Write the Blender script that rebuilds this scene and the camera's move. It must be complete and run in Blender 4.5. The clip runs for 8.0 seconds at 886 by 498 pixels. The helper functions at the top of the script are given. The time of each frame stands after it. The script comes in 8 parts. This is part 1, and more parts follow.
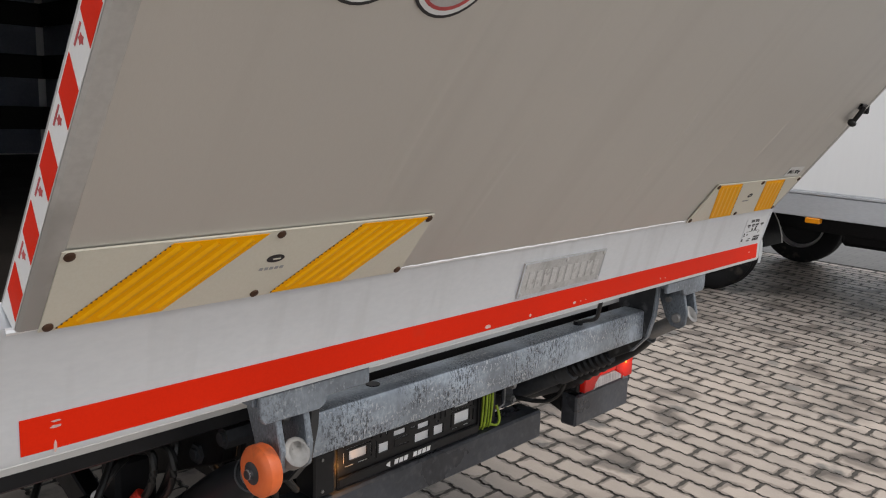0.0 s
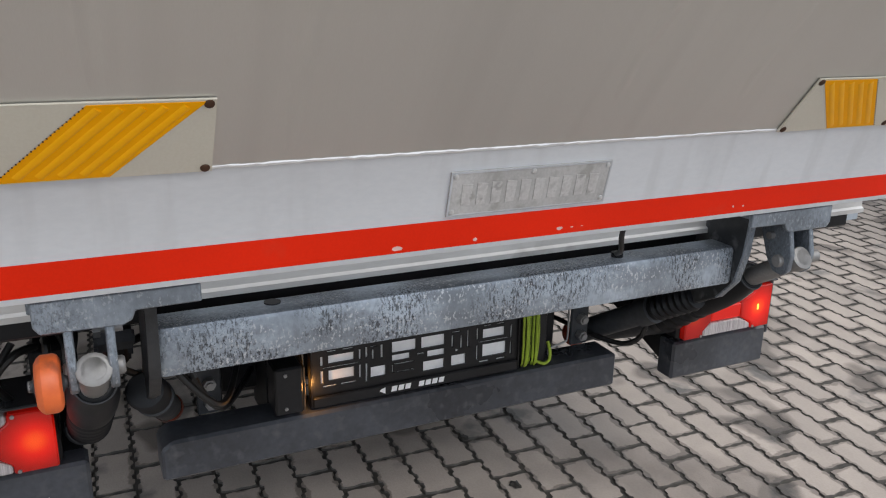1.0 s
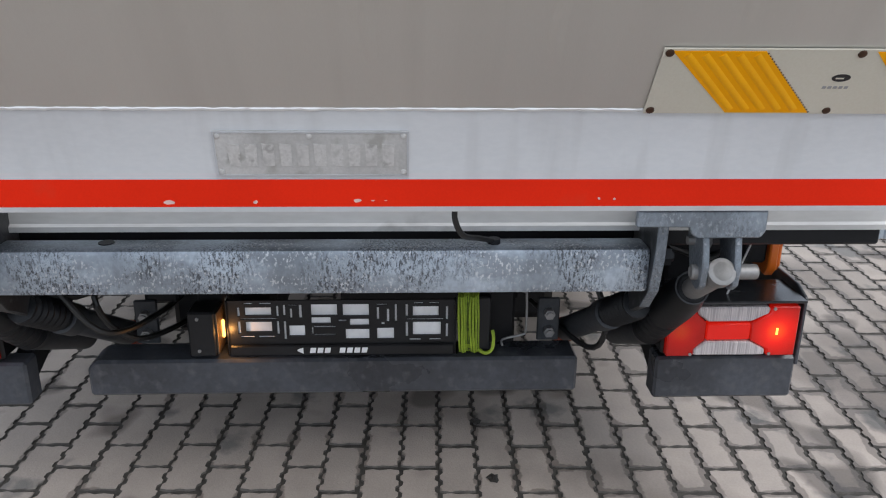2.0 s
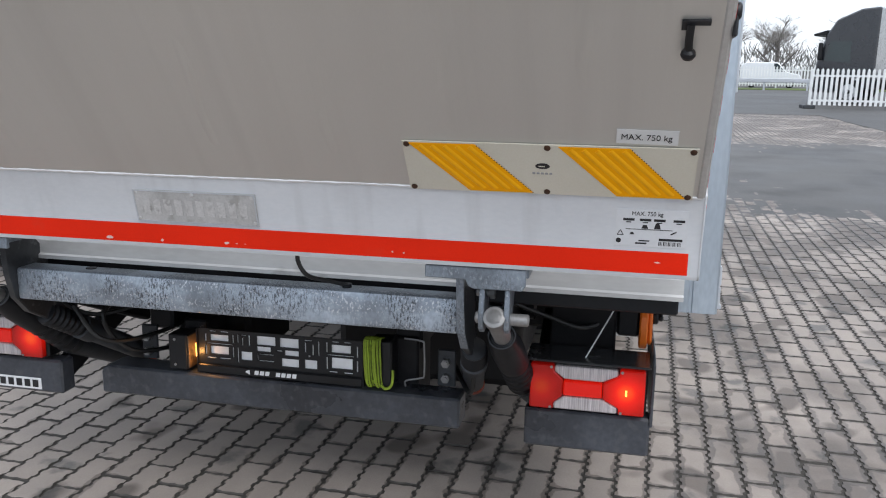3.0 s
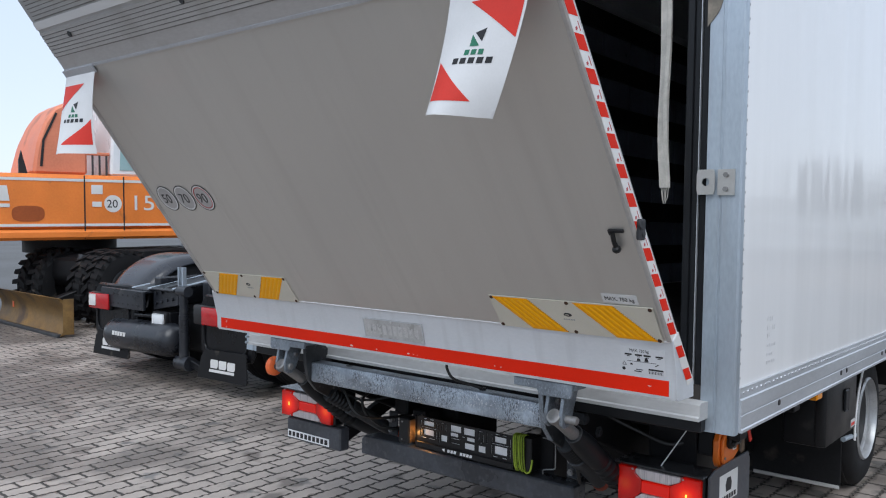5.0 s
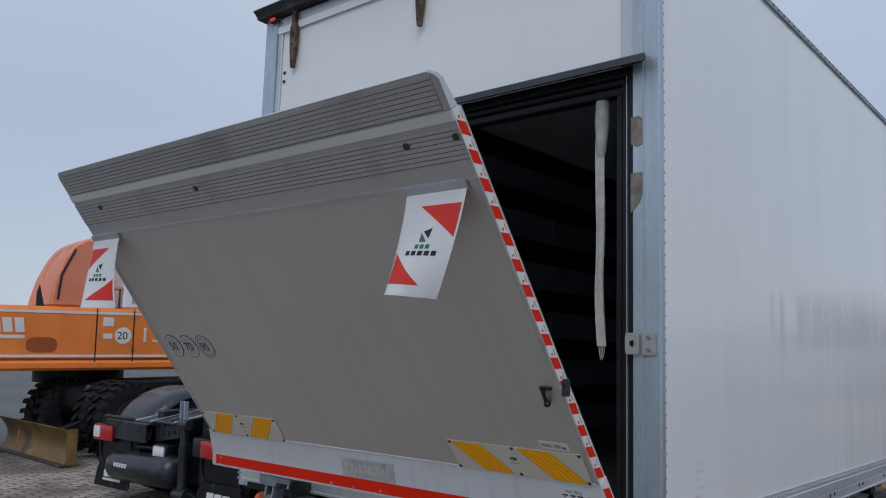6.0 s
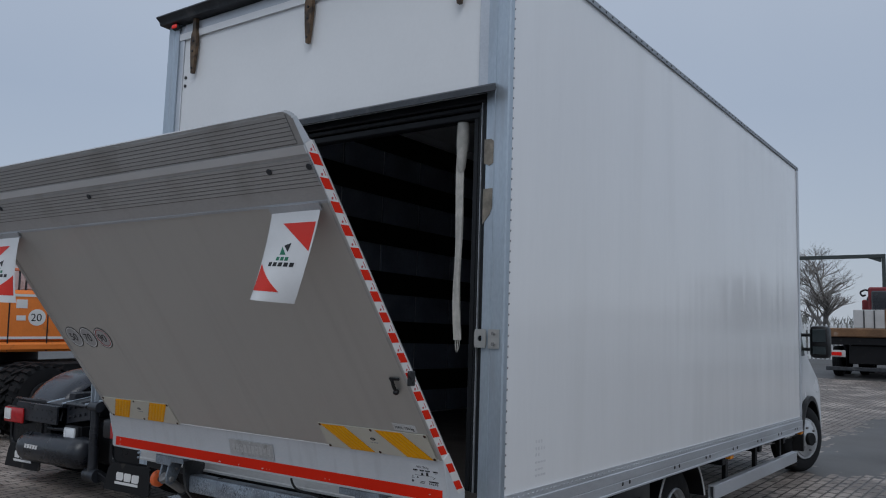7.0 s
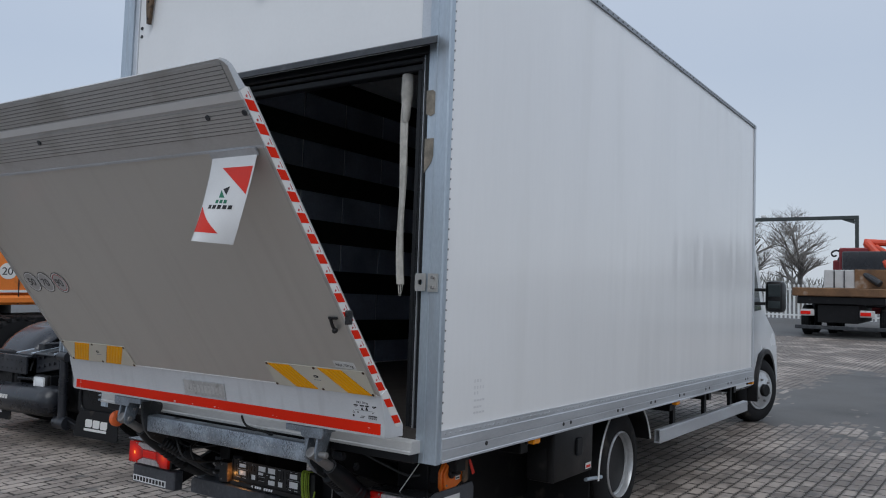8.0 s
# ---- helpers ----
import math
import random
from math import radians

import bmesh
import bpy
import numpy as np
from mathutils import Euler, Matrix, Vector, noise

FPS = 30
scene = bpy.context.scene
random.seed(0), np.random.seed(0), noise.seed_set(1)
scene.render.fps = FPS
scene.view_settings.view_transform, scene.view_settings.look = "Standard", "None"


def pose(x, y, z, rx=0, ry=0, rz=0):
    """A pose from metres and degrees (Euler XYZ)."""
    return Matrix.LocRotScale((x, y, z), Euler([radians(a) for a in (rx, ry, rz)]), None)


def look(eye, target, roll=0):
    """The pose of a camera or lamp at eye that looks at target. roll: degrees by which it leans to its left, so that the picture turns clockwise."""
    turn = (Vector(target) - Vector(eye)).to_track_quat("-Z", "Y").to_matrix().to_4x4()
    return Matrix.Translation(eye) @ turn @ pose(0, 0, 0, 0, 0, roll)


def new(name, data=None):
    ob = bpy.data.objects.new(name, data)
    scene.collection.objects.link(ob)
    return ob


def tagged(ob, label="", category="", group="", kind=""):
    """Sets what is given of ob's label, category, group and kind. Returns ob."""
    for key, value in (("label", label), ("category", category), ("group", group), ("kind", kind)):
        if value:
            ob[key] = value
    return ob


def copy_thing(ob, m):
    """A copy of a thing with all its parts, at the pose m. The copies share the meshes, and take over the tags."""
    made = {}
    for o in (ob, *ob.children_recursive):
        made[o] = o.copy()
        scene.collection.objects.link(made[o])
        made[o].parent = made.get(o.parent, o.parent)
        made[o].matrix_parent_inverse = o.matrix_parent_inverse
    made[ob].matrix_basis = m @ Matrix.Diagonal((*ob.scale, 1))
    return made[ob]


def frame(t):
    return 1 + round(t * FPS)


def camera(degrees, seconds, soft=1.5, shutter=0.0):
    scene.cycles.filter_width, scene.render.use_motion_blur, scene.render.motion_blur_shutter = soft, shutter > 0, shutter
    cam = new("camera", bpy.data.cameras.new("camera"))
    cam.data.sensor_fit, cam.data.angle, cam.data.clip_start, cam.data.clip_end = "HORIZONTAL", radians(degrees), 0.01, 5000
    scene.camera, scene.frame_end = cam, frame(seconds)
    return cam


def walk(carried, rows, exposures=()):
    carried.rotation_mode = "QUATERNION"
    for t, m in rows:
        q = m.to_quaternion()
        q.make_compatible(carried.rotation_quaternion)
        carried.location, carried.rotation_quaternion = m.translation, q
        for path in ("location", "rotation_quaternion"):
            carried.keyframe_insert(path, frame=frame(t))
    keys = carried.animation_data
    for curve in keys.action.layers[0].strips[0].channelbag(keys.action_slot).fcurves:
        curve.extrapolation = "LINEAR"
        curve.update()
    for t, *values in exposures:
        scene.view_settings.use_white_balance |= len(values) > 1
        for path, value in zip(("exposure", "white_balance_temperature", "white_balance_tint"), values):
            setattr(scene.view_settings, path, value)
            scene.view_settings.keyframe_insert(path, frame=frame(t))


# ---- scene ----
# The truck stands nose-down on level ground; its own frame has x to the rear, y to its right side.
TRUCK = pose(0, 0, 0, 0, -1.49, 0)
LIFT = TRUCK @ pose(0.003, 0.003, 0.002)

cam = camera(57.6, 8.0, soft=1.1)
PATH = [
    (0, (1.249, -2.548, 1.348), (-0.090, -1.101, 1.012), 1.8),
    (0.5, (1.334, -2.218, 1.310), (-0.221, -1.053, 0.835), 1.3),
    (0.6, (1.369, -2.126, 1.319), (-0.244, -1.048, 0.833), 1.0),
    (1, (1.392, -1.824, 1.309), (-0.334, -1.003, 0.718), 1.1),
    (1.2, (1.417, -1.657, 1.290), (-0.356, -0.976, 0.662), 1.1),
    (2.3, (1.619, -0.753, 1.291), (-0.298, -0.895, 0.741), 0.3),
    (2.5, (1.705, -0.588, 1.277), (-0.226, -0.864, 0.835), 0.3),
    (3, (1.922, -0.228, 1.293), (0.006, -0.649, 0.901), 0.9),
    (3.5, (2.009, 0.151, 1.294), (0.228, -0.575, 0.747), 1.3),
    (4, (2.095, 0.475, 1.295), (0.476, -0.510, 0.654), 0.8),
    (4.5, (2.234, 0.662, 1.312), (0.603, -0.427, 0.920), 1.1),
    (5, (2.448, 0.867, 1.396), (0.912, -0.413, 1.347), 1.1),
    (5.2, (2.505, 0.958, 1.422), (0.974, -0.327, 1.498), 1.1),
    (6.3, (2.750, 1.392, 1.511), (1.247, 0.101, 1.786), 2.0),
    (6.5, (2.787, 1.487, 1.532), (1.272, 0.209, 1.803), 2.1),
    (7, (2.841, 1.720, 1.554), (1.230, 0.556, 1.772), 1.8),
    (7.5, (2.864, 1.890, 1.529), (1.237, 0.749, 1.759), 2.1),
    (8, (2.848, 1.941, 1.491), (1.203, 0.810, 1.612), 2.0),
]
EXPOSURES = [(0.0, 0.86, 7050, 11), (1.0, 0.98, 6650, 10), (2.5, 1.02, 6350, 10), (4.0, 0.95, 6300, 10), (4.5, 0.94, 6200, 9), (5.2, 0.54, 6000, 9), (6.3, -0.20, 5950, 10), (7.0, -0.30, 5950, 9), (7.5, -0.15, 6000, 9), (8.0, 0.07, 6100, 9)]
walk(cam, [(t, TRUCK @ look(eye, target, roll)) for t, eye, target, roll in PATH], EXPOSURES)

# ---------- overcast sky and a weak, wide sun ----------
world = bpy.data.worlds.new("overcast_sky")
scene.world = world
world.use_nodes = True
wn, wl = world.node_tree.nodes, world.node_tree.links
wn.clear()
w_out, w_bg = wn.new("ShaderNodeOutputWorld"), wn.new("ShaderNodeBackground")
w_co, w_sep = wn.new("ShaderNodeTexCoord"), wn.new("ShaderNodeSeparateXYZ")
w_ramp, w_noise, w_mix = wn.new("ShaderNodeValToRGB"), wn.new("ShaderNodeTexNoise"), wn.new("ShaderNodeMix")
w_sky, w_over = wn.new("ShaderNodeTexSky"), wn.new("ShaderNodeMix")
w_sky.sky_type, w_sky.sun_disc = "NISHITA", False
w_sky.sun_elevation, w_sky.sun_rotation = radians(48), radians(20)
w_ramp.color_ramp.elements[0].position, w_ramp.color_ramp.elements[0].color = 0.0, (0.64, 0.675, 0.73, 1)
w_ramp.color_ramp.elements[1].position, w_ramp.color_ramp.elements[1].color = 0.75, (0.83, 0.87, 0.93, 1)
e_mid = w_ramp.color_ramp.elements.new(0.25)
e_mid.color = (0.575, 0.63, 0.72, 1)
w_noise.inputs["Scale"].default_value, w_noise.inputs["Detail"].default_value = 2.2, 4
w_mix.data_type, w_mix.blend_type = "RGBA", "SOFT_LIGHT"
w_mix.inputs["Factor"].default_value = 0.22
w_over.data_type = "RGBA"
w_over.inputs["Factor"].default_value = 0.02
wl.new(w_co.outputs["Generated"], w_sep.inputs[0])
wl.new(w_sep.outputs["Z"], w_ramp.inputs["Fac"])
wl.new(w_co.outputs["Generated"], w_noise.inputs["Vector"])
wl.new(w_ramp.outputs["Color"], w_mix.inputs["A"])
wl.new(w_noise.outputs["Fac"], w_mix.inputs["B"])
wl.new(w_mix.outputs["Result"], w_over.inputs["A"])
wl.new(w_sky.outputs["Color"], w_over.inputs["B"])
wl.new(w_over.outputs["Result"], w_bg.inputs["Color"])
w_bg.inputs["Strength"].default_value = 0.76
wl.new(w_bg.outputs[0], w_out.inputs[0])

sun = new("sun", bpy.data.lights.new("sun", "SUN"))
sun.data.energy, sun.data.angle, sun.data.color = 0.95, radians(40), (1.0, 0.97, 0.93)
sun.matrix_world = look((6, 4, 9), (0, 0, 0))

# ---------- materials ----------
def rgb(r, g, b):
    """Linear colour from the 0 to 255 scale."""
    f = lambda c: (c / 12.92 if c <= 0.04045 else ((c + 0.055) / 1.055) ** 2.4)
    return (f(r / 255), f(g / 255), f(b / 255))


def surface(name, col, rough=0.5, metal=0.0, var=0.12, scale=3.0, fine=60.0, dirt=None, dirt_at=0.58, dirt_scale=2.0, dirt_soft=0.12,
            bump=0.08, bump_scale=120.0, stretch=(1, 1, 1), rvar=0.12, coat=0.0, rnd=0.0, island=False, position=False, wave=0.0, wave_scale=3.5, emit=None, dirt_stretch=None, spec=0.5):
    m = bpy.data.materials.new(name)
    m.use_nodes = True
    n, l = m.node_tree.nodes, m.node_tree.links
    b = n["Principled BSDF"]
    if position:
        src = n.new("ShaderNodeNewGeometry").outputs["Position"]
    else:
        src = n.new("ShaderNodeTexCoord").outputs["Object"]
    mp = n.new("ShaderNodeMapping")
    mp.inputs["Scale"].default_value = stretch
    l.new(src, mp.inputs["Vector"])

    def noise_tex(s, detail, vec):
        t = n.new("ShaderNodeTexNoise")
        t.inputs["Scale"].default_value, t.inputs["Detail"].default_value = s, detail
        l.new(vec, t.inputs["Vector"])
        return t.outputs["Fac"]

    def mixed(fac, a, bb, kind="MIX"):
        x = n.new("ShaderNodeMix")
        x.data_type, x.blend_type, x.clamp_factor = "RGBA", kind, True
        for key, v in (("Factor", fac), ("A", a), ("B", bb)):
            if isinstance(v, (int, float)):
                x.inputs[key].default_value = v
            elif isinstance(v, tuple):
                x.inputs[key].default_value = (*v, 1) if len(v) == 3 else v
            else:
                l.new(v, x.inputs[key])
        return x.outputs["Result"]

    def ramped(v, lo, hi):
        r = n.new("ShaderNodeMapRange")
        r.inputs["From Min"].default_value, r.inputs["From Max"].default_value = lo, hi
        l.new(v, r.inputs["Value"])
        return r.outputs["Result"]

    big, small = noise_tex(scale, 5, mp.outputs["Vector"]), noise_tex(fine, 3, mp.outputs["Vector"])
    dark, light = tuple(c * (1 - var) for c in col), tuple(min(1, c * (1 + var)) for c in col)
    c = mixed(ramped(big, 0.3, 0.7), dark, light)
    c = mixed(0.5 * var + 0.04, c, mixed(ramped(small, 0.35, 0.65), (0.25, 0.25, 0.25), (0.75, 0.75, 0.75)), "OVERLAY")
    if rnd:
        if island:
            rv = n.new("ShaderNodeNewGeometry").outputs["Random Per Island"]
        else:
            rv = n.new("ShaderNodeObjectInfo").outputs["Random"]
        c = mixed(1.0, c, mixed(rv, (1 - rnd,) * 3, (1 + rnd * 0.6, 1 + rnd * 0.55, 1 + rnd * 0.5)), "MULTIPLY")
    rough_v = ramped(big, 0.2, 0.8)
    rr = n.new("ShaderNodeMapRange")
    rr.inputs["To Min"].default_value, rr.inputs["To Max"].default_value = max(0.02, rough - rvar), min(1, rough + rvar)
    l.new(rough_v, rr.inputs["Value"])
    rough_out = rr.outputs["Result"]
    if dirt:
        vec = src
        if dirt_stretch:
            mp2 = n.new("ShaderNodeMapping")
            mp2.inputs["Scale"].default_value = dirt_stretch
            l.new(src, mp2.inputs["Vector"])
            vec = mp2.outputs["Vector"]
        d = ramped(noise_tex(dirt_scale, 6, vec), dirt_at, dirt_at + dirt_soft)
        c = mixed(d, c, dirt)
    l.new(c, b.inputs["Base Color"])
    l.new(rough_out, b.inputs["Roughness"])
    b.inputs["Metallic"].default_value = metal
    b.inputs["Specular IOR Level"].default_value = spec
    b.inputs["Coat Weight"].default_value = coat
    b.inputs["Coat Roughness"].default_value = 0.06
    if bump or wave:
        bp = n.new("ShaderNodeBump")
        bp.inputs["Strength"].default_value, bp.inputs["Distance"].default_value = bump, 0.002
        l.new(noise_tex(bump_scale, 3, mp.outputs["Vector"]), bp.inputs["Height"])
        last = bp
        if wave:
            bw = n.new("ShaderNodeBump")
            bw.inputs["Strength"].default_value, bw.inputs["Distance"].default_value = 0.5, wave
            l.new(noise_tex(wave_scale, 1, mp.outputs["Vector"]), bw.inputs["Height"])
            l.new(bp.outputs["Normal"], bw.inputs["Normal"])
            last = bw
        l.new(last.outputs["Normal"], b.inputs["Normal"])
    if emit:
        b.inputs["Emission Color"].default_value = (*emit[0], 1)
        b.inputs["Emission Strength"].default_value = emit[1]
    return m


def glassy(name, col, rough=0.05, trans=0.9, emit=None):
    m = bpy.data.materials.new(name)
    m.use_nodes = True
    b = m.node_tree.nodes["Principled BSDF"]
    b.inputs["Base Color"].default_value = (*col, 1)
    b.inputs["Roughness"].default_value, b.inputs["Transmission Weight"].default_value = rough, trans
    if emit:
        b.inputs["Emission Color"].default_value = (*emit[0], 1)
        b.inputs["Emission Strength"].default_value = emit[1]
    return m


def galvanised(name, tone=0.36, stain=0.5):
    """Hot-dip zinc: cloudy blue-grey, dark speckled dribbles in patches, pale flecks."""
    m = surface(name, (tone * 0.86, tone * 0.98, tone * 1.12), 0.40, 0.45, 0.34, 7, 120, bump=0.3, bump_scale=160, stretch=(1, 1, 0.7))
    n, l = m.node_tree.nodes, m.node_tree.links
    b = n["Principled BSDF"]
    col = b.inputs["Base Color"].links[0].from_socket
    co = n.new("ShaderNodeTexCoord").outputs["Object"]

    def layer(vec_scale, detail, lo, hi):
        mp, tx, mr = n.new("ShaderNodeMapping"), n.new("ShaderNodeTexNoise"), n.new("ShaderNodeMapRange")
        mp.inputs["Scale"].default_value = vec_scale
        tx.inputs["Scale"].default_value, tx.inputs["Detail"].default_value = 1.0, detail
        mr.inputs["From Min"].default_value, mr.inputs["From Max"].default_value = lo, hi
        l.new(co, mp.inputs["Vector"])
        l.new(mp.outputs["Vector"], tx.inputs["Vector"])
        l.new(tx.outputs["Fac"], mr.inputs["Value"])
        return mr.outputs["Result"]

    def times(a, c, k):
        q = n.new("ShaderNodeMath")
        q.operation = "MULTIPLY"
        l.new(a, q.inputs[0])
        l.new(c, q.inputs[1])
        r = n.new("ShaderNodeMath")
        r.operation = "MULTIPLY"
        l.new(q.outputs[0], r.inputs[0])
        r.inputs[1].default_value = k
        return r.outputs[0]

    def over(base, fac, c):
        x = n.new("ShaderNodeMix")
        x.data_type = "RGBA"
        l.new(fac, x.inputs["Factor"])
        l.new(base, x.inputs["A"])
        x.inputs["B"].default_value = (*c, 1)
        return x.outputs["Result"]
    patch, cloud = layer((9, 9, 7), 3, 0.44, 0.58), layer((14, 10, 30), 4, 0.40, 0.62)
    col = over(col, times(cloud, cloud, 0.55 * stain), (tone * 0.42, tone * 0.46, tone * 0.52))
    col = over(col, times(layer((260, 230, 95), 5, 0.50, 0.60), patch, 0.80 * stain), (0.045, 0.048, 0.054))
    col = over(col, times(layer((420, 380, 300), 3, 0.56, 0.64), patch, 0.8 * stain), (0.02, 0.021, 0.023))
    col = over(col, times(layer((240, 220, 150), 4, 0.56, 0.66), cloud, 0.8 * stain), (0.66, 0.68, 0.70))
    l.new(col, b.inputs["Base Color"])
    return m


def lamp_lens(name, centre, reach, dim, bright):
    """A lit red lens: its glow falls off from the bulb behind it."""
    m = surface(name, (0.26, 0.003, 0.002), 0.14, 0, 0.2, 20, 400, bump=0.25, bump_scale=500)
    n, l = m.node_tree.nodes, m.node_tree.links
    b = n["Principled BSDF"]
    co, d, a, h, x = (n.new("ShaderNode" + k) for k in ("TexCoord", "VectorMath", "MapRange", "MapRange", "Mix"))
    d.operation = "DISTANCE"
    d.inputs[1].default_value = centre
    l.new(co.outputs["Object"], d.inputs[0])
    a.interpolation_type = h.interpolation_type = "SMOOTHSTEP"
    a.inputs["From Min"].default_value, a.inputs["From Max"].default_value = 0.0, reach
    a.inputs["To Min"].default_value, a.inputs["To Max"].default_value = bright, dim
    h.inputs["From Min"].default_value, h.inputs["From Max"].default_value = 0.004, 0.030
    l.new(d.outputs["Value"], a.inputs["Value"])
    l.new(d.outputs["Value"], h.inputs["Value"])
    x.data_type = "RGBA"
    x.inputs["A"].default_value, x.inputs["B"].default_value = (1.0, 0.10, 0.012, 1), (1.0, 0.016, 0.006, 1)
    l.new(h.outputs["Result"], x.inputs["Factor"])
    l.new(x.outputs["Result"], b.inputs["Emission Color"])
    l.new(a.outputs["Result"], b.inputs["Emission Strength"])
    return m


M = {}
M["panel"] = surface("white_gelcoat", (0.82, 0.82, 0.82), 0.12, 0, 0.03, 1.2, 40, dirt=(0.76, 0.76, 0.755), dirt_at=0.55, dirt_scale=1.3, dirt_soft=0.3,
                     bump=0.03, bump_scale=60, stretch=(1, 1, 0.12), rvar=0.05, wave=0.012, wave_scale=5.0, dirt_stretch=(3, 3, 0.35))
M["header"] = surface("white_header_paint", (0.80, 0.80, 0.80), 0.35, 0, 0.03, 1.5, 50, bump=0.02)
M["alu"] = surface("mill_aluminium", (0.44, 0.50, 0.56), 0.45, 0.6, 0.13, 5, 120, dirt=(0.38, 0.41, 0.45), dirt_at=0.5, dirt_scale=2.5, dirt_soft=0.35,
                   bump=0.06, bump_scale=200, stretch=(1, 1, 0.3), dirt_stretch=(9, 9, 0.9))
M["alu_flat"] = surface("aluminium_rail", (0.55, 0.57, 0.60), 0.42, 0.6, 0.1, 4, 100, bump=0.05, stretch=(0.3, 1, 1))
M["rail_dark"] = surface("weathered_rail", (0.30, 0.32, 0.34), 0.45, 0.5, 0.15, 6, 80, bump=0.05)
M["profile"] = surface("platform_profile_aluminium", (0.655, 0.675, 0.70), 0.40, 0.35, 0.07, 3, 140, dirt=(0.52, 0.53, 0.54), dirt_at=0.52, dirt_scale=3.0,
                       dirt_soft=0.4, bump=0.08, bump_scale=220, stretch=(1, 0.4, 1), dirt_stretch=(1, 6, 0.8))
M["sill"] = surface("rear_sill_aluminium", (0.54, 0.535, 0.525), 0.4, 0.3, 0.1, 4, 90, dirt=(0.30, 0.29, 0.27), dirt_at=0.62, dirt_scale=5, bump=0.06, stretch=(1, 0.3, 1))
M["deck"] = surface("platform_deck_coating", (0.616, 0.603, 0.570), 0.40, 0.70, 0.015, 1.2, 240, dirt=(0.572, 0.558, 0.527), dirt_at=0.54, dirt_scale=1.7,
                    dirt_soft=0.30, bump=0.008, bump_scale=500, stretch=(0.6, 9, 0.4), rvar=0.04, dirt_stretch=(0.5, 7, 0.4))
M["ribs"] = surface("ribbed_aluminium", (0.56, 0.56, 0.56), 0.36, 0.7, 0.08, 3, 150, dirt=(0.47, 0.465, 0.455), dirt_at=0.56, dirt_scale=4, bump=0.06, stretch=(1, 0.3, 1))
M["edge"] = surface("dull_edge_aluminium", (0.50, 0.49, 0.47), 0.45, 0.4, 0.1, 4, 120, dirt=(0.38, 0.37, 0.35), dirt_at=0.52, dirt_scale=6, bump=0.05)
M["band"] = surface("bare_aluminium_band", (0.78, 0.78, 0.78), 0.35, 0.4, 0.08, 4, 100, bump=0.04, stretch=(1, 0.2, 1))
M["red"] = surface("red_reflective_film", (0.66, 0.017, 0.001), 0.5, 0, 0.08, 3, 300, bump=0.03, bump_scale=500, dirt=(0.58, 0.04, 0.015), dirt_at=0.66, dirt_scale=6, spec=0.15)
M["white_film"] = surface("white_reflective_film", (0.70, 0.69, 0.67), 0.35, 0, 0.06, 4, 200, bump=0.02)
M["cream"] = surface("cream_reflective_board", (0.62, 0.585, 0.49), 0.35, 0, 0.04, 3, 250, bump=0.02, dirt=(0.5, 0.46, 0.38), dirt_at=0.6, dirt_scale=4)
M["yellow"] = surface("yellow_reflective_film", (0.95, 0.40, 0.0), 0.5, 0, 0.06, 5, 300, spec=0.12, bump=0.05, bump_scale=300, stretch=(1, 1, 3))
# ridges slightly lighter than the stripe: the film's sheen is put into colour
M["film_ridge"] = surface("yellow_sheen_film", (0.95, 0.43, 0.0), 0.35, 0, 0.06, 5, 300, spec=0.25)
M["rivet"] = surface("brown_rivet", (0.07, 0.035, 0.02), 0.5, 0.5, 0.3, 40)
M["nameplate"] = surface("worn_nameplate", (0.46, 0.45, 0.44), 0.5, 0.2, 0.15, 14, 200, dirt=(0.34, 0.33, 0.31), dirt_at=0.52, dirt_scale=30, bump=0.3, bump_scale=150)
M["galv"] = galvanised("galvanised_beam", 0.40, 1.0)
M["galv_plain"] = galvanised("galvanised_bracket", 0.29, 0.45)
M["galv_dark"] = surface("greasy_dark_plate", (0.035, 0.037, 0.04), 0.4, 0.2, 0.35, 8, 90, dirt=(0.11, 0.115, 0.12), dirt_at=0.60, dirt_scale=25, dirt_soft=0.1, bump=0.2)
# lighter than the plate: the relief's light and shade is put into colour
M["emboss"] = surface("relief_toned_embossing", (0.54, 0.53, 0.52), 0.4, 0.3, 0.2, 60, 200, dirt=(0.36, 0.35, 0.34), dirt_at=0.55, dirt_scale=60)
M["groove"] = surface("dark_groove", (0.22, 0.217, 0.21), 0.6, 0.2, 0.2, 8, 80)
M["steel"] = surface("bare_steel", (0.28, 0.275, 0.27), 0.5, 0.6, 0.15, 10, 150)
M["stainless"] = surface("stainless_plate", (0.62, 0.61, 0.59), 0.3, 0.9, 0.08, 8, 200, bump=0.05)
M["black"] = surface("black_chassis_paint", (0.006, 0.006, 0.007), 0.5, 0, 0.4, 6, 60, spec=0.25, dirt=(0.026, 0.025, 0.023), dirt_at=0.62, dirt_scale=8, bump=0.12)
M["bumper"] = surface("scuffed_black_bumper", (0.044, 0.048, 0.057), 0.33, 0, 0.4, 5, 70, dirt=(0.085, 0.088, 0.094), dirt_at=0.54, dirt_scale=38, dirt_soft=0.25, bump=0.2, bump_scale=60)
M["cover"] = surface("glossy_black_cover", (0.03, 0.031, 0.034), 0.22, 0, 0.2, 8, 120, dirt=(0.10, 0.10, 0.10), dirt_at=0.6, dirt_scale=20)
M["plastic"] = surface("black_plastic", (0.009, 0.009, 0.010), 0.42, 0, 0.2, 8, 120, spec=0.35, bump=0.15, bump_scale=300)
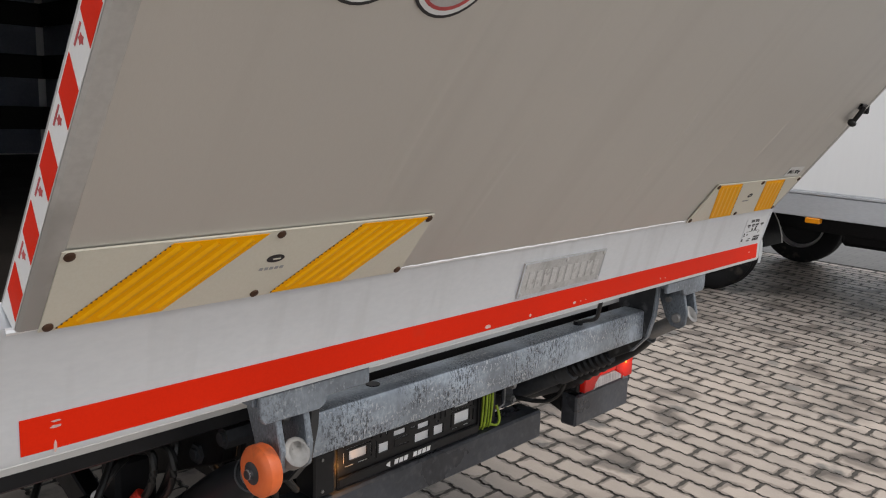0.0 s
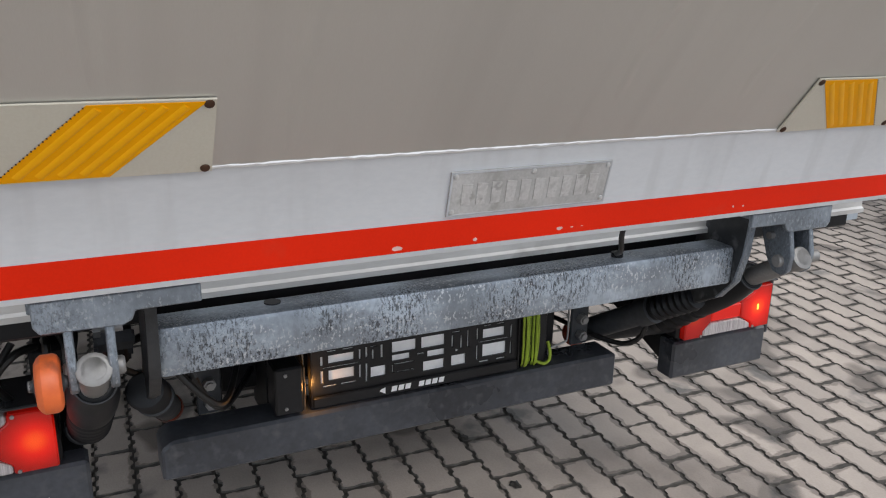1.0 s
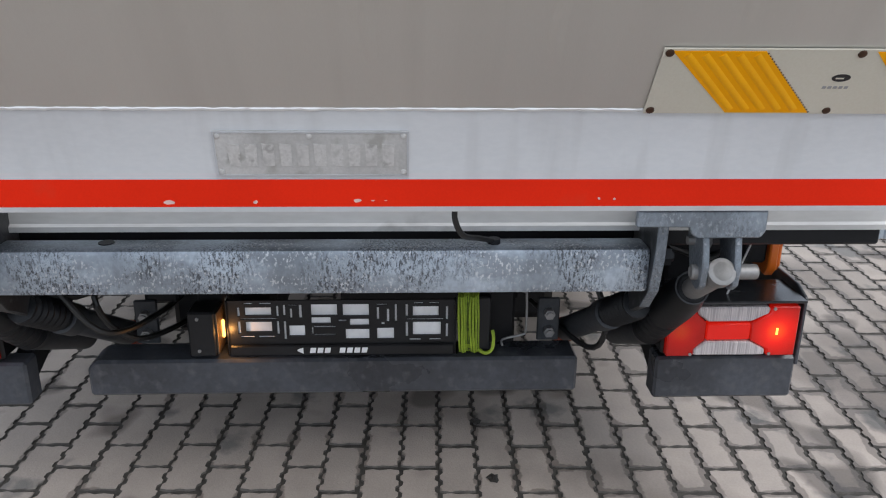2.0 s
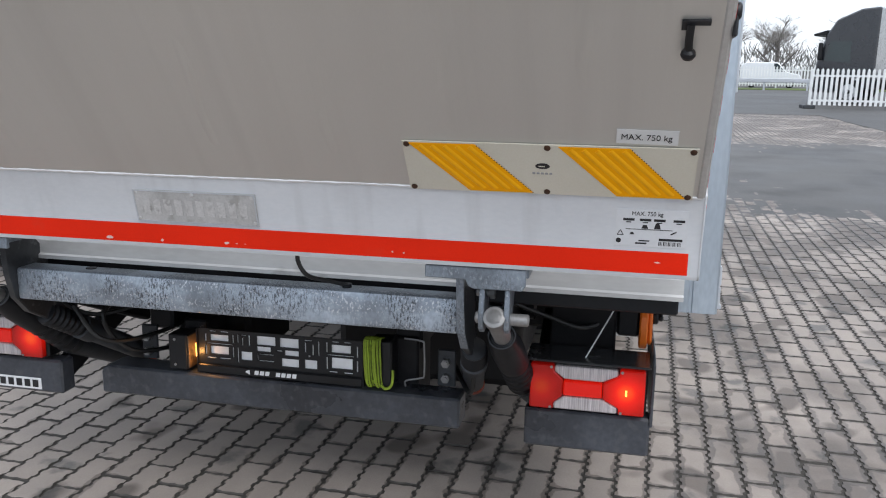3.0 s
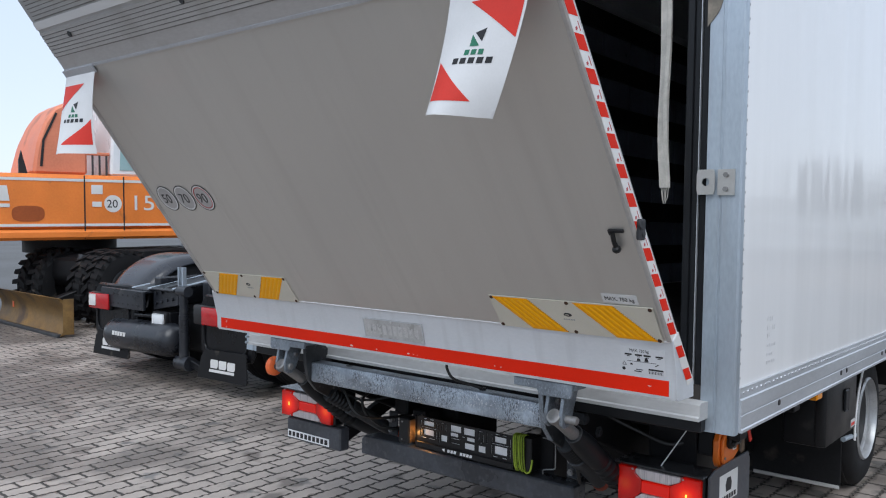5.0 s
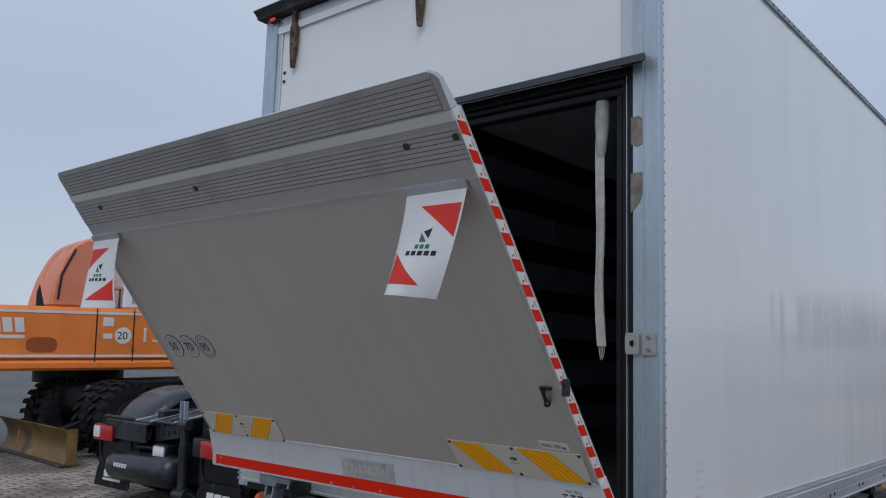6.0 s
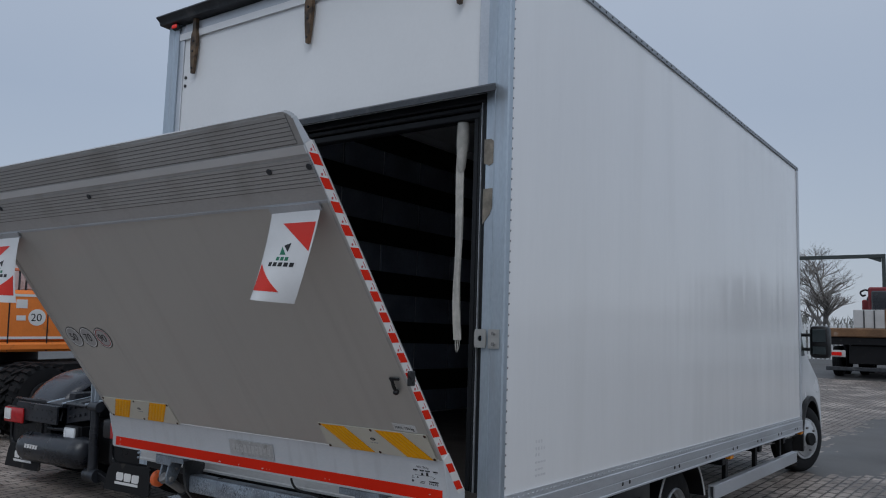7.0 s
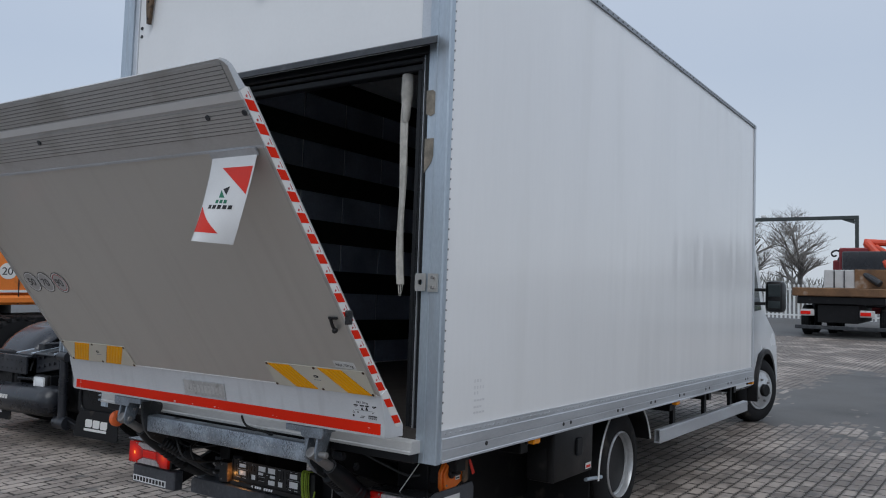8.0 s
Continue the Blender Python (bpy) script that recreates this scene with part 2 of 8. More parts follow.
M["rubber"] = surface("tyre_rubber", (0.010, 0.010, 0.011), 0.75, 0, 0.3, 8, 80, spec=0.25, dirt=(0.07, 0.06, 0.05), dirt_at=0.62, dirt_scale=6, bump=0.2)
M["seal"] = surface("black_rubber_seal", (0.008, 0.009, 0.011), 0.45, 0, 0.2, 5, 80, spec=0.3, bump=0.08)
M["dark_metal"] = surface("weathered_dark_gutter", (0.042, 0.045, 0.05), 0.5, 0.3, 0.35, 7, 70, dirt=(0.11, 0.11, 0.11), dirt_at=0.6, dirt_scale=5)
M["interior"] = surface("dark_lined_panel", (0.22, 0.245, 0.30), 0.35, 0, 0.25, 3, 60, bump=0.05)
M["interior_rail"] = surface("black_lashing_board", (0.006, 0.006, 0.007), 0.6, 0, 0.3, 5, 60)
M["floorboard"] = surface("worn_floor_plywood", (0.03, 0.025, 0.022), 0.6, 0, 0.35, 6, 60, bump=0.2)
M["bronze"] = surface("rusty_brown_hinge", (0.13, 0.085, 0.05), 0.55, 0.4, 0.4, 14, 90, dirt=(0.05, 0.035, 0.025), dirt_at=0.5, dirt_scale=18)
M["residue"] = surface("brown_glue_residue", (0.20, 0.175, 0.14), 0.75, 0, 0.3, 22, 120, bump=0.4)
M["webbing"] = surface("grey_webbing", (0.44, 0.42, 0.38), 0.8, 0, 0.2, 25, 300, bump=0.5, bump_scale=400)
M["orange"] = surface("orange_plastic", (0.75, 0.16, 0.012), 0.4, 0, 0.12, 8, 100, bump=0.05)
M["roller"] = surface("orange_polyurethane", (0.72, 0.14, 0.035), 0.45, 0, 0.15, 12, 120, dirt=(0.3, 0.07, 0.03), dirt_at=0.62, dirt_scale=20)
M["chip"] = surface("rubbed_film_chip", (0.62, 0.40, 0.36), 0.5, 0, 0.15, 40)
M["leaf"] = surface("dry_yellow_leaf", (0.38, 0.29, 0.06), 0.7, 0, 0.3, 60)
M["clod"] = surface("damp_dark_debris", (0.022, 0.019, 0.016), 0.6, 0, 0.3, 60, bump=0.4)
M["cap"] = surface("dirty_orange_cap", (0.36, 0.055, 0.02), 0.55, 0, 0.3, 12, 120, dirt=(0.04, 0.02, 0.015), dirt_at=0.55, dirt_scale=20)
M["pale_plate"] = surface("pale_plate_film", (0.80, 0.80, 0.80), 0.45, 0, 0.12, 20, 200)
M["amber"] = surface("amber_lens", (0.78, 0.27, 0.01), 0.2, 0, 0.1, 20, 200)
# faint emission is added to brighten the reflector strip and parked tail lights
M["lens_mid"] = surface("glowing_red_lens", (0.38, 0.004, 0.003), 0.15, 0, 0.1, 20, 400, bump=0.25, bump_scale=500, emit=((1.0, 0.018, 0.005), 0.17))
M["lens_lit"] = surface("lit_red_lens", (0.60, 0.010, 0.006), 0.15, 0, 0.1, 20, 400, bump=0.25, bump_scale=500, emit=((1.0, 0.03, 0.006), 0.30))
M["bulb"] = surface("lit_filament", (1, 0.4, 0.1), 0.3, 0, 0, emit=((1.0, 0.28, 0.03), 2.2))
M["warm"] = surface("lit_plate_lamp_glass", (1, 0.7, 0.3), 0.3, 0, 0.2, 40, emit=((1.0, 0.42, 0.08), 2.4))
M["clear"] = surface("ribbed_clear_lens", (0.46, 0.42, 0.42), 0.12, 0.0, 0.35, 60, 300, bump=0.6, bump_scale=160, stretch=(1, 6, 0.15))
M["hivis"] = surface("yellow_green_cloth", (0.28, 0.38, 0.03), 0.7, 0, 0.2, 30, 200, bump=0.4)
M["hivis_shade"] = surface("shaded_green_cloth", (0.07, 0.10, 0.012), 0.8, 0, 0.2, 30, 200)
M["cable"] = surface("black_cable", (0.012, 0.012, 0.012), 0.45, 0, 0.2, 20)
M["rim"] = surface("silver_rim_paint", (0.48, 0.49, 0.50), 0.38, 0.5, 0.15, 9, 100, dirt=(0.20, 0.19, 0.18), dirt_at=0.6, dirt_scale=9)
M["cabwhite"] = surface("white_cab_paint", (0.76, 0.78, 0.80), 0.2, 0, 0.03, 2, 50, coat=0.5)
M["glass"] = glassy("cab_glass", (0.05, 0.07, 0.075), 0.04, 0.35)
M["mirror"] = surface("mirror_glass", (0.10, 0.115, 0.115), 0.03, 1.0, 0.01, rvar=0.01, bump=0)
M["faint_print"] = surface("faint_grey_print", (0.60, 0.60, 0.61), 0.5, 0, 0.1)
M["ink"] = surface("black_print", (0.012, 0.012, 0.014), 0.5, 0, 0.1)
M["grey_print"] = surface("grey_print", (0.30, 0.30, 0.30), 0.5, 0, 0.1)
M["white_print"] = surface("white_print", (0.78, 0.78, 0.78), 0.5, 0, 0.05)
M["green_print"] = surface("dark_green_print", (0.02, 0.16, 0.09), 0.5, 0, 0.1)
M["clear_film"] = surface("clear_sticker_film", (0.665, 0.68, 0.70), 0.35, 0.2, 0.05, 4, 120)
M["sticker"] = surface("white_sticker", (0.68, 0.68, 0.67), 0.4, 0, 0.04)
M["flag_white"] = surface("white_flag_cloth", (0.72, 0.72, 0.72), 0.65, 0, 0.04, 10, 200, bump=0.1)
M["flag_red"] = surface("red_flag_print", (0.66, 0.03, 0.015), 0.6, 0, 0.06, 10, 200, bump=0.1)
M["speed_film"] = surface("pale_sticker_film", (0.44, 0.43, 0.425), 0.4, 0.2, 0.08, 20, 200)
M["speed_ring"] = surface("silver_sticker_ring", (0.016, 0.016, 0.016), 0.4, 0.1, 0.1)
M["speed_red"] = surface("faded_red_ring", (0.46, 0.06, 0.06), 0.4, 0, 0.2)


# ---------- mesh tools ----------
def bm_new():
    return bmesh.new()


def box(bm, x0, x1, y0, y1, z0, z1, bev=0.0, seg=1):
    m = Matrix.LocRotScale(((x0 + x1) / 2, (y0 + y1) / 2, (z0 + z1) / 2), None, (abs(x1 - x0), abs(y1 - y0), abs(z1 - z0)))
    vs = bmesh.ops.create_cube(bm, size=1, matrix=m)["verts"]
    if bev:
        es = list({e for v in vs for e in v.link_edges})
        bmesh.ops.bevel(bm, geom=es, offset=bev, segments=seg, affect="EDGES", profile=0.5)
    return bm


def prism(bm, pts, axis, a, b, bev=0.0):
    """A polygon drawn across an axis, swept from a to b along it. Points are (x, z) for y, (y, z) for x, (x, y) for z."""
    def put(p, h):
        return {"y": (p[0], h, p[1]), "x": (h, p[0], p[1]), "z": (p[0], p[1], h)}[axis]
    lo, hi = [bm.verts.new(put(p, a)) for p in pts], [bm.verts.new(put(p, b)) for p in pts]
    k = len(pts)
    fs = [bm.faces.new(lo), bm.faces.new(list(reversed(hi)))]
    for i in range(k):
        fs.append(bm.faces.new((lo[i], hi[i], hi[(i + 1) % k], lo[(i + 1) % k])))
    bmesh.ops.recalc_face_normals(bm, faces=fs)
    if bev:
        es = list({e for f in fs for e in f.edges})
        bmesh.ops.bevel(bm, geom=es, offset=bev, segments=1, affect="EDGES", profile=0.5)
    return bm


def turned(bm, profile, p, q, n=24, caps=True):
    """A body of revolution round the line from p to q; profile: (radius, distance from p)."""
    p, q = Vector(p), Vector(q)
    rot = (q - p).to_track_quat("Z", "Y").to_matrix()
    rings = []
    for r, h in profile:
        rings.append([bm.verts.new(p + rot @ Vector((r * math.cos(2 * math.pi * i / n), r * math.sin(2 * math.pi * i / n), h))) for i in range(n)])
    for a, b in zip(rings, rings[1:]):
        for i in range(n):
            bm.faces.new((a[i], a[(i + 1) % n], b[(i + 1) % n], b[i]))
    if caps:
        bm.faces.new(list(reversed(rings[0])))
        bm.faces.new(rings[-1])
    return bm


def rod(bm, p, q, r, n=16, ch=0.0):
    d = (Vector(q) - Vector(p)).length
    prof = [(r - ch, 0), (r, ch), (r, d - ch), (r - ch, d)] if ch else [(r, 0), (r, d)]
    return turned(bm, prof, p, q, n)


def smooth_line(pts, k=6):
    pts = [Vector(p) for p in pts]
    out = []
    for i in range(len(pts) - 1):
        a, b, c, d = pts[max(0, i - 1)], pts[i], pts[i + 1], pts[min(len(pts) - 1, i + 2)]
        for j in range(k):
            t = j / k
            out.append(0.5 * (2 * b + (c - a) * t + (2 * a - 5 * b + 4 * c - d) * t * t + (3 * b - a - 3 * c + d) * t ** 3))
    return out + [pts[-1]]


def hose(bm, pts, r, n=8, k=6, taper=None):
    line = smooth_line(pts, k) if k > 1 else [Vector(p) for p in pts]
    rings = []
    up = Vector((0.13, 0.21, 0.97))
    for i, p in enumerate(line):
        d = (line[min(i + 1, len(line) - 1)] - line[max(i - 1, 0)]).normalized()
        s = d.cross(up)
        if s.length < 1e-4:
            s = d.cross(Vector((1, 0, 0)))
        s.normalize()
        u = s.cross(d)
        rr = r if taper is None else r + (taper - r) * i / (len(line) - 1)
        rings.append([bm.verts.new(p + rr * (math.cos(2 * math.pi * j / n) * s + math.sin(2 * math.pi * j / n) * u)) for j in range(n)])
    for a, b in zip(rings, rings[1:]):
        for j in range(n):
            bm.faces.new((a[j], a[(j + 1) % n], b[(j + 1) % n], b[j]))
    bm.faces.new(list(reversed(rings[0])))
    bm.faces.new(rings[-1])
    return bm


def plate_on(bm, o, u, v, w, pts, thick):
    """A flat polygon with a thickness; o is the origin, u and v the plane, w the normal along which it stands proud."""
    o, u, v, w = Vector(o), Vector(u), Vector(v), Vector(w)
    lo = [bm.verts.new(o + u * a + v * b) for a, b in pts]
    hi = [bm.verts.new(o + u * a + v * b + w * thick) for a, b in pts]
    fs = [bm.faces.new(lo), bm.faces.new(list(reversed(hi)))]
    k = len(pts)
    for i in range(k):
        fs.append(bm.faces.new((lo[i], hi[i], hi[(i + 1) % k], lo[(i + 1) % k])))
    bmesh.ops.recalc_face_normals(bm, faces=fs)
    return bm


def rect(a0, a1, b0, b1):
    return [(a0, b0), (a1, b0), (a1, b1), (a0, b1)]


def disc(a, b, r, n=24):
    return [(a + r * math.cos(2 * math.pi * i / n), b + r * math.sin(2 * math.pi * i / n)) for i in range(n)]


def finish(me, sharp=32):
    me.polygons.foreach_set("use_smooth", [True] * len(me.polygons))
    me.set_sharp_from_angle(angle=radians(sharp))


def part(name, bm, material, parent, label="", sharp=32):
    """Links a bmesh as one mesh object under a thing or a part."""
    bmesh.ops.recalc_face_normals(bm, faces=bm.faces)
    me = bpy.data.meshes.new(name)
    bm.to_mesh(me)
    bm.free()
    finish(me, sharp)
    me.materials.append(material)
    ob = new(name, me)
    if parent is not None:
        ob.parent = parent
    return tagged(ob, label)


def thing(name, m, label, category, group="", kind=""):
    ob = new(name)
    ob.empty_display_size = 0.1
    ob.matrix_basis = m
    return tagged(ob, label, category, group, kind)


def text_part(body, size, o, u, v, w, material, parent, name="lettering", thick=0.0006, squeeze=1.0):
    """Writing in the built-in font on the plane o, u, v; o is the left end of its foot line."""
    cu = bpy.data.curves.new(name, "FONT")
    cu.body, cu.size, cu.extrude = body, size, thick / 2
    tmp = bpy.data.objects.new(name, cu)
    scene.collection.objects.link(tmp)
    me = bpy.data.meshes.new_from_object(tmp.evaluated_get(bpy.context.evaluated_depsgraph_get()))
    bpy.data.objects.remove(tmp)
    u, v, w = Vector(u).normalized(), Vector(v).normalized(), Vector(w).normalized()
    rot = Matrix((u * squeeze, v, w)).transposed().to_4x4()
    me.transform(Matrix.Translation(Vector(o) + w * thick / 2) @ rot)
    me.materials.append(material)
    ob = new(name, me)
    ob.parent = parent
    return ob

# ---------- wheels ----------
def wheel(parent, c, r, w, side, steer=0.0, deep=True):
    """A road wheel; c is the centre of its outer face, side +1 if that face looks to +y."""
    ax = Vector((math.sin(radians(steer)), side * math.cos(radians(steer)), 0))
    c = Vector(c)
    inner = c - ax * w
    bm = bm_new()
    turned(bm, [(r * 0.62, 0.004), (r * 0.72, 0.0), (r * 0.90, 0.012), (r * 0.975, 0.03), (r, 0.05), (r, w - 0.05), (r * 0.975, w - 0.03), (r * 0.90, w - 0.012),
                (r * 0.66, w), (r * 0.60, w - 0.012)], inner, c, 56, False)
    u, v = ax.cross(Vector((0, 0, 1))), Vector((0, 0, 1))
    tyre = part("tyre", bm, M["rubber"], parent, "black rubber tyre with dusty tread", 40)
    for off in (-0.055, 0.0, 0.055):
        g = bm_new()
        p = inner + ax * (w / 2 + off)
        turned(g, [(r * 1.003, -0.004), (r * 1.003, 0.004)], p - ax * 0.004, p, 56)
        part("tread_groove", g, M["interior_rail"], tyre)
    bm = bm_new()
    d = 0.115 if deep else -0.03
    turned(bm, [(r * 0.1, w - d - 0.02), (r * 0.60, w - d - 0.02), (r * 0.61, w - 0.004), (r * 0.585, w + 0.004), (r * 0.565, w - 0.010), (r * 0.56, w - d * 0.30), (r * 0.535, w - d * 0.34), (r * 0.52, w - d * 0.62),
                (r * 0.48, w - d * 0.68), (r * 0.42, w - d), (r * 0.30, w - d + 0.012), (r * 0.26, w - d + 0.022), (r * 0.12, w - d + 0.025)], inner, c, 48)
    rim = part("rim", bm, M["rim"], parent, "silver steel rim")
    bm = bm_new()
    hub0 = inner + ax * (w - d + 0.012)
    rod(bm, hub0, hub0 + ax * (0.03 if deep else 0.05), r * (0.13 if deep else 0.19), 24, 0.008)
    part("hub", bm, M["black"], rim)
    for i in range(6):
        a = 2 * math.pi * i / 6 + 0.3
        p = inner + ax * (w - d + 0.008) + (u * math.cos(a) + v * math.sin(a)) * r * 0.33
        bm = bm_new()
        rod(bm, p, p + ax * 0.022, 0.014, 6)
        part("wheel_nut", bm, M["steel"], rim)
    return tyre


def mudguard(parent, cx, cz, r, y0, y1, a0, a1, trim_mat):
    bm = bm_new()
    k = 22
    arc = [(radians(a0 + (a1 - a0) * i / k)) for i in range(k + 1)]
    outer = [(cx + r * math.cos(a), cz + r * math.sin(a)) for a in arc]
    inner = [(cx + (r - 0.012) * math.cos(a), cz + (r - 0.012) * math.sin(a)) for a in reversed(arc)]
    prism(bm, outer + inner, "y", y0, y1)
    g = part("mudguard", bm, M["plastic"], parent, "black plastic mudguard with a white edge")
    bm = bm_new()
    ye = max(y0, y1, key=abs) if y0 > 0 else max(y0, y1)
    hose(bm, [(cx + r * math.cos(a), ye + 0.002, cz + r * math.sin(a)) for a in arc], 0.006, 6, 1)
    part("edge_trim", bm, trim_mat, g)


# ---------- the white box truck ----------
truck = thing("box_truck", TRUCK, "white box truck with an open, dark lined load space", "truck")
LEFT, FRONT, ROOF, FLOOR = -2.385, -5.31, 3.262, 0.925

bm = bm_new()
box(bm, FRONT, 0.0, -0.03, 0.0, FLOOR, ROOF)
part("side_panel", bm, M["panel"], truck, "glossy white side panel with faint streaks")
bm = bm_new()
box(bm, FRONT, 0.0, LEFT, LEFT + 0.03, FLOOR, ROOF)
part("side_panel", bm, M["panel"], truck)
bm = bm_new()
box(bm, FRONT, FRONT + 0.03, LEFT + 0.031, -0.031, FLOOR, ROOF)
part("front_panel", bm, M["panel"], truck)
bm = bm_new()
box(bm, FRONT + 0.001, 0.03, LEFT + 0.035, -0.035, ROOF - 0.01, ROOF + 0.03)
part("roof", bm, M["header"], truck)
bm = bm_new()
box(bm, FRONT + 0.03, 0.03, LEFT + 0.031, -0.031, FLOOR - 0.10, FLOOR + 0.004)
part("load_floor", bm, M["floorboard"], truck, "worn dark plywood load floor")

# roof rail, bottom rail and front corner in aluminium
for y, s in ((0.0, 1), (LEFT, -1)):
    bm = bm_new()
    prism(bm, [(y + 0.012 * s, ROOF - 0.010), (y + 0.012 * s, ROOF + 0.016), (y - 0.004 * s, ROOF + 0.034), (y - 0.06 * s, ROOF + 0.040), (y - 0.06 * s, ROOF + 0.032),
               (y + 0.001 * s, ROOF + 0.02), (y + 0.001 * s, ROOF - 0.010)], "x", FRONT - 0.004, 0.0)
    part("roof_rail", bm, M["rail_dark"], truck, "grey aluminium roof edge rail")
    bm = bm_new()
    prism(bm, [(y + 0.001 * s, 0.930), (y + 0.009 * s, 0.930), (y + 0.009 * s, 0.897), (y + 0.014 * s, 0.894), (y + 0.014 * s, 0.852), (y + 0.011 * s, 0.850),
               (y + 0.011 * s, 0.847), (y + 0.014 * s, 0.845), (y + 0.014 * s, 0.806), (y + 0.018 * s, 0.803), (y + 0.018 * s, 0.795), (y - 0.05 * s, 0.795),
               (y - 0.05 * s, 0.82), (y + 0.001 * s, 0.82)], "x", FRONT - 0.004, 0.0)
    part("bottom_rail", bm, M["alu_flat"], truck, "ribbed grey aluminium bottom rail")
    bm = bm_new()
    prism(bm, [(FRONT - 0.006, y + 0.01 * s), (FRONT + 0.05, y + 0.01 * s), (FRONT + 0.05, y + 0.002 * s), (FRONT + 0.002, y + 0.002 * s), (FRONT - 0.006, y - 0.05 * s)], "z", 0.931, ROOF - 0.011)
    part("corner_strip", bm, M["alu_flat"], truck)
bm = bm_new()
for i in range(130):
    x = -0.03 - i * 0.0405
    for z in (0.914,):
        rod(bm, (x, 0.008, z), (x, 0.0120, z), 0.0046, 6)
tagged(part("riveted_strip", bm, M["alu_flat"], truck, "row of bright rivets"), "row of small rivets", "", "", "stuff")
bm = bm_new()
for i in range(66):
    x = -0.03 - i * 0.08
    rod(bm, (x, 0.011, ROOF + 0.003), (x, 0.0155, ROOF + 0.003), 0.006, 6)
tagged(part("riveted_strip", bm, M["dark_metal"], truck), "row of small rivets", "", "", "stuff")
bm = bm_new()
for i in range(52):
    z = 0.96 + i * 0.0435
    rod(bm, (-0.012, -0.001, z), (-0.012, 0.0035, z), 0.0045, 6)
tagged(part("riveted_strip", bm, M["grey_print"], truck, "upright row of small rivets"), "row of small rivets", "", "", "stuff")
for x in (-0.36, -1.16, -1.25, -1.92, -2.0, -2.5, -2.58, -3.1, -3.2, -3.75, -3.85, -4.4, -4.5, -5.0, -5.08):
    bm = bm_new()
    rod(bm, (x, 0.012, 0.835), (x, 0.017, 0.835), 0.011, 10, 0.002)
    part("rail_bolt", bm, M["ink"], truck)

# rear portal: posts, header panel, gutters
for y, s in ((0.0, 1), (LEFT, -1)):
    bm = bm_new()
    prism(bm, [(-0.001, y + 0.006 * s), (0.027, y + 0.006 * s), (0.033, y + 0.001 * s), (0.034, y - 0.05 * s), (0.031, y - 0.052 * s), (0.031, y - 0.058 * s), (0.034, y - 0.06 * s),
               (0.034, y - 0.100 * s), (0.0, y - 0.100 * s), (-0.06, y - 0.06 * s), (-0.06, y - 0.032 * s), (-0.001, y - 0.032 * s)], "z", 0.79, 3.375)
    post = part("rear_post", bm, M["alu"], truck, "streaked blue-grey aluminium rear corner post")
    # rubber seals beside the opening
    for a, b, x1 in ((0.102, 0.128, 0.022), (0.132, 0.156, 0.012), (0.160, 0.188, 0.0)):
        bm = bm_new()
        box(bm, -0.05, x1, y - b * s, y - a * s, 0.92, 2.60 - (b - 0.128) * 1.2, 0.005)
        part("door_seal", bm, M["seal"], truck, "black rubber door seal")
    bm = bm_new()
    box(bm, -0.04, 0.026, y - 0.1312 * s, y - 0.1290 * s, 0.92, 2.58)
    part("seal_edge", bm, M["alu_flat"], truck)
for z0, z1, x1 in ((2.560, 2.600, 0.034), (2.535, 2.557, 0.018), (2.500, 2.532, 0.004)):
    bm = bm_new()
    box(bm, -0.05, x1, LEFT + 0.103, -0.103, z0, z1, 0.005)
    part("door_seal", bm, M["seal"], truck, "black rubber seal across the top of the opening")
bm = bm_new()
prism(bm, [(0.036, 2.598), (0.095, 2.590), (0.100, 2.575), (0.104, 2.576), (0.100, 2.604), (0.036, 2.634)], "y", LEFT + 0.02, -0.018)
for v in bm.verts:      # its end is cut at a slant
    if v.co.y > -0.1 and v.co.x < 0.05:
        v.co.y = -0.060
part("rain_gutter", bm, M["dark_metal"], truck, "dark weathered rain gutter above the opening")
bm = bm_new()
box(bm, -0.03, 0.016, LEFT + 0.14, -0.155, 2.602, 3.290)
part("header_panel", bm, M["header"], truck, "plain white panel above the opening")
bm = bm_new()
for y0, y1, z0, z1 in ((LEFT + 0.101, LEFT + 0.139, 2.60, 3.34), (-0.154, -0.101, 2.60, 3.34), (LEFT + 0.14, -0.155, 3.291, 3.345)):
    box(bm, -0.03, 0.026, y0, y1, z0, z1, 0.003)
part("header_frame", bm, M["alu_flat"], truck)
bm = bm_new()
prism(bm, [(-0.03, 3.352), (0.080, 3.354), (0.087, 3.372), (0.112, 3.392), (0.110, 3.400), (0.07, 3.386), (-0.03, 3.386)], "y", LEFT - 0.03, 0.03)
part("top_gutter", bm, M["dark_metal"], truck, "dark weathered gutter along the top rear edge")
for y in (LEFT + 0.085, -0.085):
    bm = bm_new()
    box(bm, 0.035, 0.06, y - 0.03, y + 0.03, 3.320, 3.350, 0.006)
    lamp = part("marker_lamp", bm, M["ink"], truck, "small red rear marker lamp")
    bm = bm_new()
    box(bm, 0.058, 0.068, y - 0.022, y + 0.022, 3.324, 3.346, 0.004)
    part("lens", bm, M["lens_lit"], lamp, "lit red lens")
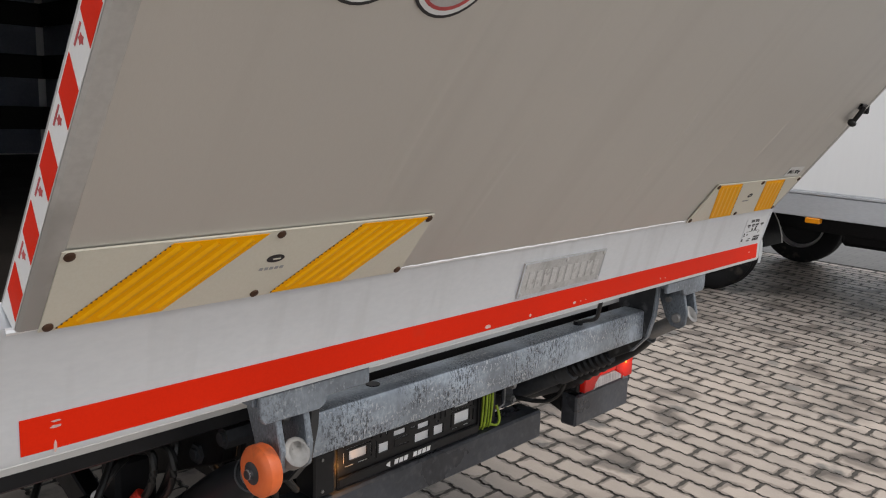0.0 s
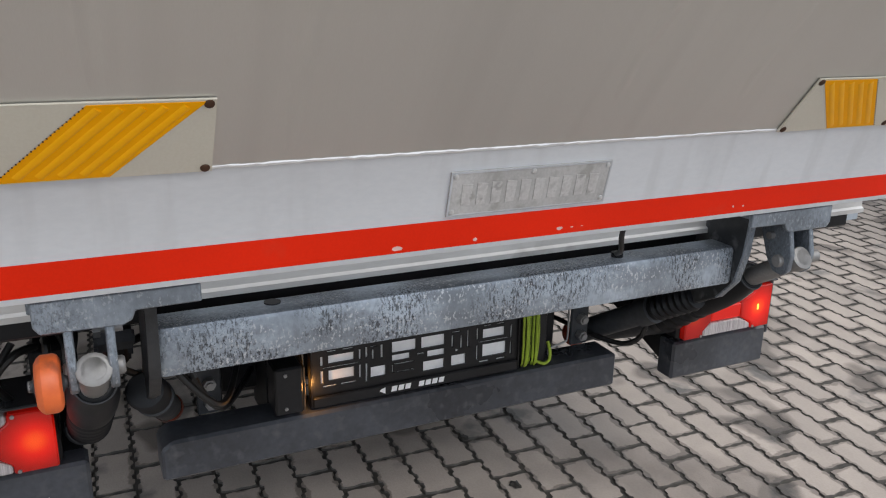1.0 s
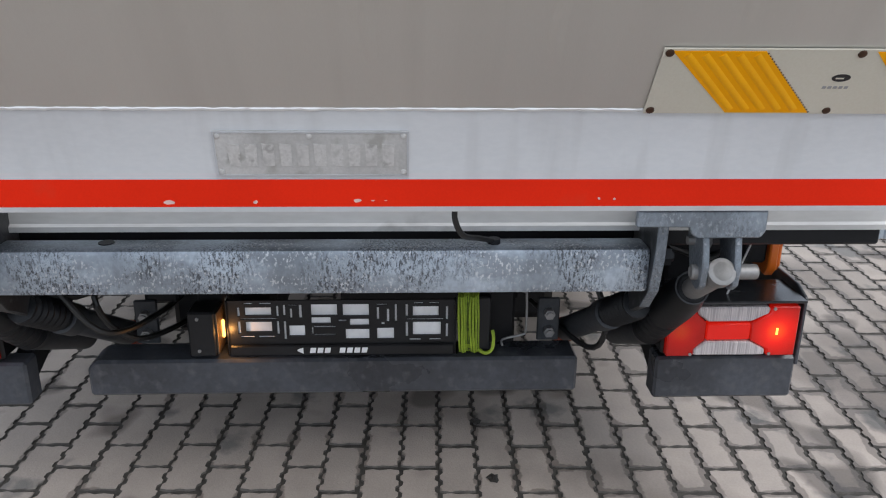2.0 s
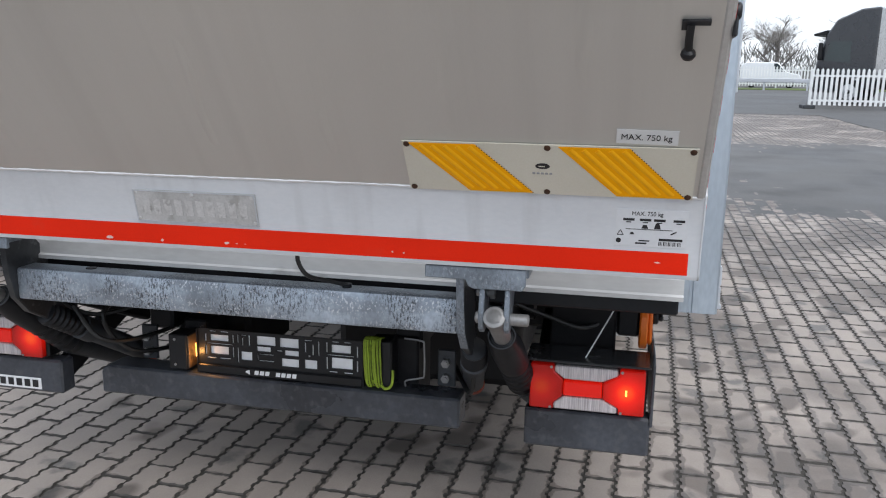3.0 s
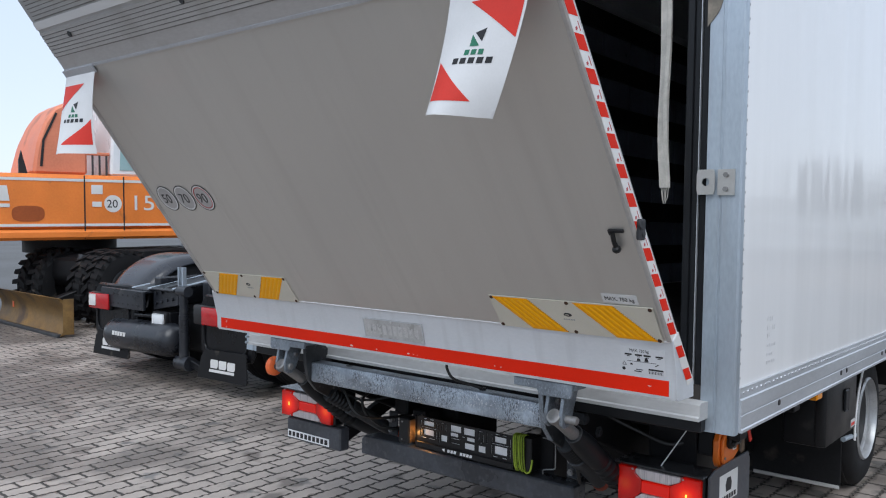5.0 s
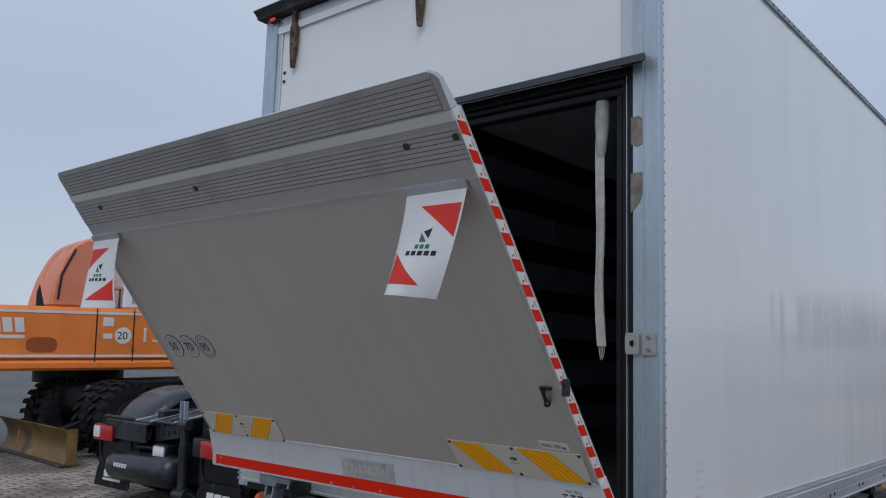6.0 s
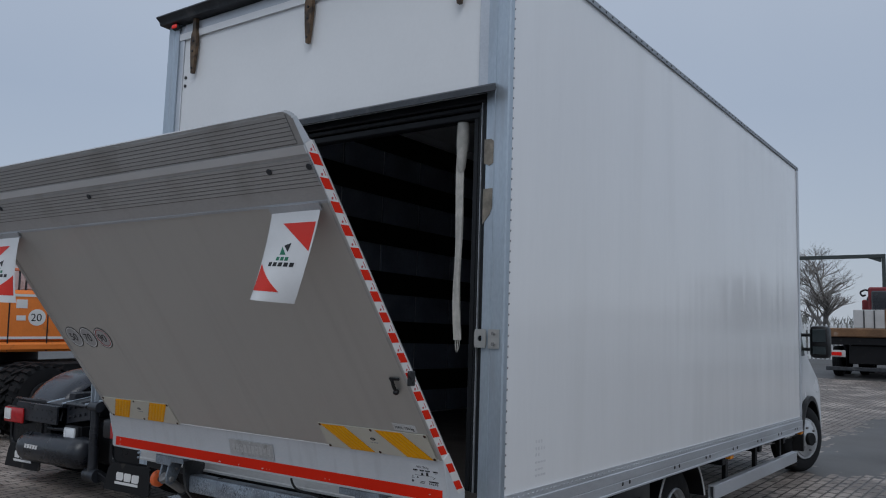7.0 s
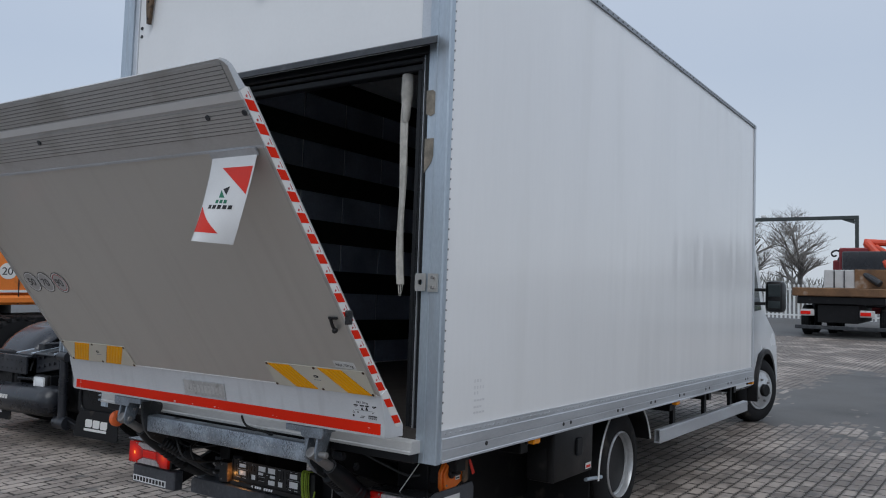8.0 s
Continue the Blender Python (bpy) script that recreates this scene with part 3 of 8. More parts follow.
for y in (-2.125, -1.194, -0.255):
    bm = bm_new()
    plate_on(bm, (0.030, y, 3.024), (0, 1, 0), (0, 0, 1), (1, 0, 0),
             [(-0.008, 0.0), (0.009, 0.0), (0.020, 0.10), (0.027, 0.19), (0.022, 0.235), (0.014, 0.25), (0.013, 0.328), (-0.013, 0.328), (-0.014, 0.25), (-0.022, 0.235), (-0.027, 0.19), (-0.020, 0.10)], 0.022)
    h = part("top_hinge", bm, M["bronze"], truck, "brown rusty tapered hinge leaf")
    for z in (3.054, 3.154, 3.214):
        bm = bm_new()
        rod(bm, (0.050, y, z), (0.057, y, z), 0.006, 8)
        part("hinge_bolt", bm, M["ink"], h)
for z in (2.97, 3.02):
    bm = bm_new()
    rod(bm, (0.014, LEFT + 0.165, z), (0.021, LEFT + 0.165, z), 0.010, 8)
    part("screw", bm, M["ink"], truck)

# door keep on the post and glue residue of lost hinges
bm = bm_new()
plate_on(bm, (0.0365, -0.010, 1.515), (0, -1, 0), (0, 0, 1), (1, 0, 0), rect(0.0, 0.052, 0.0, 0.078), 0.005)
keep = part("door_keep", bm, M["stainless"], truck, "stainless door keep plate with a hole")
bm = bm_new()
ring = [(0.0, -0.0), (0.056, 0.0), (0.056, 0.078), (0.0, 0.078)]
hole = disc(0.034, 0.040, 0.012, 14)
vs = []
for h in (0.0, 0.005):
    vs.append(([bm.verts.new((0.045 + h, -0.062 - a, 1.515 + b)) for a, b in [(0.034 + 0.028 * max(-1, min(1, 1.42 * math.cos(2 * math.pi * i / 14))), 0.040 + 0.038 * max(-1, min(1, 1.42 * math.sin(2 * math.pi * i / 14)))) for i in range(14)]],
               [bm.verts.new((0.045 + h, -0.062 - a, 1.515 + b)) for a, b in hole]))
for (o0, i0), (o1, i1) in [(vs[0], vs[1])]:
    for i in range(14):
        j = (i + 1) % 14
        bm.faces.new((o0[i], o0[j], i0[j], i0[i]))
        bm.faces.new((o1[i], o1[j], i1[j], i1[i]))
        bm.faces.new((o0[i], o0[j], o1[j], o1[i]))
        bm.faces.new((i0[i], i0[j], i1[j], i1[i]))
part("keep_tab", bm, M["stainless"], keep)
for z in (1.533, 1.576):
    bm = bm_new()
    rod(bm, (0.041, -0.036, z), (0.050, -0.036, z), 0.008, 6)
    part("keep_bolt", bm, M["steel"], keep)
for z, h in ((2.335, 0.115), (2.115, 0.130)):
    bm = bm_new()
    plate_on(bm, (0.0345, -0.062, z - h / 2), (0, -1, 0), (0, 0, 1), (1, 0, 0),
             [(0, 0.01), (0.02, 0.0), (0.045, 0.012), (0.045, h), (0.012, h), (0.0, h - 0.01)] if z > 2.2 else [(0.028, 0.0), (0.046, -0.02), (0.046, h), (0.0, h), (0.0, 0.05), (0.012, 0.02)], 0.0025)
    part("glue_patch", bm, M["residue"], truck, "brown patch of old hinge glue")
# faint printing on the side panel
bm = bm_new()
for j, (z, n_) in enumerate(((1.115, 3), (1.085, 4), (1.06, 2), (1.03, 4), (1.0, 3), (0.975, 4))):
    for i in range(n_):
        bm = bm_new()
        plate_on(bm, (-0.262 - i * 0.024, 0.0005, z), (-1, 0, 0), (0, 0, 1), (0, 1, 0), rect(0, 0.010 if j < 3 else 0.017, 0, 0.014 if j < 3 else 0.009), 0.0008)
        part("faded_print", bm, M["faint_print"], truck)

# load space lining: panels and lashing boards
for y, s in ((-0.035, -1), (LEFT + 0.035, 1)):
    for i in range(11):
        x1 = -0.08 - i * 0.47
        bm = bm_new()
        box(bm, max(FRONT + 0.05, x1 - 0.455), x1, y, y + 0.012 * s, 0.94, 3.16, 0.003)
        part("lining_panel", bm, M["interior"], truck)
    for z in (1.12, 1.50, 1.88, 2.26, 2.64, 3.0):
        bm = bm_new()
        box(bm, FRONT + 0.05, -0.08, y + 0.012 * s, y + 0.030 * s, z, z + 0.17, 0.004)
        part("lashing_board", bm, M["interior_rail"], truck)
for i in range(5):
    y0 = LEFT + 0.06 + i * 0.45
    bm = bm_new()
    box(bm, FRONT + 0.032, FRONT + 0.045, y0, y0 + 0.435, 0.94, 3.16, 0.003)
    part("lining_panel", bm, M["interior"], truck)
for z in (1.12, 1.50, 1.88, 2.26, 2.64):
    bm = bm_new()
    box(bm, FRONT + 0.046, FRONT + 0.064, LEFT + 0.06, -0.06, z, z + 0.17, 0.004)
    part("lashing_board", bm, M["interior_rail"], truck)

# rear sill and cross members
bm = bm_new()
prism(bm, [(0.0, 0.882), (0.085, 0.886), (0.096, 0.880), (0.097, 0.846), (0.104, 0.842), (0.104, 0.832), (0.0, 0.832)], "y", LEFT + 0.10, -0.076)
part("rear_sill", bm, M["sill"], truck, "dirty white aluminium rear sill")
bm = bm_new()
box(bm, -0.06, 0.07, LEFT + 0.12, -0.083, 0.79, 0.830, 0.004)
part("sill_rubber", bm, M["seal"], truck)
for y in (LEFT + 0.085,):
    bm = bm_new()
    for z in (0.842, 0.868):
        rod(bm, (0.03, y + 0.012, z), (0.112, y + 0.012, z), 0.006, 8)
    box(bm, 0.04, 0.07, y + 0.002, y + 0.022, 0.83, 0.90, 0.003)
    part("hinge_bracket", bm, M["alu"], truck)
for y0 in (-0.83, -1.61):
    bm = bm_new()
    box(bm, -7.2, -0.20, y0, y0 + 0.08, 0.56, 0.78, 0.008)
    part("chassis_rail", bm, M["black"], truck, "black steel chassis rail")
for x in (-0.30, -0.9, -1.5, -3.2, -4.2, -5.0):
    bm = bm_new()
    box(bm, x - 0.04, x + 0.04, LEFT + 0.08, -0.08, 0.70, 0.79, 0.005)
    part("cross_member", bm, M["black"], truck)
bm = bm_new()
rod(bm, (-2.38, LEFT + 0.4, 0.43), (-2.38, -0.4, 0.43), 0.09, 16)
part("axle", bm, M["black"], truck)
bm = bm_new()
box(bm, -1.69, -1.175, -0.22, -0.049, 0.500, 0.785, 0.02, 2)
tool = part("tool_box", bm, M["black"], truck, "black plastic tool box under the body")
bm = bm_new()
box(bm, -1.67, -1.165, -0.085, -0.037, 0.507, 0.785, 0.010, 2)
lid = part("tool_box_lid", bm, M["plastic"], tool)
bm = bm_new()
box(bm, -1.50, -1.43, -0.036, -0.026, 0.62, 0.72, 0.008)
part("latch", bm, M["seal"], tool)
bm = bm_new()
plate_on(bm, (-1.565, -0.0345, 0.525), (-1, 0, 0), (0, 0, 1), (0, 1, 0), rect(0, 0.075, 0, 0.035), 0.001)
part("sticker", bm, M["sticker"], tool)
bm = bm_new()
plate_on(bm, (-1.572, -0.0335, 0.532), (-1, 0, 0), (0, 0, 1), (0, 1, 0), rect(0, 0.06, 0, 0.014), 0.0006)
part("print_bar", bm, M["flag_red"], tool)
for x in (-0.868, -3.086, -5.30):
    bm = bm_new()
    box(bm, x - 0.035, x + 0.035, -0.03, 0.012, 0.765, 0.803, 0.006)
    ml = part("side_marker", bm, M["amber"], truck, "small amber side marker lamp")
    bm = bm_new()
    box(bm, x - 0.038, x + 0.038, -0.045, -0.028, 0.76, 0.808, 0.003)
    part("marker_base", bm, M["ink"], ml)
bm = bm_new()
prism(bm, [(-0.09, 0.505), (-0.06, 0.505), (-0.06, 0.515), (-0.082, 0.515), (-0.082, 0.590), (-0.06, 0.590), (-0.06, 0.600), (-0.09, 0.600)], "x", -5.33, -2.87)
box(bm, -5.33, -2.87, -0.058, -0.045, 0.505, 0.600, 0.003)
rail = part("side_guard", bm, M["alu_flat"], truck, "aluminium side underrun rail")
for x in (-3.3, -4.1, -4.9):
    bm = bm_new()
    box(bm, x - 0.03, x + 0.03, -0.12, -0.09, 0.50, 0.79, 0.004)
    part("guard_bracket", bm, M["black"], truck)

wheel(truck, (-2.335, -0.125, 0.424), 0.361, 0.21, 1)
wheel(truck, (-2.335, -0.375, 0.424), 0.361, 0.21, 1)
wheel(truck, (-2.335, LEFT + 0.125, 0.424), 0.361, 0.21, -1)
wheel(truck, (-7.05, -0.33, 0.555), 0.372, 0.22, 1, 22, False)
wheel(truck, (-7.05, LEFT + 0.30, 0.555), 0.372, 0.22, -1, -22, False)
mudguard(truck, -2.335, 0.415, 0.458, -0.62, -0.087, -2, 163, M["white_print"])
bm = bm_new()
rod(bm, (-1.72, -0.1, 0.43), (-1.95, -0.1, 0.41), 0.012, 8)
part("guard_stay", bm, M["alu"], truck)
# added black block, sized so the shaded underside stays dark from the camera
bm = bm_new()
box(bm, -1.84, -0.80, -1.22, -0.55, 0.24, 0.72, 0.03)
part("underbody_tank", bm, M["black"], truck)

# black flap behind the rear wheel
bm = bm_new()
box(bm, -1.872, -1.860, -0.68, -0.14, 0.150, 0.66, 0.003)
mf = part("mud_flap", bm, M["rubber"], truck, "black rubber mud flap")
bm = bm_new()
box(bm, -1.859, -1.852, -0.56, -0.142, 0.148, 0.166, 0.002)
part("flap_lath", bm, M["sill"], mf, "dirty pale lath")

# cab
bm = bm_new()
prism(bm, [(-5.42, 0.62), (-5.42, 2.36), (-5.9, 2.44), (-6.42, 2.36), (-6.62, 2.22), (-7.12, 1.46), (-7.62, 1.22), (-7.74, 1.05), (-7.78, 0.60), (-7.52, 0.50), (-7.45, 0.78), (-7.3, 0.95), (-7.05, 1.01),
           (-6.80, 0.95), (-6.65, 0.78), (-6.6, 0.62)], "y", LEFT + 0.29, -0.29, 0.03)
cab = part("cab_body", bm, M["cabwhite"], truck, "white van cab")
bm = bm_new()
plate_on(bm, (0, -0.291, 0), (1, 0, 0), (0, 0, 1), (0, 1, 0), [(-5.72, 1.42), (-5.72, 2.16), (-6.38, 2.16), (-6.55, 2.02), (-6.9, 1.48)], 0.006)
part("side_window", bm, M["glass"], cab, "dark side window")
bm = bm_new()
plate_on(bm, (-6.665, LEFT + 0.36, 2.12), (0, 1, 0), (-0.55, 0, -0.835), (-0.835, 0, 0.55), rect(0, 1.64, 0, 0.74), 0.006)
part("windscreen", bm, M["glass"], cab)
bm = bm_new()
k = 18
arc = [radians(-12 + 204 * i / k) for i in range(k + 1)]
prism(bm, [(-7.05 + 0.47 * math.cos(a), 0.56 + 0.47 * math.sin(a)) for a in arc] + [(-7.05 + 0.42 * math.cos(a), 0.56 + 0.42 * math.sin(a)) for a in reversed(arc)], "y", -0.36, -0.25)
part("wheel_arch", bm, M["plastic"], cab, "black plastic wheel arch")
bm = bm_new()
box(bm, -6.52, -6.33, -0.125, 0.065, 1.46, 1.80, 0.045, 2)
mir = part("door_mirror", bm, M["plastic"], truck, "large black door mirror on two arms")
for z in (1.55, 1.70):
    bm = bm_new()
    rod(bm, (-6.42, -0.30, z), (-6.42, -0.12, z), 0.018, 10)
    part("mirror_arm", bm, M["plastic"], mir)
for z0, z1 in ((1.625, 1.760), (1.50, 1.585)):
    bm = bm_new()
    box(bm, -6.334, -6.326, -0.092, 0.036, z0, z1, 0.003)
    part("mirror_glass", bm, M["mirror"], mir)

# added black block that keeps the gap under the body dark
bm = bm_new()
box(bm, -0.74, -0.66, -1.88, -0.42, 0.52, 0.64, 0.01)
part("cross_beam", bm, M["black"], truck, "black block added under the body")

# black bracket housing between the lamp and the body corner
bm = bm_new()
prism(bm, [(-0.235, 0.640), (-0.235, 0.775), (-0.50, 0.775), (-0.50, 0.625)], "y", -0.215, -0.157, 0.006)
prism(bm, [(-0.235, 0.600), (-0.235, 0.775), (-0.50, 0.775), (-0.50, 0.43), (-0.33, 0.47)], "y", -0.395, -0.217, 0.006)
part("rear_housing", bm, M["black"], truck, "black steel housing below the body corner")

# orange isolator box below the body corner
iso = thing("isolator_box", TRUCK, "orange plastic control box with black knob under the body corner", "control box")
bm = bm_new()
prism(bm, [(-0.222, 0.628), (-0.222, 0.700), (-0.262, 0.748), (-0.400, 0.748), (-0.400, 0.640), (-0.330, 0.612), (-0.240, 0.606)], "y", -0.156, -0.134, 0.004)
case = part("case", bm, M["orange"], iso)
bm = bm_new()
prism(bm, [(-0.232, 0.632), (-0.232, 0.700), (-0.268, 0.742), (-0.392, 0.742), (-0.392, 0.648), (-0.330, 0.622), (-0.245, 0.616)], "y", -0.1335, -0.122, 0.004)
part("cover", bm, M["orange"], iso, "bright orange ribbed cover")
bm = bm_new()
rod(bm, (-0.275, -0.1225, 0.690), (-0.275, -0.106, 0.690), 0.021, 16, 0.004)
box(bm, -0.325, -0.255, -0.107, -0.094, 0.682, 0.698, 0.004)
part("knob", bm, M["plastic"], iso, "black turning knob")
bm = bm_new()
plate_on(bm, (-0.318, -0.1215, 0.655), (-1, 0, 0), (0, 0, 1), (0, 1, 0), rect(0, 0.034, 0, 0.040), 0.001)
lbl = part("label_plate", bm, M["sticker"], iso)
bm = bm_new()
for i in range(3):
    plate_on(bm, (-0.321, -0.1203, 0.660 + i * 0.012), (-1, 0, 0), (0, 0, 1), (0, 1, 0), rect(0, 0.028 - 0.008 * (i % 2), 0, 0.006), 0.0006)
part("print_bar", bm, M["ink"], lbl)
bm = bm_new()
prism(bm, [(-0.372, 0.735), (-0.410, 0.735), (-0.412, 0.640), (-0.385, 0.632), (-0.366, 0.645)], "y", -0.118, -0.114, 0.001)
part("hanging_tag", bm, M["bronze"], iso, "brown hanging tag")
bm = bm_new()
prism(bm, [(-0.405, 0.735), (-0.420, 0.738), (-0.462, 0.668), (-0.440, 0.662)], "y", -0.110, -0.104, 0.002)
part("switch_key", bm, M["flag_red"], iso, "red key")
bm = bm_new()
for x in (-0.246, -0.384):
    rod(bm, (x, -0.1225, 0.640 if x > -0.3 else 0.660), (x, -0.1185, 0.640 if x > -0.3 else 0.660), 0.005, 8)
part("cover_screw", bm, M["steel"], iso)

# webbing strap hanging inside the doorway
def ribbon(bm, pts, half, thick):
    line = smooth_line(pts, 5)
    rows = []
    for i, p in enumerate(line):
        hw = half[0] + (half[1] - half[0]) * i / (len(line) - 1)
        tw = 0.35 * math.sin(i * 0.45)
        u = Vector((math.sin(tw), math.cos(tw), 0)) * hw
        nrm = Vector((math.cos(tw), -math.sin(tw), 0)) * thick
        rows.append([bm.verts.new(p + q) for q in (u + nrm, u * 0.3 + nrm * 1.6, -u * 0.4 + nrm * 0.7, -u + nrm, -u - nrm, -u * 0.4 - nrm, u * 0.3 - nrm * 0.4, u - nrm)])
    for a, b in zip(rows, rows[1:]):
        for j in range(8):
            bm.faces.new((a[j], a[(j + 1) % 8], b[(j + 1) % 8], b[j]))
    bm.faces.new(rows[0])
    bm.faces.new(list(reversed(rows[-1])))


strap = thing("pull_strap", TRUCK, "frayed grey webbing pull strap hanging in the doorway", "strap")
bm = bm_new()
ribbon(bm, [(-0.03, -0.262, 2.53), (-0.03, -0.266, 2.42), (-0.028, -0.273, 2.30), (-0.03, -0.270, 2.0), (-0.026, -0.273, 1.75), (-0.03, -0.263, 1.545)], (0.018, 0.017), 0.005)
part("webbing", bm, M["webbing"], strap)
bm = bm_new()
turned(bm, [(0.020, 0.0), (0.027, 0.02), (0.028, 0.10), (0.022, 0.17), (0.017, 0.22), (0.012, 0.235)], (-0.03, -0.262, 2.515), (-0.03, -0.268, 2.28), 18)
part("webbing_sleeve", bm, M["webbing"], strap, "bunched beige webbing sleeve")
bm = bm_new()
for i in range(5):
    hose(bm, [(-0.03, -0.275 + i * 0.006, 1.55), (-0.029 + 0.003 * (i % 2), -0.273 + i * 0.005, 1.525 - 0.008 * (i % 3)), (-0.027, -0.268 + i * 0.003, 1.503 - 0.01 * (i % 2))], 0.0016, 5, 3)
part("frayed_end", bm, M["webbing"], strap)
bm = bm_new()
box(bm, -0.05, -0.01, -0.298, -0.226, 2.50, 2.545, 0.008)
part("strap_clip", bm, M["seal"], strap)

# ---------- tail lift platform ----------
PY0, PY1 = -2.256, -0.072          # platform from its left to its right edge
DY0 = -2.2415                      # left edge of the deck itself
DU = Vector((0.6035, 0, 0.7974))   # up the deck
DN = Vector((0.7974, 0, -0.6035))  # out of the deck
D0 = Vector((0.322, 0, 1.094))     # foot of the deck


def deck(s, y, out=0.0):
    p = D0 + DU * s + DN * out
    return Vector((p.x, y, p.z))


platform = thing("lift_platform", LIFT, "leaning tail lift platform with a grey-brown deck", "tail lift")


DENTS = [(0.36, -1.05, 0.085, -1.058, 0.0022), (0.315, -0.797, 0.07, -0.801, 0.0014), (0.42, -0.549, 0.13, -0.549, 0.0012), (0.42, -0.302, 0.24, -0.305, 0.0012), (0.60, -1.79, 0.12, -1.79, 0.0016), (0.50, -1.545, 0.0, -1.557, 0.0011)]


def deck_slab(s0, s1, t0, t1, y0=PY0, y1=PY1, proud=0.0):
    a, b = deck(s0, 0, proud), deck(s1, 0, proud)
    c, d = deck(s1, 0, -t1), deck(s0, 0, -t0)
    return [(p.x, p.z) for p in (a, b, c, d)]


bm = bm_new()
prism(bm, deck_slab(-0.004, 1.104, 0.040, 0.036), "y", DY0 + 0.020, PY1 - 0.004)
part("deck_plate", bm, M["deck"], platform, "smooth grey-brown coated deck plate")
# side edge profiles
for y, sg, cut, wide in ((DY0, 1, 0.0006, 0.030), (PY1, -1, 0.0006, 0.016)):
    bm = bm_new()
    sect = [(y, -0.034), (y + sg * cut, 0.0005), (y + sg * (cut + 0.004), 0.0030), (y + sg * (wide - 0.003), 0.0030), (y + sg * wide, 0.0005), (y + sg * wide, -0.004), (y + sg * 0.016, -0.043), (y, -0.043)]
    ends = [[bm.verts.new(deck(s_, yy, o_)) for yy, o_ in sect] for s_ in (0.0, 1.30)]
    k = len(sect)
    bm.faces.new(ends[0])
    bm.faces.new(list(reversed(ends[1])))
    for i in range(k):
        bm.faces.new((ends[0][i], ends[1][i], ends[1][(i + 1) % k], ends[0][(i + 1) % k]))
    part("edge_profile", bm, M["edge"], platform, "grey aluminium edge profile")
# dents in the deck plate: low soft ridges that run out at both ends
for s0, y0, s1, y1, h_ in DENTS:
    bm = bm_new()
    n_, half = 28, 0.022
    rows = []
    for i in range(n_ + 1):
        f = i / n_
        swell = math.sin(math.pi * f) ** 0.6 * (0.75 + 0.25 * math.sin(f * 9.0 + y0 * 7))
        mid = y0 + (y1 - y0) * f + 0.004 * math.sin(f * 7.0)
        rows.append([bm.verts.new(deck(s0 + (s1 - s0) * f, mid + half * v / 6, 1.9 * h_ * swell * math.exp(-(v / 2.4) ** 2) - 0.00012 - 0.15 * h_)) for v in range(-6, 7)])
    for a_, b_ in zip(rows, rows[1:]):
        for v in range(12):
            bm.faces.new((a_[v], a_[v + 1], b_[v + 1], b_[v]))
    part("dent", bm, M["deck"], platform, sharp=80)
# base profile: hollow wedge with an upright front face
bm = bm_new()
back = deck(-0.19, 0, -0.043)
prism(bm, [(0.279, 0.925), (0.283, 0.922), (0.287, 0.931), (0.288, 0.977), (0.3155, 1.084), (0.3185, 1.090), (0.3195, 1.0965), (0.314, 1.092), (deck(0.0, 0, -0.043).x, deck(0.0, 0, -0.043).z), (back.x, back.z), (0.17, 0.922)],
      "y", PY0, PY1)
base = part("base_profile", bm, M["profile"], platform, "bright worn aluminium base profile")
bm = bm_new()
wr = random.Random(4)
hose(bm, [(0.3185 + wr.uniform(-0.0007, 0.0007), PY0 + 0.006 + i * (PY1 - PY0 - 0.012) / 220, 1.0935 + wr.uniform(-0.0008, 0.0010)) for i in range(221)], 0.0046, 8, 1)
part("weld_bead", bm, M["band"], base)
FU = Vector((0.0275, 0, 0.107)).normalized()      # up the front face above the stripe
FN = Vector((0.107, 0, -0.0275)).normalized()
SU, SN = Vector((0.0217, 0, 0.9998)), Vector((0.9998, 0, -0.0217))


def face(z, y):
    """A point of the upright front face at a height."""
    return Vector((0.288 + (z - 0.977) * 0.0275 / 0.107, y, z))


bm = bm_new()
plate_on(bm, (0.2871, -2.231, 0.932), (0, 1, 0), SU, SN, rect(0, 2.139, 0, 0.0445), 0.0012)
stripe = part("red_stripe", bm, M["red"], base, "red reflective stripe with scratches")
bm = bm_new()
for y, w, h, z in ((-1.382, 0.016, 0.008, 0.940), (-1.247, 0.007, 0.006, 0.940), (-1.087, 0.013, 0.006, 0.942), (-0.150, 0.012, 0.003, 0.955), (-0.70, 0.004, 0.004, 0.945), (-0.675, 0.004, 0.004, 0.944),
                   (-1.062, 0.006, 0.002, 0.942), (-1.042, 0.005, 0.0015, 0.942), (-2.19, 0.014, 0.004, 0.96), (-2.19, 0.012, 0.003, 0.967), (-2.192, 0.004, 0.016, 0.935)):
    k = 9
    pts = [(w / 2 * math.cos(2 * math.pi * i / k) * random.uniform(0.7, 1.25), h / 2 * math.sin(2 * math.pi * i / k) * random.uniform(0.7, 1.25)) for i in range(k)]
    bm = bm_new()
    plate_on(bm, (0.2883 + (z - 0.932) * 0.02, y, z), (0, 1, 0), SU, SN, pts, 0.0006)
    part("paint_chip", bm, M["chip"], stripe)
# rounded end plates of the base profile
for y0, y1 in ((PY0 - 0.004, PY0), (PY1, PY1 + 0.004)):
    bm = bm_new()
    prism(bm, [(0.277, 0.920), (0.289, 0.930), (0.290, 0.977), (0.320, 1.09), (0.320, 1.099), (deck(0.0, 0, -0.043).x, deck(0.0, 0, -0.043).z), (back.x, back.z), (0.17, 0.920)], "y", y0, y1, 0.0012)
    part("end_plate", bm, M["profile"], base)

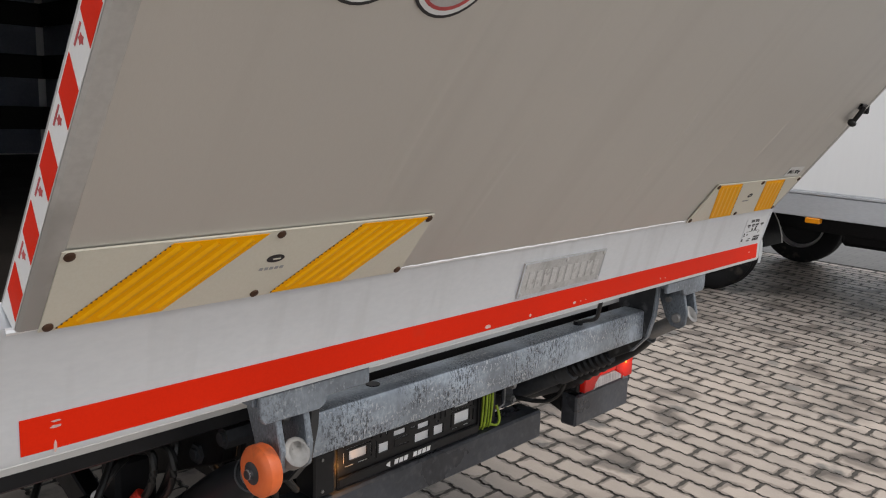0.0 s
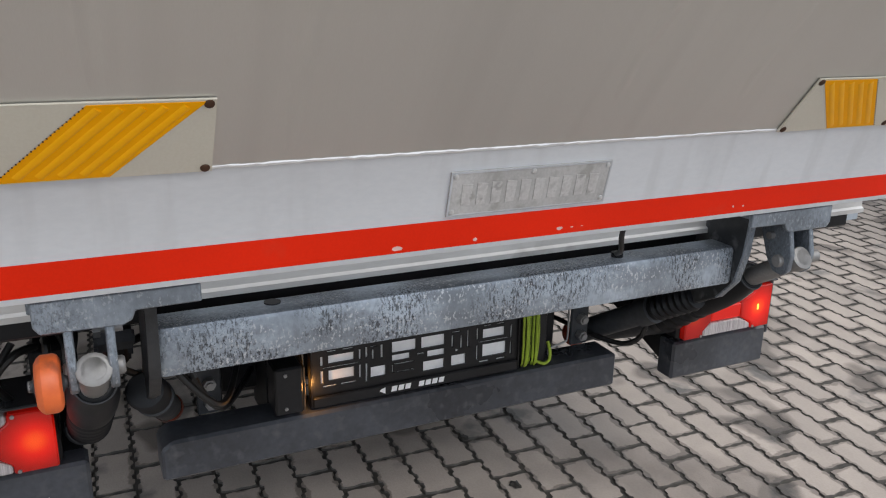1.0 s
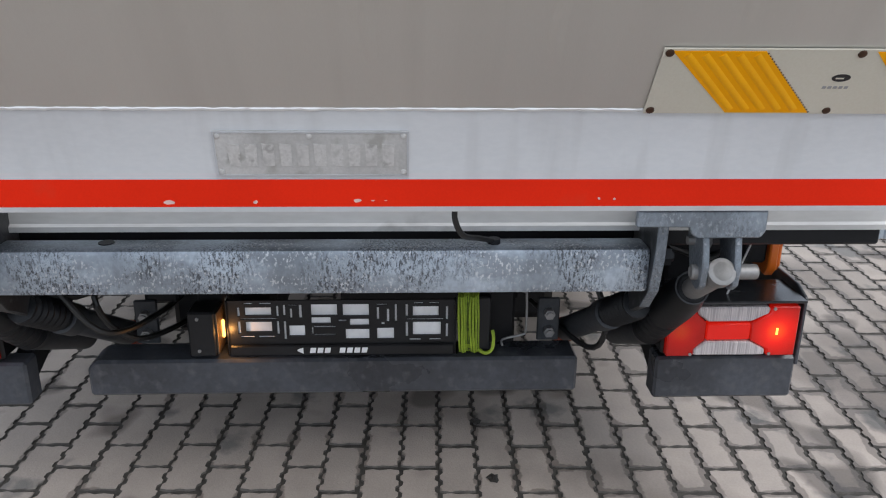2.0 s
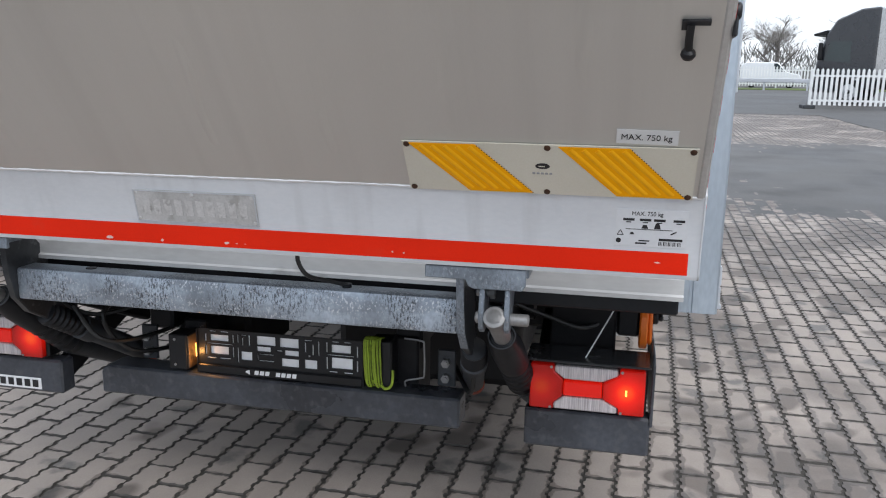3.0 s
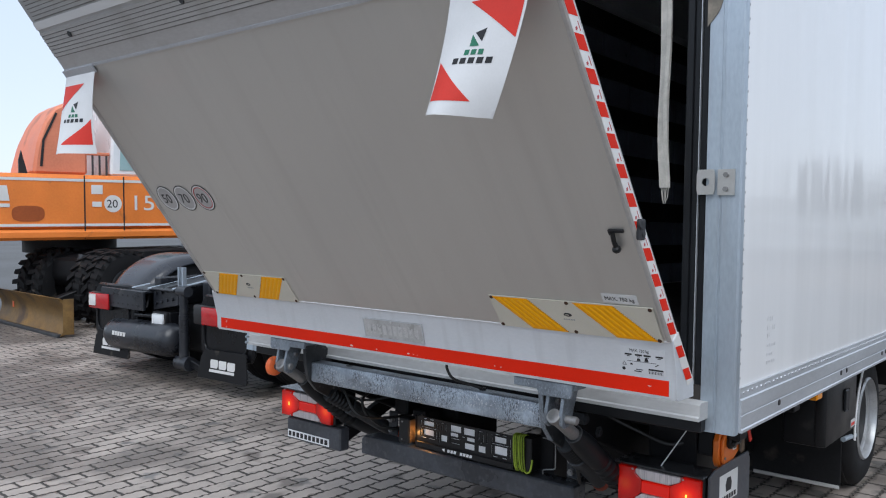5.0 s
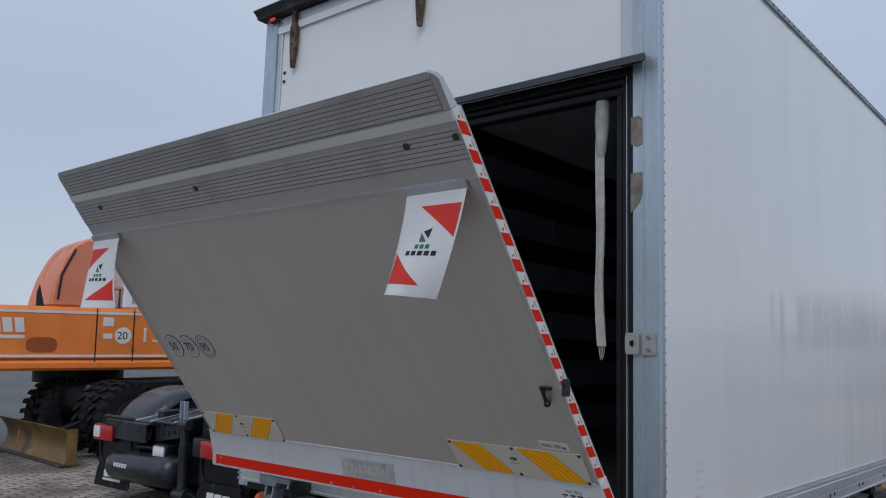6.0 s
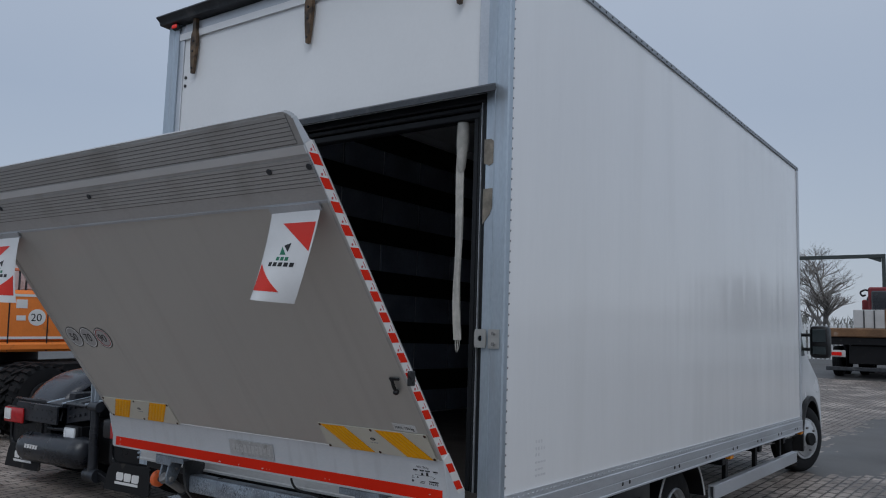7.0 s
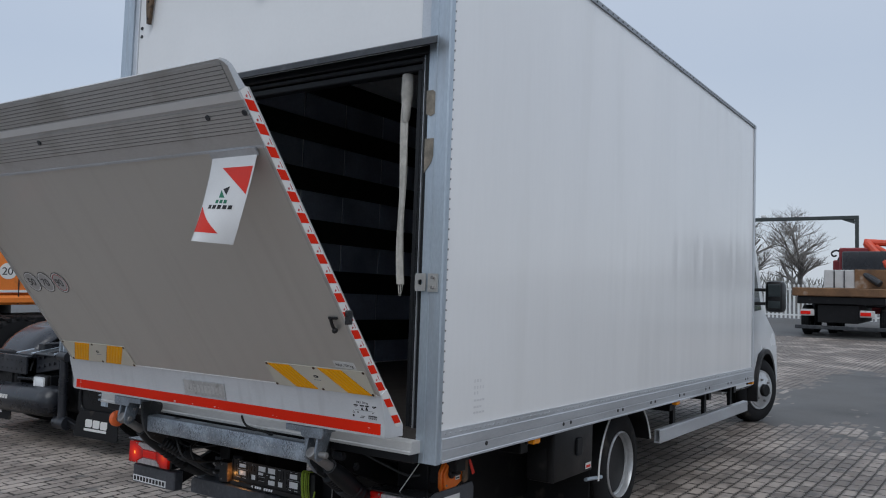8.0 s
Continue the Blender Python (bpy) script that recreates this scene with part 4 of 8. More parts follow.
# ribbed tip section
bm = bm_new()
prism(bm, deck_slab(1.105, 1.308, 0.036, 0.030, proud=0.003), "y", PY0, PY1)
tip = part("tip_section", bm, M["ribs"], platform, "ribbed grey aluminium tip section")
bm = bm_new()
prism(bm, deck_slab(1.309, 1.420, 0.028, 0.010, proud=0.004), "y", PY0 + 0.02, PY1 - 0.03)
for j in range(6):
    d = 0.003 + j * 0.0045
    h = 1.420 - (0.04 - math.sqrt(max(0.0, 0.04 ** 2 - (0.04 - d) ** 2)))
    sl = deck_slab(1.309, h, 0.028, 0.028 - 0.018 * (h - 1.309) / 0.111, proud=0.004)
    prism(bm, sl, "y", PY1 - 0.030 * (j + 1) / 6 - 0.0001 if j < 5 else PY1 - 0.030, PY1 - 0.030 * j / 6)
    prism(bm, sl, "y", PY0 + 0.020 * j / 6, PY0 + 0.020 * (j + 1) / 6)
lip = part("lip", bm, M["ribs"], platform, "ribbed tapered loading lip")
for s0, n_, par, yy in ((1.166, 7, tip, 0.0), (1.314, 7, lip, 0.024)):
    # darker bed behind the ribs so that the lines between them show
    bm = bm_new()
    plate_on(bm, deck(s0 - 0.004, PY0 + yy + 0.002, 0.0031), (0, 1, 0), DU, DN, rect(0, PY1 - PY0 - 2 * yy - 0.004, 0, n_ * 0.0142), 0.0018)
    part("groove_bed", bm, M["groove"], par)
    for i in range(n_):
        s = s0 + i * 0.0142
        bm = bm_new()
        plate_on(bm, deck(s, PY0 + yy + 0.002, 0.0032), (0, 1, 0), DU, DN, rect(0, PY1 - PY0 - 2 * yy - 0.004, 0, 0.0112), 0.0036)
        part("rib", bm, M["ribs"], par)
bm = bm_new()
plate_on(bm, deck(1.276, PY0 + 0.002, 0.003), (0, 1, 0), DU, DN, rect(0, PY1 - PY0 - 0.004, 0, 0.028), 0.0045)
part("bare_band", bm, M["band"], tip, "bright bare aluminium band")
bm = bm_new()
plate_on(bm, deck(1.101, PY0 + 0.002, 0.0), (0, 1, 0), DU, DN, rect(0, PY1 - PY0 - 0.004, 0, 0.010), 0.006)
part("seam_strip", bm, M["alu_flat"], tip)
for y in (-0.27, -1.33, -2.05, -0.088):
    bm = bm_new()
    c = deck(1.232, y, 0.0075)
    rod(bm, c, c + DN * 0.004, 0.011, 12, 0.001)
    part("tip_bolt", bm, M["dark_metal"], tip)

# red and white tape on both side edges
for y, sg, cut in ((PY1, 1, 0.0006), (DY0, -1, 0.0006)):
    inw = Vector((0, -sg * cut, 0)) + DN * 0.0345
    tv, wd = inw.normalized(), inw.length
    tn = (tv.cross(DU) if sg < 0 else DU.cross(tv)).normalized()
    tn = tn if tn.y * sg > 0 else -tn
    o = deck(-0.10, y, -0.034) + tn * 0.0004
    bm = bm_new()
    plate_on(bm, o, DU, tv, tn, [(0.10, -0.004), (1.405, 0.0), (1.405, wd * 0.96), (0.10, wd - 0.001)], 0.0006)
    tape = part("edge_tape", bm, M["white_film"], platform, "red and white striped edge tape")
    low = o + tn * 0.0045      # the lower end runs on over the end plate
    if sg > 0:
        bm = bm_new()
        plate_on(bm, low, DU, tv, tn, [(-0.085, -0.006), (0.0995, -0.004), (0.0995, wd - 0.001), (-0.072, wd - 0.002)], 0.0006)
        part("tape_end", bm, M["white_film"], tape)
    for i in range(17 if sg > 0 else 14):
        a = -0.072 + i * 0.0865 if sg > 0 else 0.132 + i * 0.089
        bm = bm_new()
        top = wd - 0.002
        wide, lean = (0.042, 0.7 * top) if sg > 0 else (0.044, -0.018)
        plate_on(bm, (o if a > 0.095 else low) + tn * 0.0007 + DU * a, DU, tv, tn, [(0.0, 0.0), (wide, 0.0), (wide + lean, top), (lean, top)], 0.0005)
        part("red_block", bm, M["red"], tape)
        if a > 0.06 and a < 1.32:
            bm = bm_new()
            plate_on(bm, o + tn * 0.0007 + DU * (a + 0.053), DU, tv, tn, [(0.014 + (0.0060 if j % 2 else 0.0036) * math.cos(j * 0.6283), (0.019 if sg > 0 else 0.014) + (0.0060 if j % 2 else 0.0036) * math.sin(j * 0.6283)) for j in range(10)], 0.0004)
            mk = part("print_mark", bm, M["speed_red"], tape)
            bm = bm_new()
            plate_on(bm, o + tn * 0.0007 + DU * (a + 0.055), DU, tv, tn, rect(0.000, 0.024, 0.0045, 0.0075), 0.0004)
            part("print_bar", bm, M["speed_red"], tape)

# hazard boards
def hazard_board(y0, mirror):
    b = thing("hazard_board", LIFT, "cream warning board with yellow diagonal stripes riveted to the deck", "warning board", "warning boards on the platform")
    W_, H_, S0 = (0.560 if mirror else 0.555), 0.1275, -0.0045
    sgn = -1 if mirror else 1
    o = deck(S0, y0 + (W_ if mirror else 0), 0.0015)
    u = (0, sgn, 0)
    bm = bm_new()
    plate_on(bm, o, u, DU, DN, rect(0, W_, 0, H_), 0.003)
    board = part("board", bm, M["cream"], b)
    for top, bot in ((0.012, 0.124), (0.302, 0.414)):
        bm = bm_new()
        plate_on(bm, o + DN * 0.0032, u, DU, DN, [(bot, 0.003), (bot + 0.128, 0.003), (top + 0.132, H_ - 0.003), (top, H_ - 0.003)], 0.0008)
        st = part("yellow_stripe", bm, M["yellow"], board, "yellow reflective stripe")
        bm = bm_new()
        for k in range(5):
            q = 0.014 + k * 0.0245
            line = [o + Vector(u) * (bot + (top - bot) * (0.075 + 0.85 * i / 8) + q) + DU * (H_ * (0.075 + 0.85 * i / 8)) + DN * 0.0012 for i in range(9)]
            hose(bm, [p - DN * 0.0074 for p in line], 0.0116, 28, 2)
        part("film_ridge", bm, M["film_ridge"], st, sharp=80)
        bm = bm_new()
        for k in range(24):
            f = (k + 0.2) / 24
            e = bot + 0.128 + (top + 0.132 - bot - 0.128) * f
            plate_on(bm, o + DN * 0.0041, u, DU, DN, rect(e - 0.0008, e + 0.0012, 0.003 + f * 0.121, 0.0052 + f * 0.121), 0.0005)
        part("cut_edge", bm, M["rivet"], st)
    for a in (0.009, 0.282, W_ - 0.009):
        for h in (0.0072, 0.1205):
            aa = a + (-0.003 if (a > 0.2 and a < 0.4 and h < 0.1) else 0)
            c = o + Vector(u) * aa + DU * h + DN * 0.003
            bm = bm_new()
            turned(bm, [(0.0065, 0), (0.006, 0.002), (0.003, 0.0035)], c, c + DN * 0.0035, 12)
            part("rivet", bm, M["rivet"], board)
    bm = bm_new()
    c0 = (0.272, 0.0745)
    plate_on(bm, o + DN * 0.0031, u, DU, DN, [(c0[0] + 0.014 * math.cos(t * 0.3142), c0[1] + 0.0072 * math.sin(t * 0.3142)) for t in range(20)], 0.0006)
    mark = part("oval_mark", bm, M["ink"], board, "small black oval mark")
    bm = bm_new()
    plate_on(bm, o + DN * 0.0038, u, DU, DN, rect(c0[0] - 0.008, c0[0] + 0.004, c0[1] - 0.0015, c0[1] + 0.0008), 0.0005)
    part("mark_bar", bm, M["cream"], mark)
    bm = bm_new()
    for k in range(5):
        plate_on(bm, o + DN * 0.0031, u, DU, DN, rect(c0[0] - 0.020 + k * 0.0082, c0[0] - 0.0145 + k * 0.0082, c0[1] - 0.0215, c0[1] - 0.0165), 0.0005)
    part("print_bar", bm, M["grey_print"], board)
    return b


hazard_board(-0.651, False)
hazard_board(-2.217, True)

# worn name plate on the base profile
np_ = thing("name_plate", LIFT, "worn embossed metal name plate screwed to the base profile", "name plate")
o = face(0.984, -1.302) + FN * 0.0005
bm = bm_new()
plate_on(bm, o, (0, 1, 0), FU, FN, rect(0, 0.297, 0, 0.0765), 0.003)
pl = part("plate", bm, M["nameplate"], np_)
for k in range(10):
    a = 0.020 + k * 0.0262
    bm = bm_new()
    plate_on(bm, o + FN * 0.003, (0, 1, 0), FU, FN, [(a + 0.002, 0.018), (a + 0.0185, 0.0185), (a + 0.0195, 0.054), (a + 0.001, 0.056)], 0.0012)
    part("embossed_block", bm, M["emboss"], pl)
bm = bm_new()
for r_ in (rect(0, 0.297, 0, 0.003), rect(0, 0.297, 0.0735, 0.0765), rect(0, 0.003, 0.003, 0.0735), rect(0.294, 0.297, 0.003, 0.0735)):
    plate_on(bm, o + FN * 0.003, (0, 1, 0), FU, FN, r_, 0.001)
part("plate_rim", bm, M["alu_flat"], pl)
for a, b in ((0.008, 0.069), (0.146, 0.069), (0.289, 0.069), (0.008, 0.008), (0.289, 0.008)):
    bm = bm_new()
    c = o + Vector((0, a, 0)) + FU * b + FN * 0.003
    turned(bm, [(0.0048, 0), (0.0042, 0.002), (0.002, 0.0028)], c, c + FN * 0.0028, 10)
    part("screw", bm, M["sill"], pl)

# stickers with readable writing
st1 = thing("load_sticker", LIFT, "white sticker on the deck reading maximum load", "sticker")
o = deck(0.1305, -0.243, 0.0008)
ud = Vector((0, 0.9995, 0)) + DU * -0.02
bm = bm_new()
plate_on(bm, o, ud, DU, DN, rect(0, 0.109, 0, 0.033), 0.0008)
part("film", bm, M["sticker"], st1)
text_part("MAX. 750 kg", 0.0185, o + Vector((0, 0.0075, 0)) + DU * 0.0095 + DN * 0.001, ud, DU, DN, M["ink"], st1, squeeze=0.92)
st2 = thing("load_diagram_sticker", LIFT, "printed load diagram sticker on the base profile", "sticker")
o = face(0.987, -0.236) + FN * 0.0006
bm = bm_new()
plate_on(bm, o, (0, 1, 0), FU, FN, rect(0, 0.138, 0, 0.080), 0.0007)
part("film", bm, M["clear_film"], st2)
text_part("MAX. 750 kg", 0.0125, o + Vector((0, 0.030, 0)) + FU * 0.067 + FN * 0.0008, (0, 1, 0), FU, FN, M["ink"], st2, squeeze=0.9)
bm = bm_new()
for a in (0.014, 0.046, 0.073, 0.110):
    plate_on(bm, o + FN * 0.0007, (0, 1, 0), FU, FN, rect(a, a + 0.022, 0.0555, 0.0605), 0.0005)
    plate_on(bm, o + FN * 0.0007, (0, 1, 0), FU, FN, rect(a + 0.006, a + 0.016, 0.0515, 0.0535), 0.0005)
for a, b, h in ((0.050, 0.0395, 0.008), (0.074, 0.0395, 0.012)):
    plate_on(bm, o + FN * 0.0007, (0, 1, 0), FU, FN, [(a, b), (a + 0.013, b), (a + 0.010, b + h), (a + 0.003, b + h)], 0.0005)
plate_on(bm, o + FN * 0.0007, (0, 1, 0), FU, FN, rect(0.020, 0.110, 0.037, 0.0382), 0.0005)
plate_on(bm, o + FN * 0.0007, (0, 1, 0), FU, FN, [(0.108, 0.028), (0.118, 0.034), (0.117, 0.0362), (0.106, 0.030)], 0.0005)
plate_on(bm, o + FN * 0.0007, (0, 1, 0), FU, FN, disc(0.007, 0.012, 0.0052, 14), 0.0005)
plate_on(bm, o + FN * 0.0007, (0, 1, 0), FU, FN, [(0.028, 0.026), (0.037, 0.026), (0.035, 0.031), (0.030, 0.031)], 0.0005)
for a, w in ((0.040, 0.022), (0.046, 0.010), (0.055, 0.012)):
    plate_on(bm, o + FN * 0.0007, (0, 1, 0), FU, FN, rect(a, a + w, 0.006 if w > 0.02 else 0.012, 0.009 if w > 0.02 else 0.0145), 0.0005)
plate_on(bm, o + FN * 0.0007, (0, 1, 0), FU, FN, rect(0.085, 0.130, 0.0145, 0.0195), 0.0005)
part("print_bar", bm, M["ink"], st2)
bm = bm_new()
for k in range(15):
    plate_on(bm, o + FN * 0.0007, (0, 1, 0), FU, FN, rect(0.085 + k * 0.003, 0.0868 + k * 0.003 - 0.0006 * (k % 3), 0.004, 0.0125), 0.0005)
part("bar_code", bm, M["ink"], st2)
bm = bm_new()
tri = [(0.004, 0.024), (0.016, 0.024), (0.010, 0.035)]
for (a, b), (c, d) in zip(tri, tri[1:] + tri[:1]):
    hose(bm, [o + Vector((0, a, 0)) + FU * b + FN * 0.001, o + Vector((0, c, 0)) + FU * d + FN * 0.001], 0.0007, 4, 1)
part("warning_triangle", bm, M["ink"], st2)

# round speed stickers
for k, num in enumerate(("50", "70", "90")):
    sp = thing("speed_sticker", LIFT, "round faded speed sticker reading " + num, "sticker", "speed stickers on the deck")
    o = deck(0.508, -2.122 + k * 0.125, 0.0006)
    bm = bm_new()
    plate_on(bm, o, (0, 1, 0), DU, DN, disc(0, 0, 0.056, 32), 0.0006)
    part("film", bm, M["speed_film"], sp)
    for r0, r1, mt, nm in ((0.0564, 0.0602, M["ink"], "dark_rim"), (0.0505, 0.0563, M["sticker"], "outer_ring")) + (((0.046, 0.0503, M["speed_red"], "red_ring"),) if num == "90" else ()):
        bm = bm_new()
        vs = []
        for h in (0.0008, 0.0014):
            vs.append([[bm.verts.new(o + Vector((0, r * math.cos(2 * math.pi * i / 32), 0)) + DU * (r * math.sin(2 * math.pi * i / 32)) + DN * h) for i in range(32)] for r in (r0, r1)])
        for i in range(32):
            j = (i + 1) % 32
            bm.faces.new((vs[1][0][i], vs[1][0][j], vs[1][1][j], vs[1][1][i]))
            bm.faces.new((vs[0][1][i], vs[0][1][j], vs[1][1][j], vs[1][1][i]))
            bm.faces.new((vs[0][0][i], vs[0][0][j], vs[1][0][j], vs[1][0][i]))
        part(nm, bm, mt, sp)
    text_part(num, 0.062, o + Vector((0, -0.037, 0)) + DU * -0.022 + DN * 0.0008, (0, 1, 0), DU, DN, M["speed_ring"], sp)

# deck latch and edge lock
lt = thing("deck_latch", LIFT, "black toggle latch set into the deck", "latch")
o = deck(0.313, -0.145, 0.001)
bm = bm_new()
plate_on(bm, o, (0, 1, 0), DU, DN, rect(-0.006, 0.038, 0.067, 0.075), 0.006)
plate_on(bm, o, (0, 1, 0), DU, DN, rect(-0.006, 0.004, 0.058, 0.075), 0.005)
part("latch_plate", bm, M["ink"], lt)
bm = bm_new()
hose(bm, [o + Vector((0, 0.008, 0)) + DU * 0.070 + DN * 0.008, o + Vector((0, 0.007, 0)) + DU * 0.046 + DN * 0.012, o + Vector((0, 0.008, 0)) + DU * 0.024 + DN * 0.013], 0.0065, 10)
turned(bm, [(0.006, 0), (0.011, 0.004), (0.0125, 0.010), (0.0095, 0.016), (0.004, 0.019)], o + Vector((0, 0.008, 0)) + DU * 0.028 + DN * 0.013, o + Vector((0, 0.008, 0)) + DU * 0.008 + DN * 0.013, 14)
part("latch_handle", bm, M["plastic"], lt)
bm = bm_new()
p = deck(0.39, PY1 - 0.002, -0.018)
rod(bm, p, p + Vector((0, 0.012, 0)), 0.014, 14, 0.003)
rod(bm, p + DU * -0.03, p + DU * -0.03 + Vector((0, 0.010, 0)), 0.011, 14, 0.003)
box(bm, p.x - 0.03, p.x + 0.012, PY1 - 0.001, PY1 + 0.006, p.z - 0.04, p.z + 0.014, 0.003)
part("edge_lock", bm, M["ink"], platform, "black edge lock")

# warning flags hanging from the tip seam
def flag(y0, y1, sway, curl, narrow, mirror):
    f = thing("warning_flag", LIFT, "white cloth warning flag with red corner triangles hanging from the platform", "flag", "flags on the platform tip")
    bm = bm_new()
    plate_on(bm, deck(1.078, y0 - 0.004, 0.004), (0, 1, 0), DU, DN, rect(0, y1 - y0 + 0.008, 0, 0.030), 0.006)
    part("clamp_strip", bm, M["alu_flat"], f, "aluminium clamp strip")
    W_, H_, nu, nv = y1 - y0, 0.312, 24, 34
    top = deck(1.080, y0, 0.0105)

    def at(a, b, h=0.0):
        d = b * H_
        x = top.x + 0.012 * math.sin(2.2 * b) * (0.3 + a) + 0.045 * b ** 1.4 * math.sin(a * 3.6 + 0.6) + 0.02 * b
        y = y0 + a * W_ * (1 - narrow * b ** 1.6) + sway * b ** 1.8 + curl * b * (a - 0.5) * 0.2
        z = top.z + 0.004 - d * (1 - 0.10 * b * abs(sway) / 0.12) + curl * 0.12 * (a - 0.5) * b
        return Vector((x + h, y, z))

    def sheet(inside, h, half):
        bm = bm_new()
        grid = [[bm.verts.new(at(i / nu, j / nv, h + half)) for i in range(nu + 1)] for j in range(nv + 1)]
        for j in range(nv):
            for i in range(nu):
                if inside((i + 0.5) / nu, (j + 0.5) / nv):
                    bm.faces.new((grid[j][i], grid[j][i + 1], grid[j + 1][i + 1], grid[j + 1][i]))
        loose = [v for v in bm.verts if not v.link_faces]
        for v in loose:
            bm.verts.remove(v)
        geo = bmesh.ops.extrude_face_region(bm, geom=list(bm.faces))
        bmesh.ops.translate(bm, vec=(-2 * half, 0, 0), verts=[g for g in geo["geom"] if isinstance(g, bmesh.types.BMVert)])
        return bm

    def tri(bm, pts, h):
        a, b, c = [at(p[0], p[1]) for p in pts]
        n_ = 10
        rows = []
        for i in range(n_ + 1):
            row = []
            for j in range(n_ + 1 - i):
                u_ = [pts[0][k] + (pts[1][k] - pts[0][k]) * i / n_ + (pts[2][k] - pts[0][k]) * j / n_ for k in (0, 1)]
                row.append(bm.verts.new(at(u_[0], u_[1], h)))
            rows.append(row)
        for i in range(n_):
            for j in range(n_ - i):
                bm.faces.new((rows[i][j], rows[i + 1][j], rows[i][j + 1]))
                if j < n_ - i - 1:
                    bm.faces.new((rows[i + 1][j], rows[i + 1][j + 1], rows[i][j + 1]))

    cloth = part("cloth", sheet(lambda a, b: True, 0.0, 0.0006), M["flag_white"], f, sharp=60)
    for s_ in (1, -1):
        bm = bm_new()
        g_ = lambda a: 1 - a if mirror else a
        tri(bm, [(g_(0.30), 0.13), (g_(0.97), 0.13), (g_(0.97), 0.44)], 0.0016 * s_)
        tri(bm, [(g_(0.04), 0.58), (g_(0.04), 0.89), (g_(0.68), 0.89)], 0.0016 * s_)
        part("red_triangle", bm, M["flag_red"], cloth, "red printed triangle", 60)
    bm = bm_new()
    tri(bm, [(0.44, 0.39), (0.44, 0.48), (0.56, 0.48)], 0.0016)
    part("logo_shape", bm, M["green_print"], cloth)
    bm = bm_new()
    tri(bm, [(0.47, 0.38), (0.60, 0.35), (0.58, 0.45)], 0.0016)
    part("logo_shape", bm, M["ink"], cloth)
    for (a0, a1, b0, b1), mt in (((0.40, 0.66, 0.505, 0.545), M["green_print"]), ((0.27, 0.80, 0.565, 0.61), M["ink"])):
        bm = bm_new()
        n_ = max(3, int((a1 - a0) / 0.09))
        w = (a1 - a0) / n_
        for i in range(n_):
            p0, p1 = a0 + i * w, a0 + i * w + w * 0.72
            bm.faces.new([bm.verts.new(at(p, q, 0.0016)) for p, q in ((p0, b1), (p1, b1), (p1, b0), (p0, b0))])
        part("logo_bar", bm, mt, cloth)
    return f


flag(-0.345, -0.118, -0.040, -0.10, 0.24, False)
flag(-2.262, -2.040, 0.030, 0.0, 0.10, True)

# ---------- lift frame below ----------
frame_ = thing("tail_lift", LIFT, "galvanised tail lift beam with black lifting arms and cylinders", "tail lift")
bm = bm_new()
box(bm, 0.116, 0.186, -1.735, -0.572, 0.738, 0.823, 0.009, 2)
beam = part("beam", bm, M["galv"], frame_, "stained galvanised square beam")
bm = bm_new()
rod(bm, (0.142, -1.545, 0.8225), (0.142, -1.545, 0.825), 0.014, 14)
part("beam_hole", bm, M["ink"], beam)
bm = bm_new()
rod(bm, (0.150, -0.852, 0.8225), (0.150, -0.852, 0.832), 0.012, 12)
part("grommet", bm, M["seal"], beam)
bm = bm_new()
hose(bm, [(0.262, -0.925, 0.935), (0.258, -0.930, 0.905), (0.240, -0.915, 0.868), (0.19, -0.885, 0.846), (0.150, -0.852, 0.828)], 0.0052, 8, 8)
part("cable", bm, M["cable"], beam, "black cable looped to the platform")
MID = -1.153
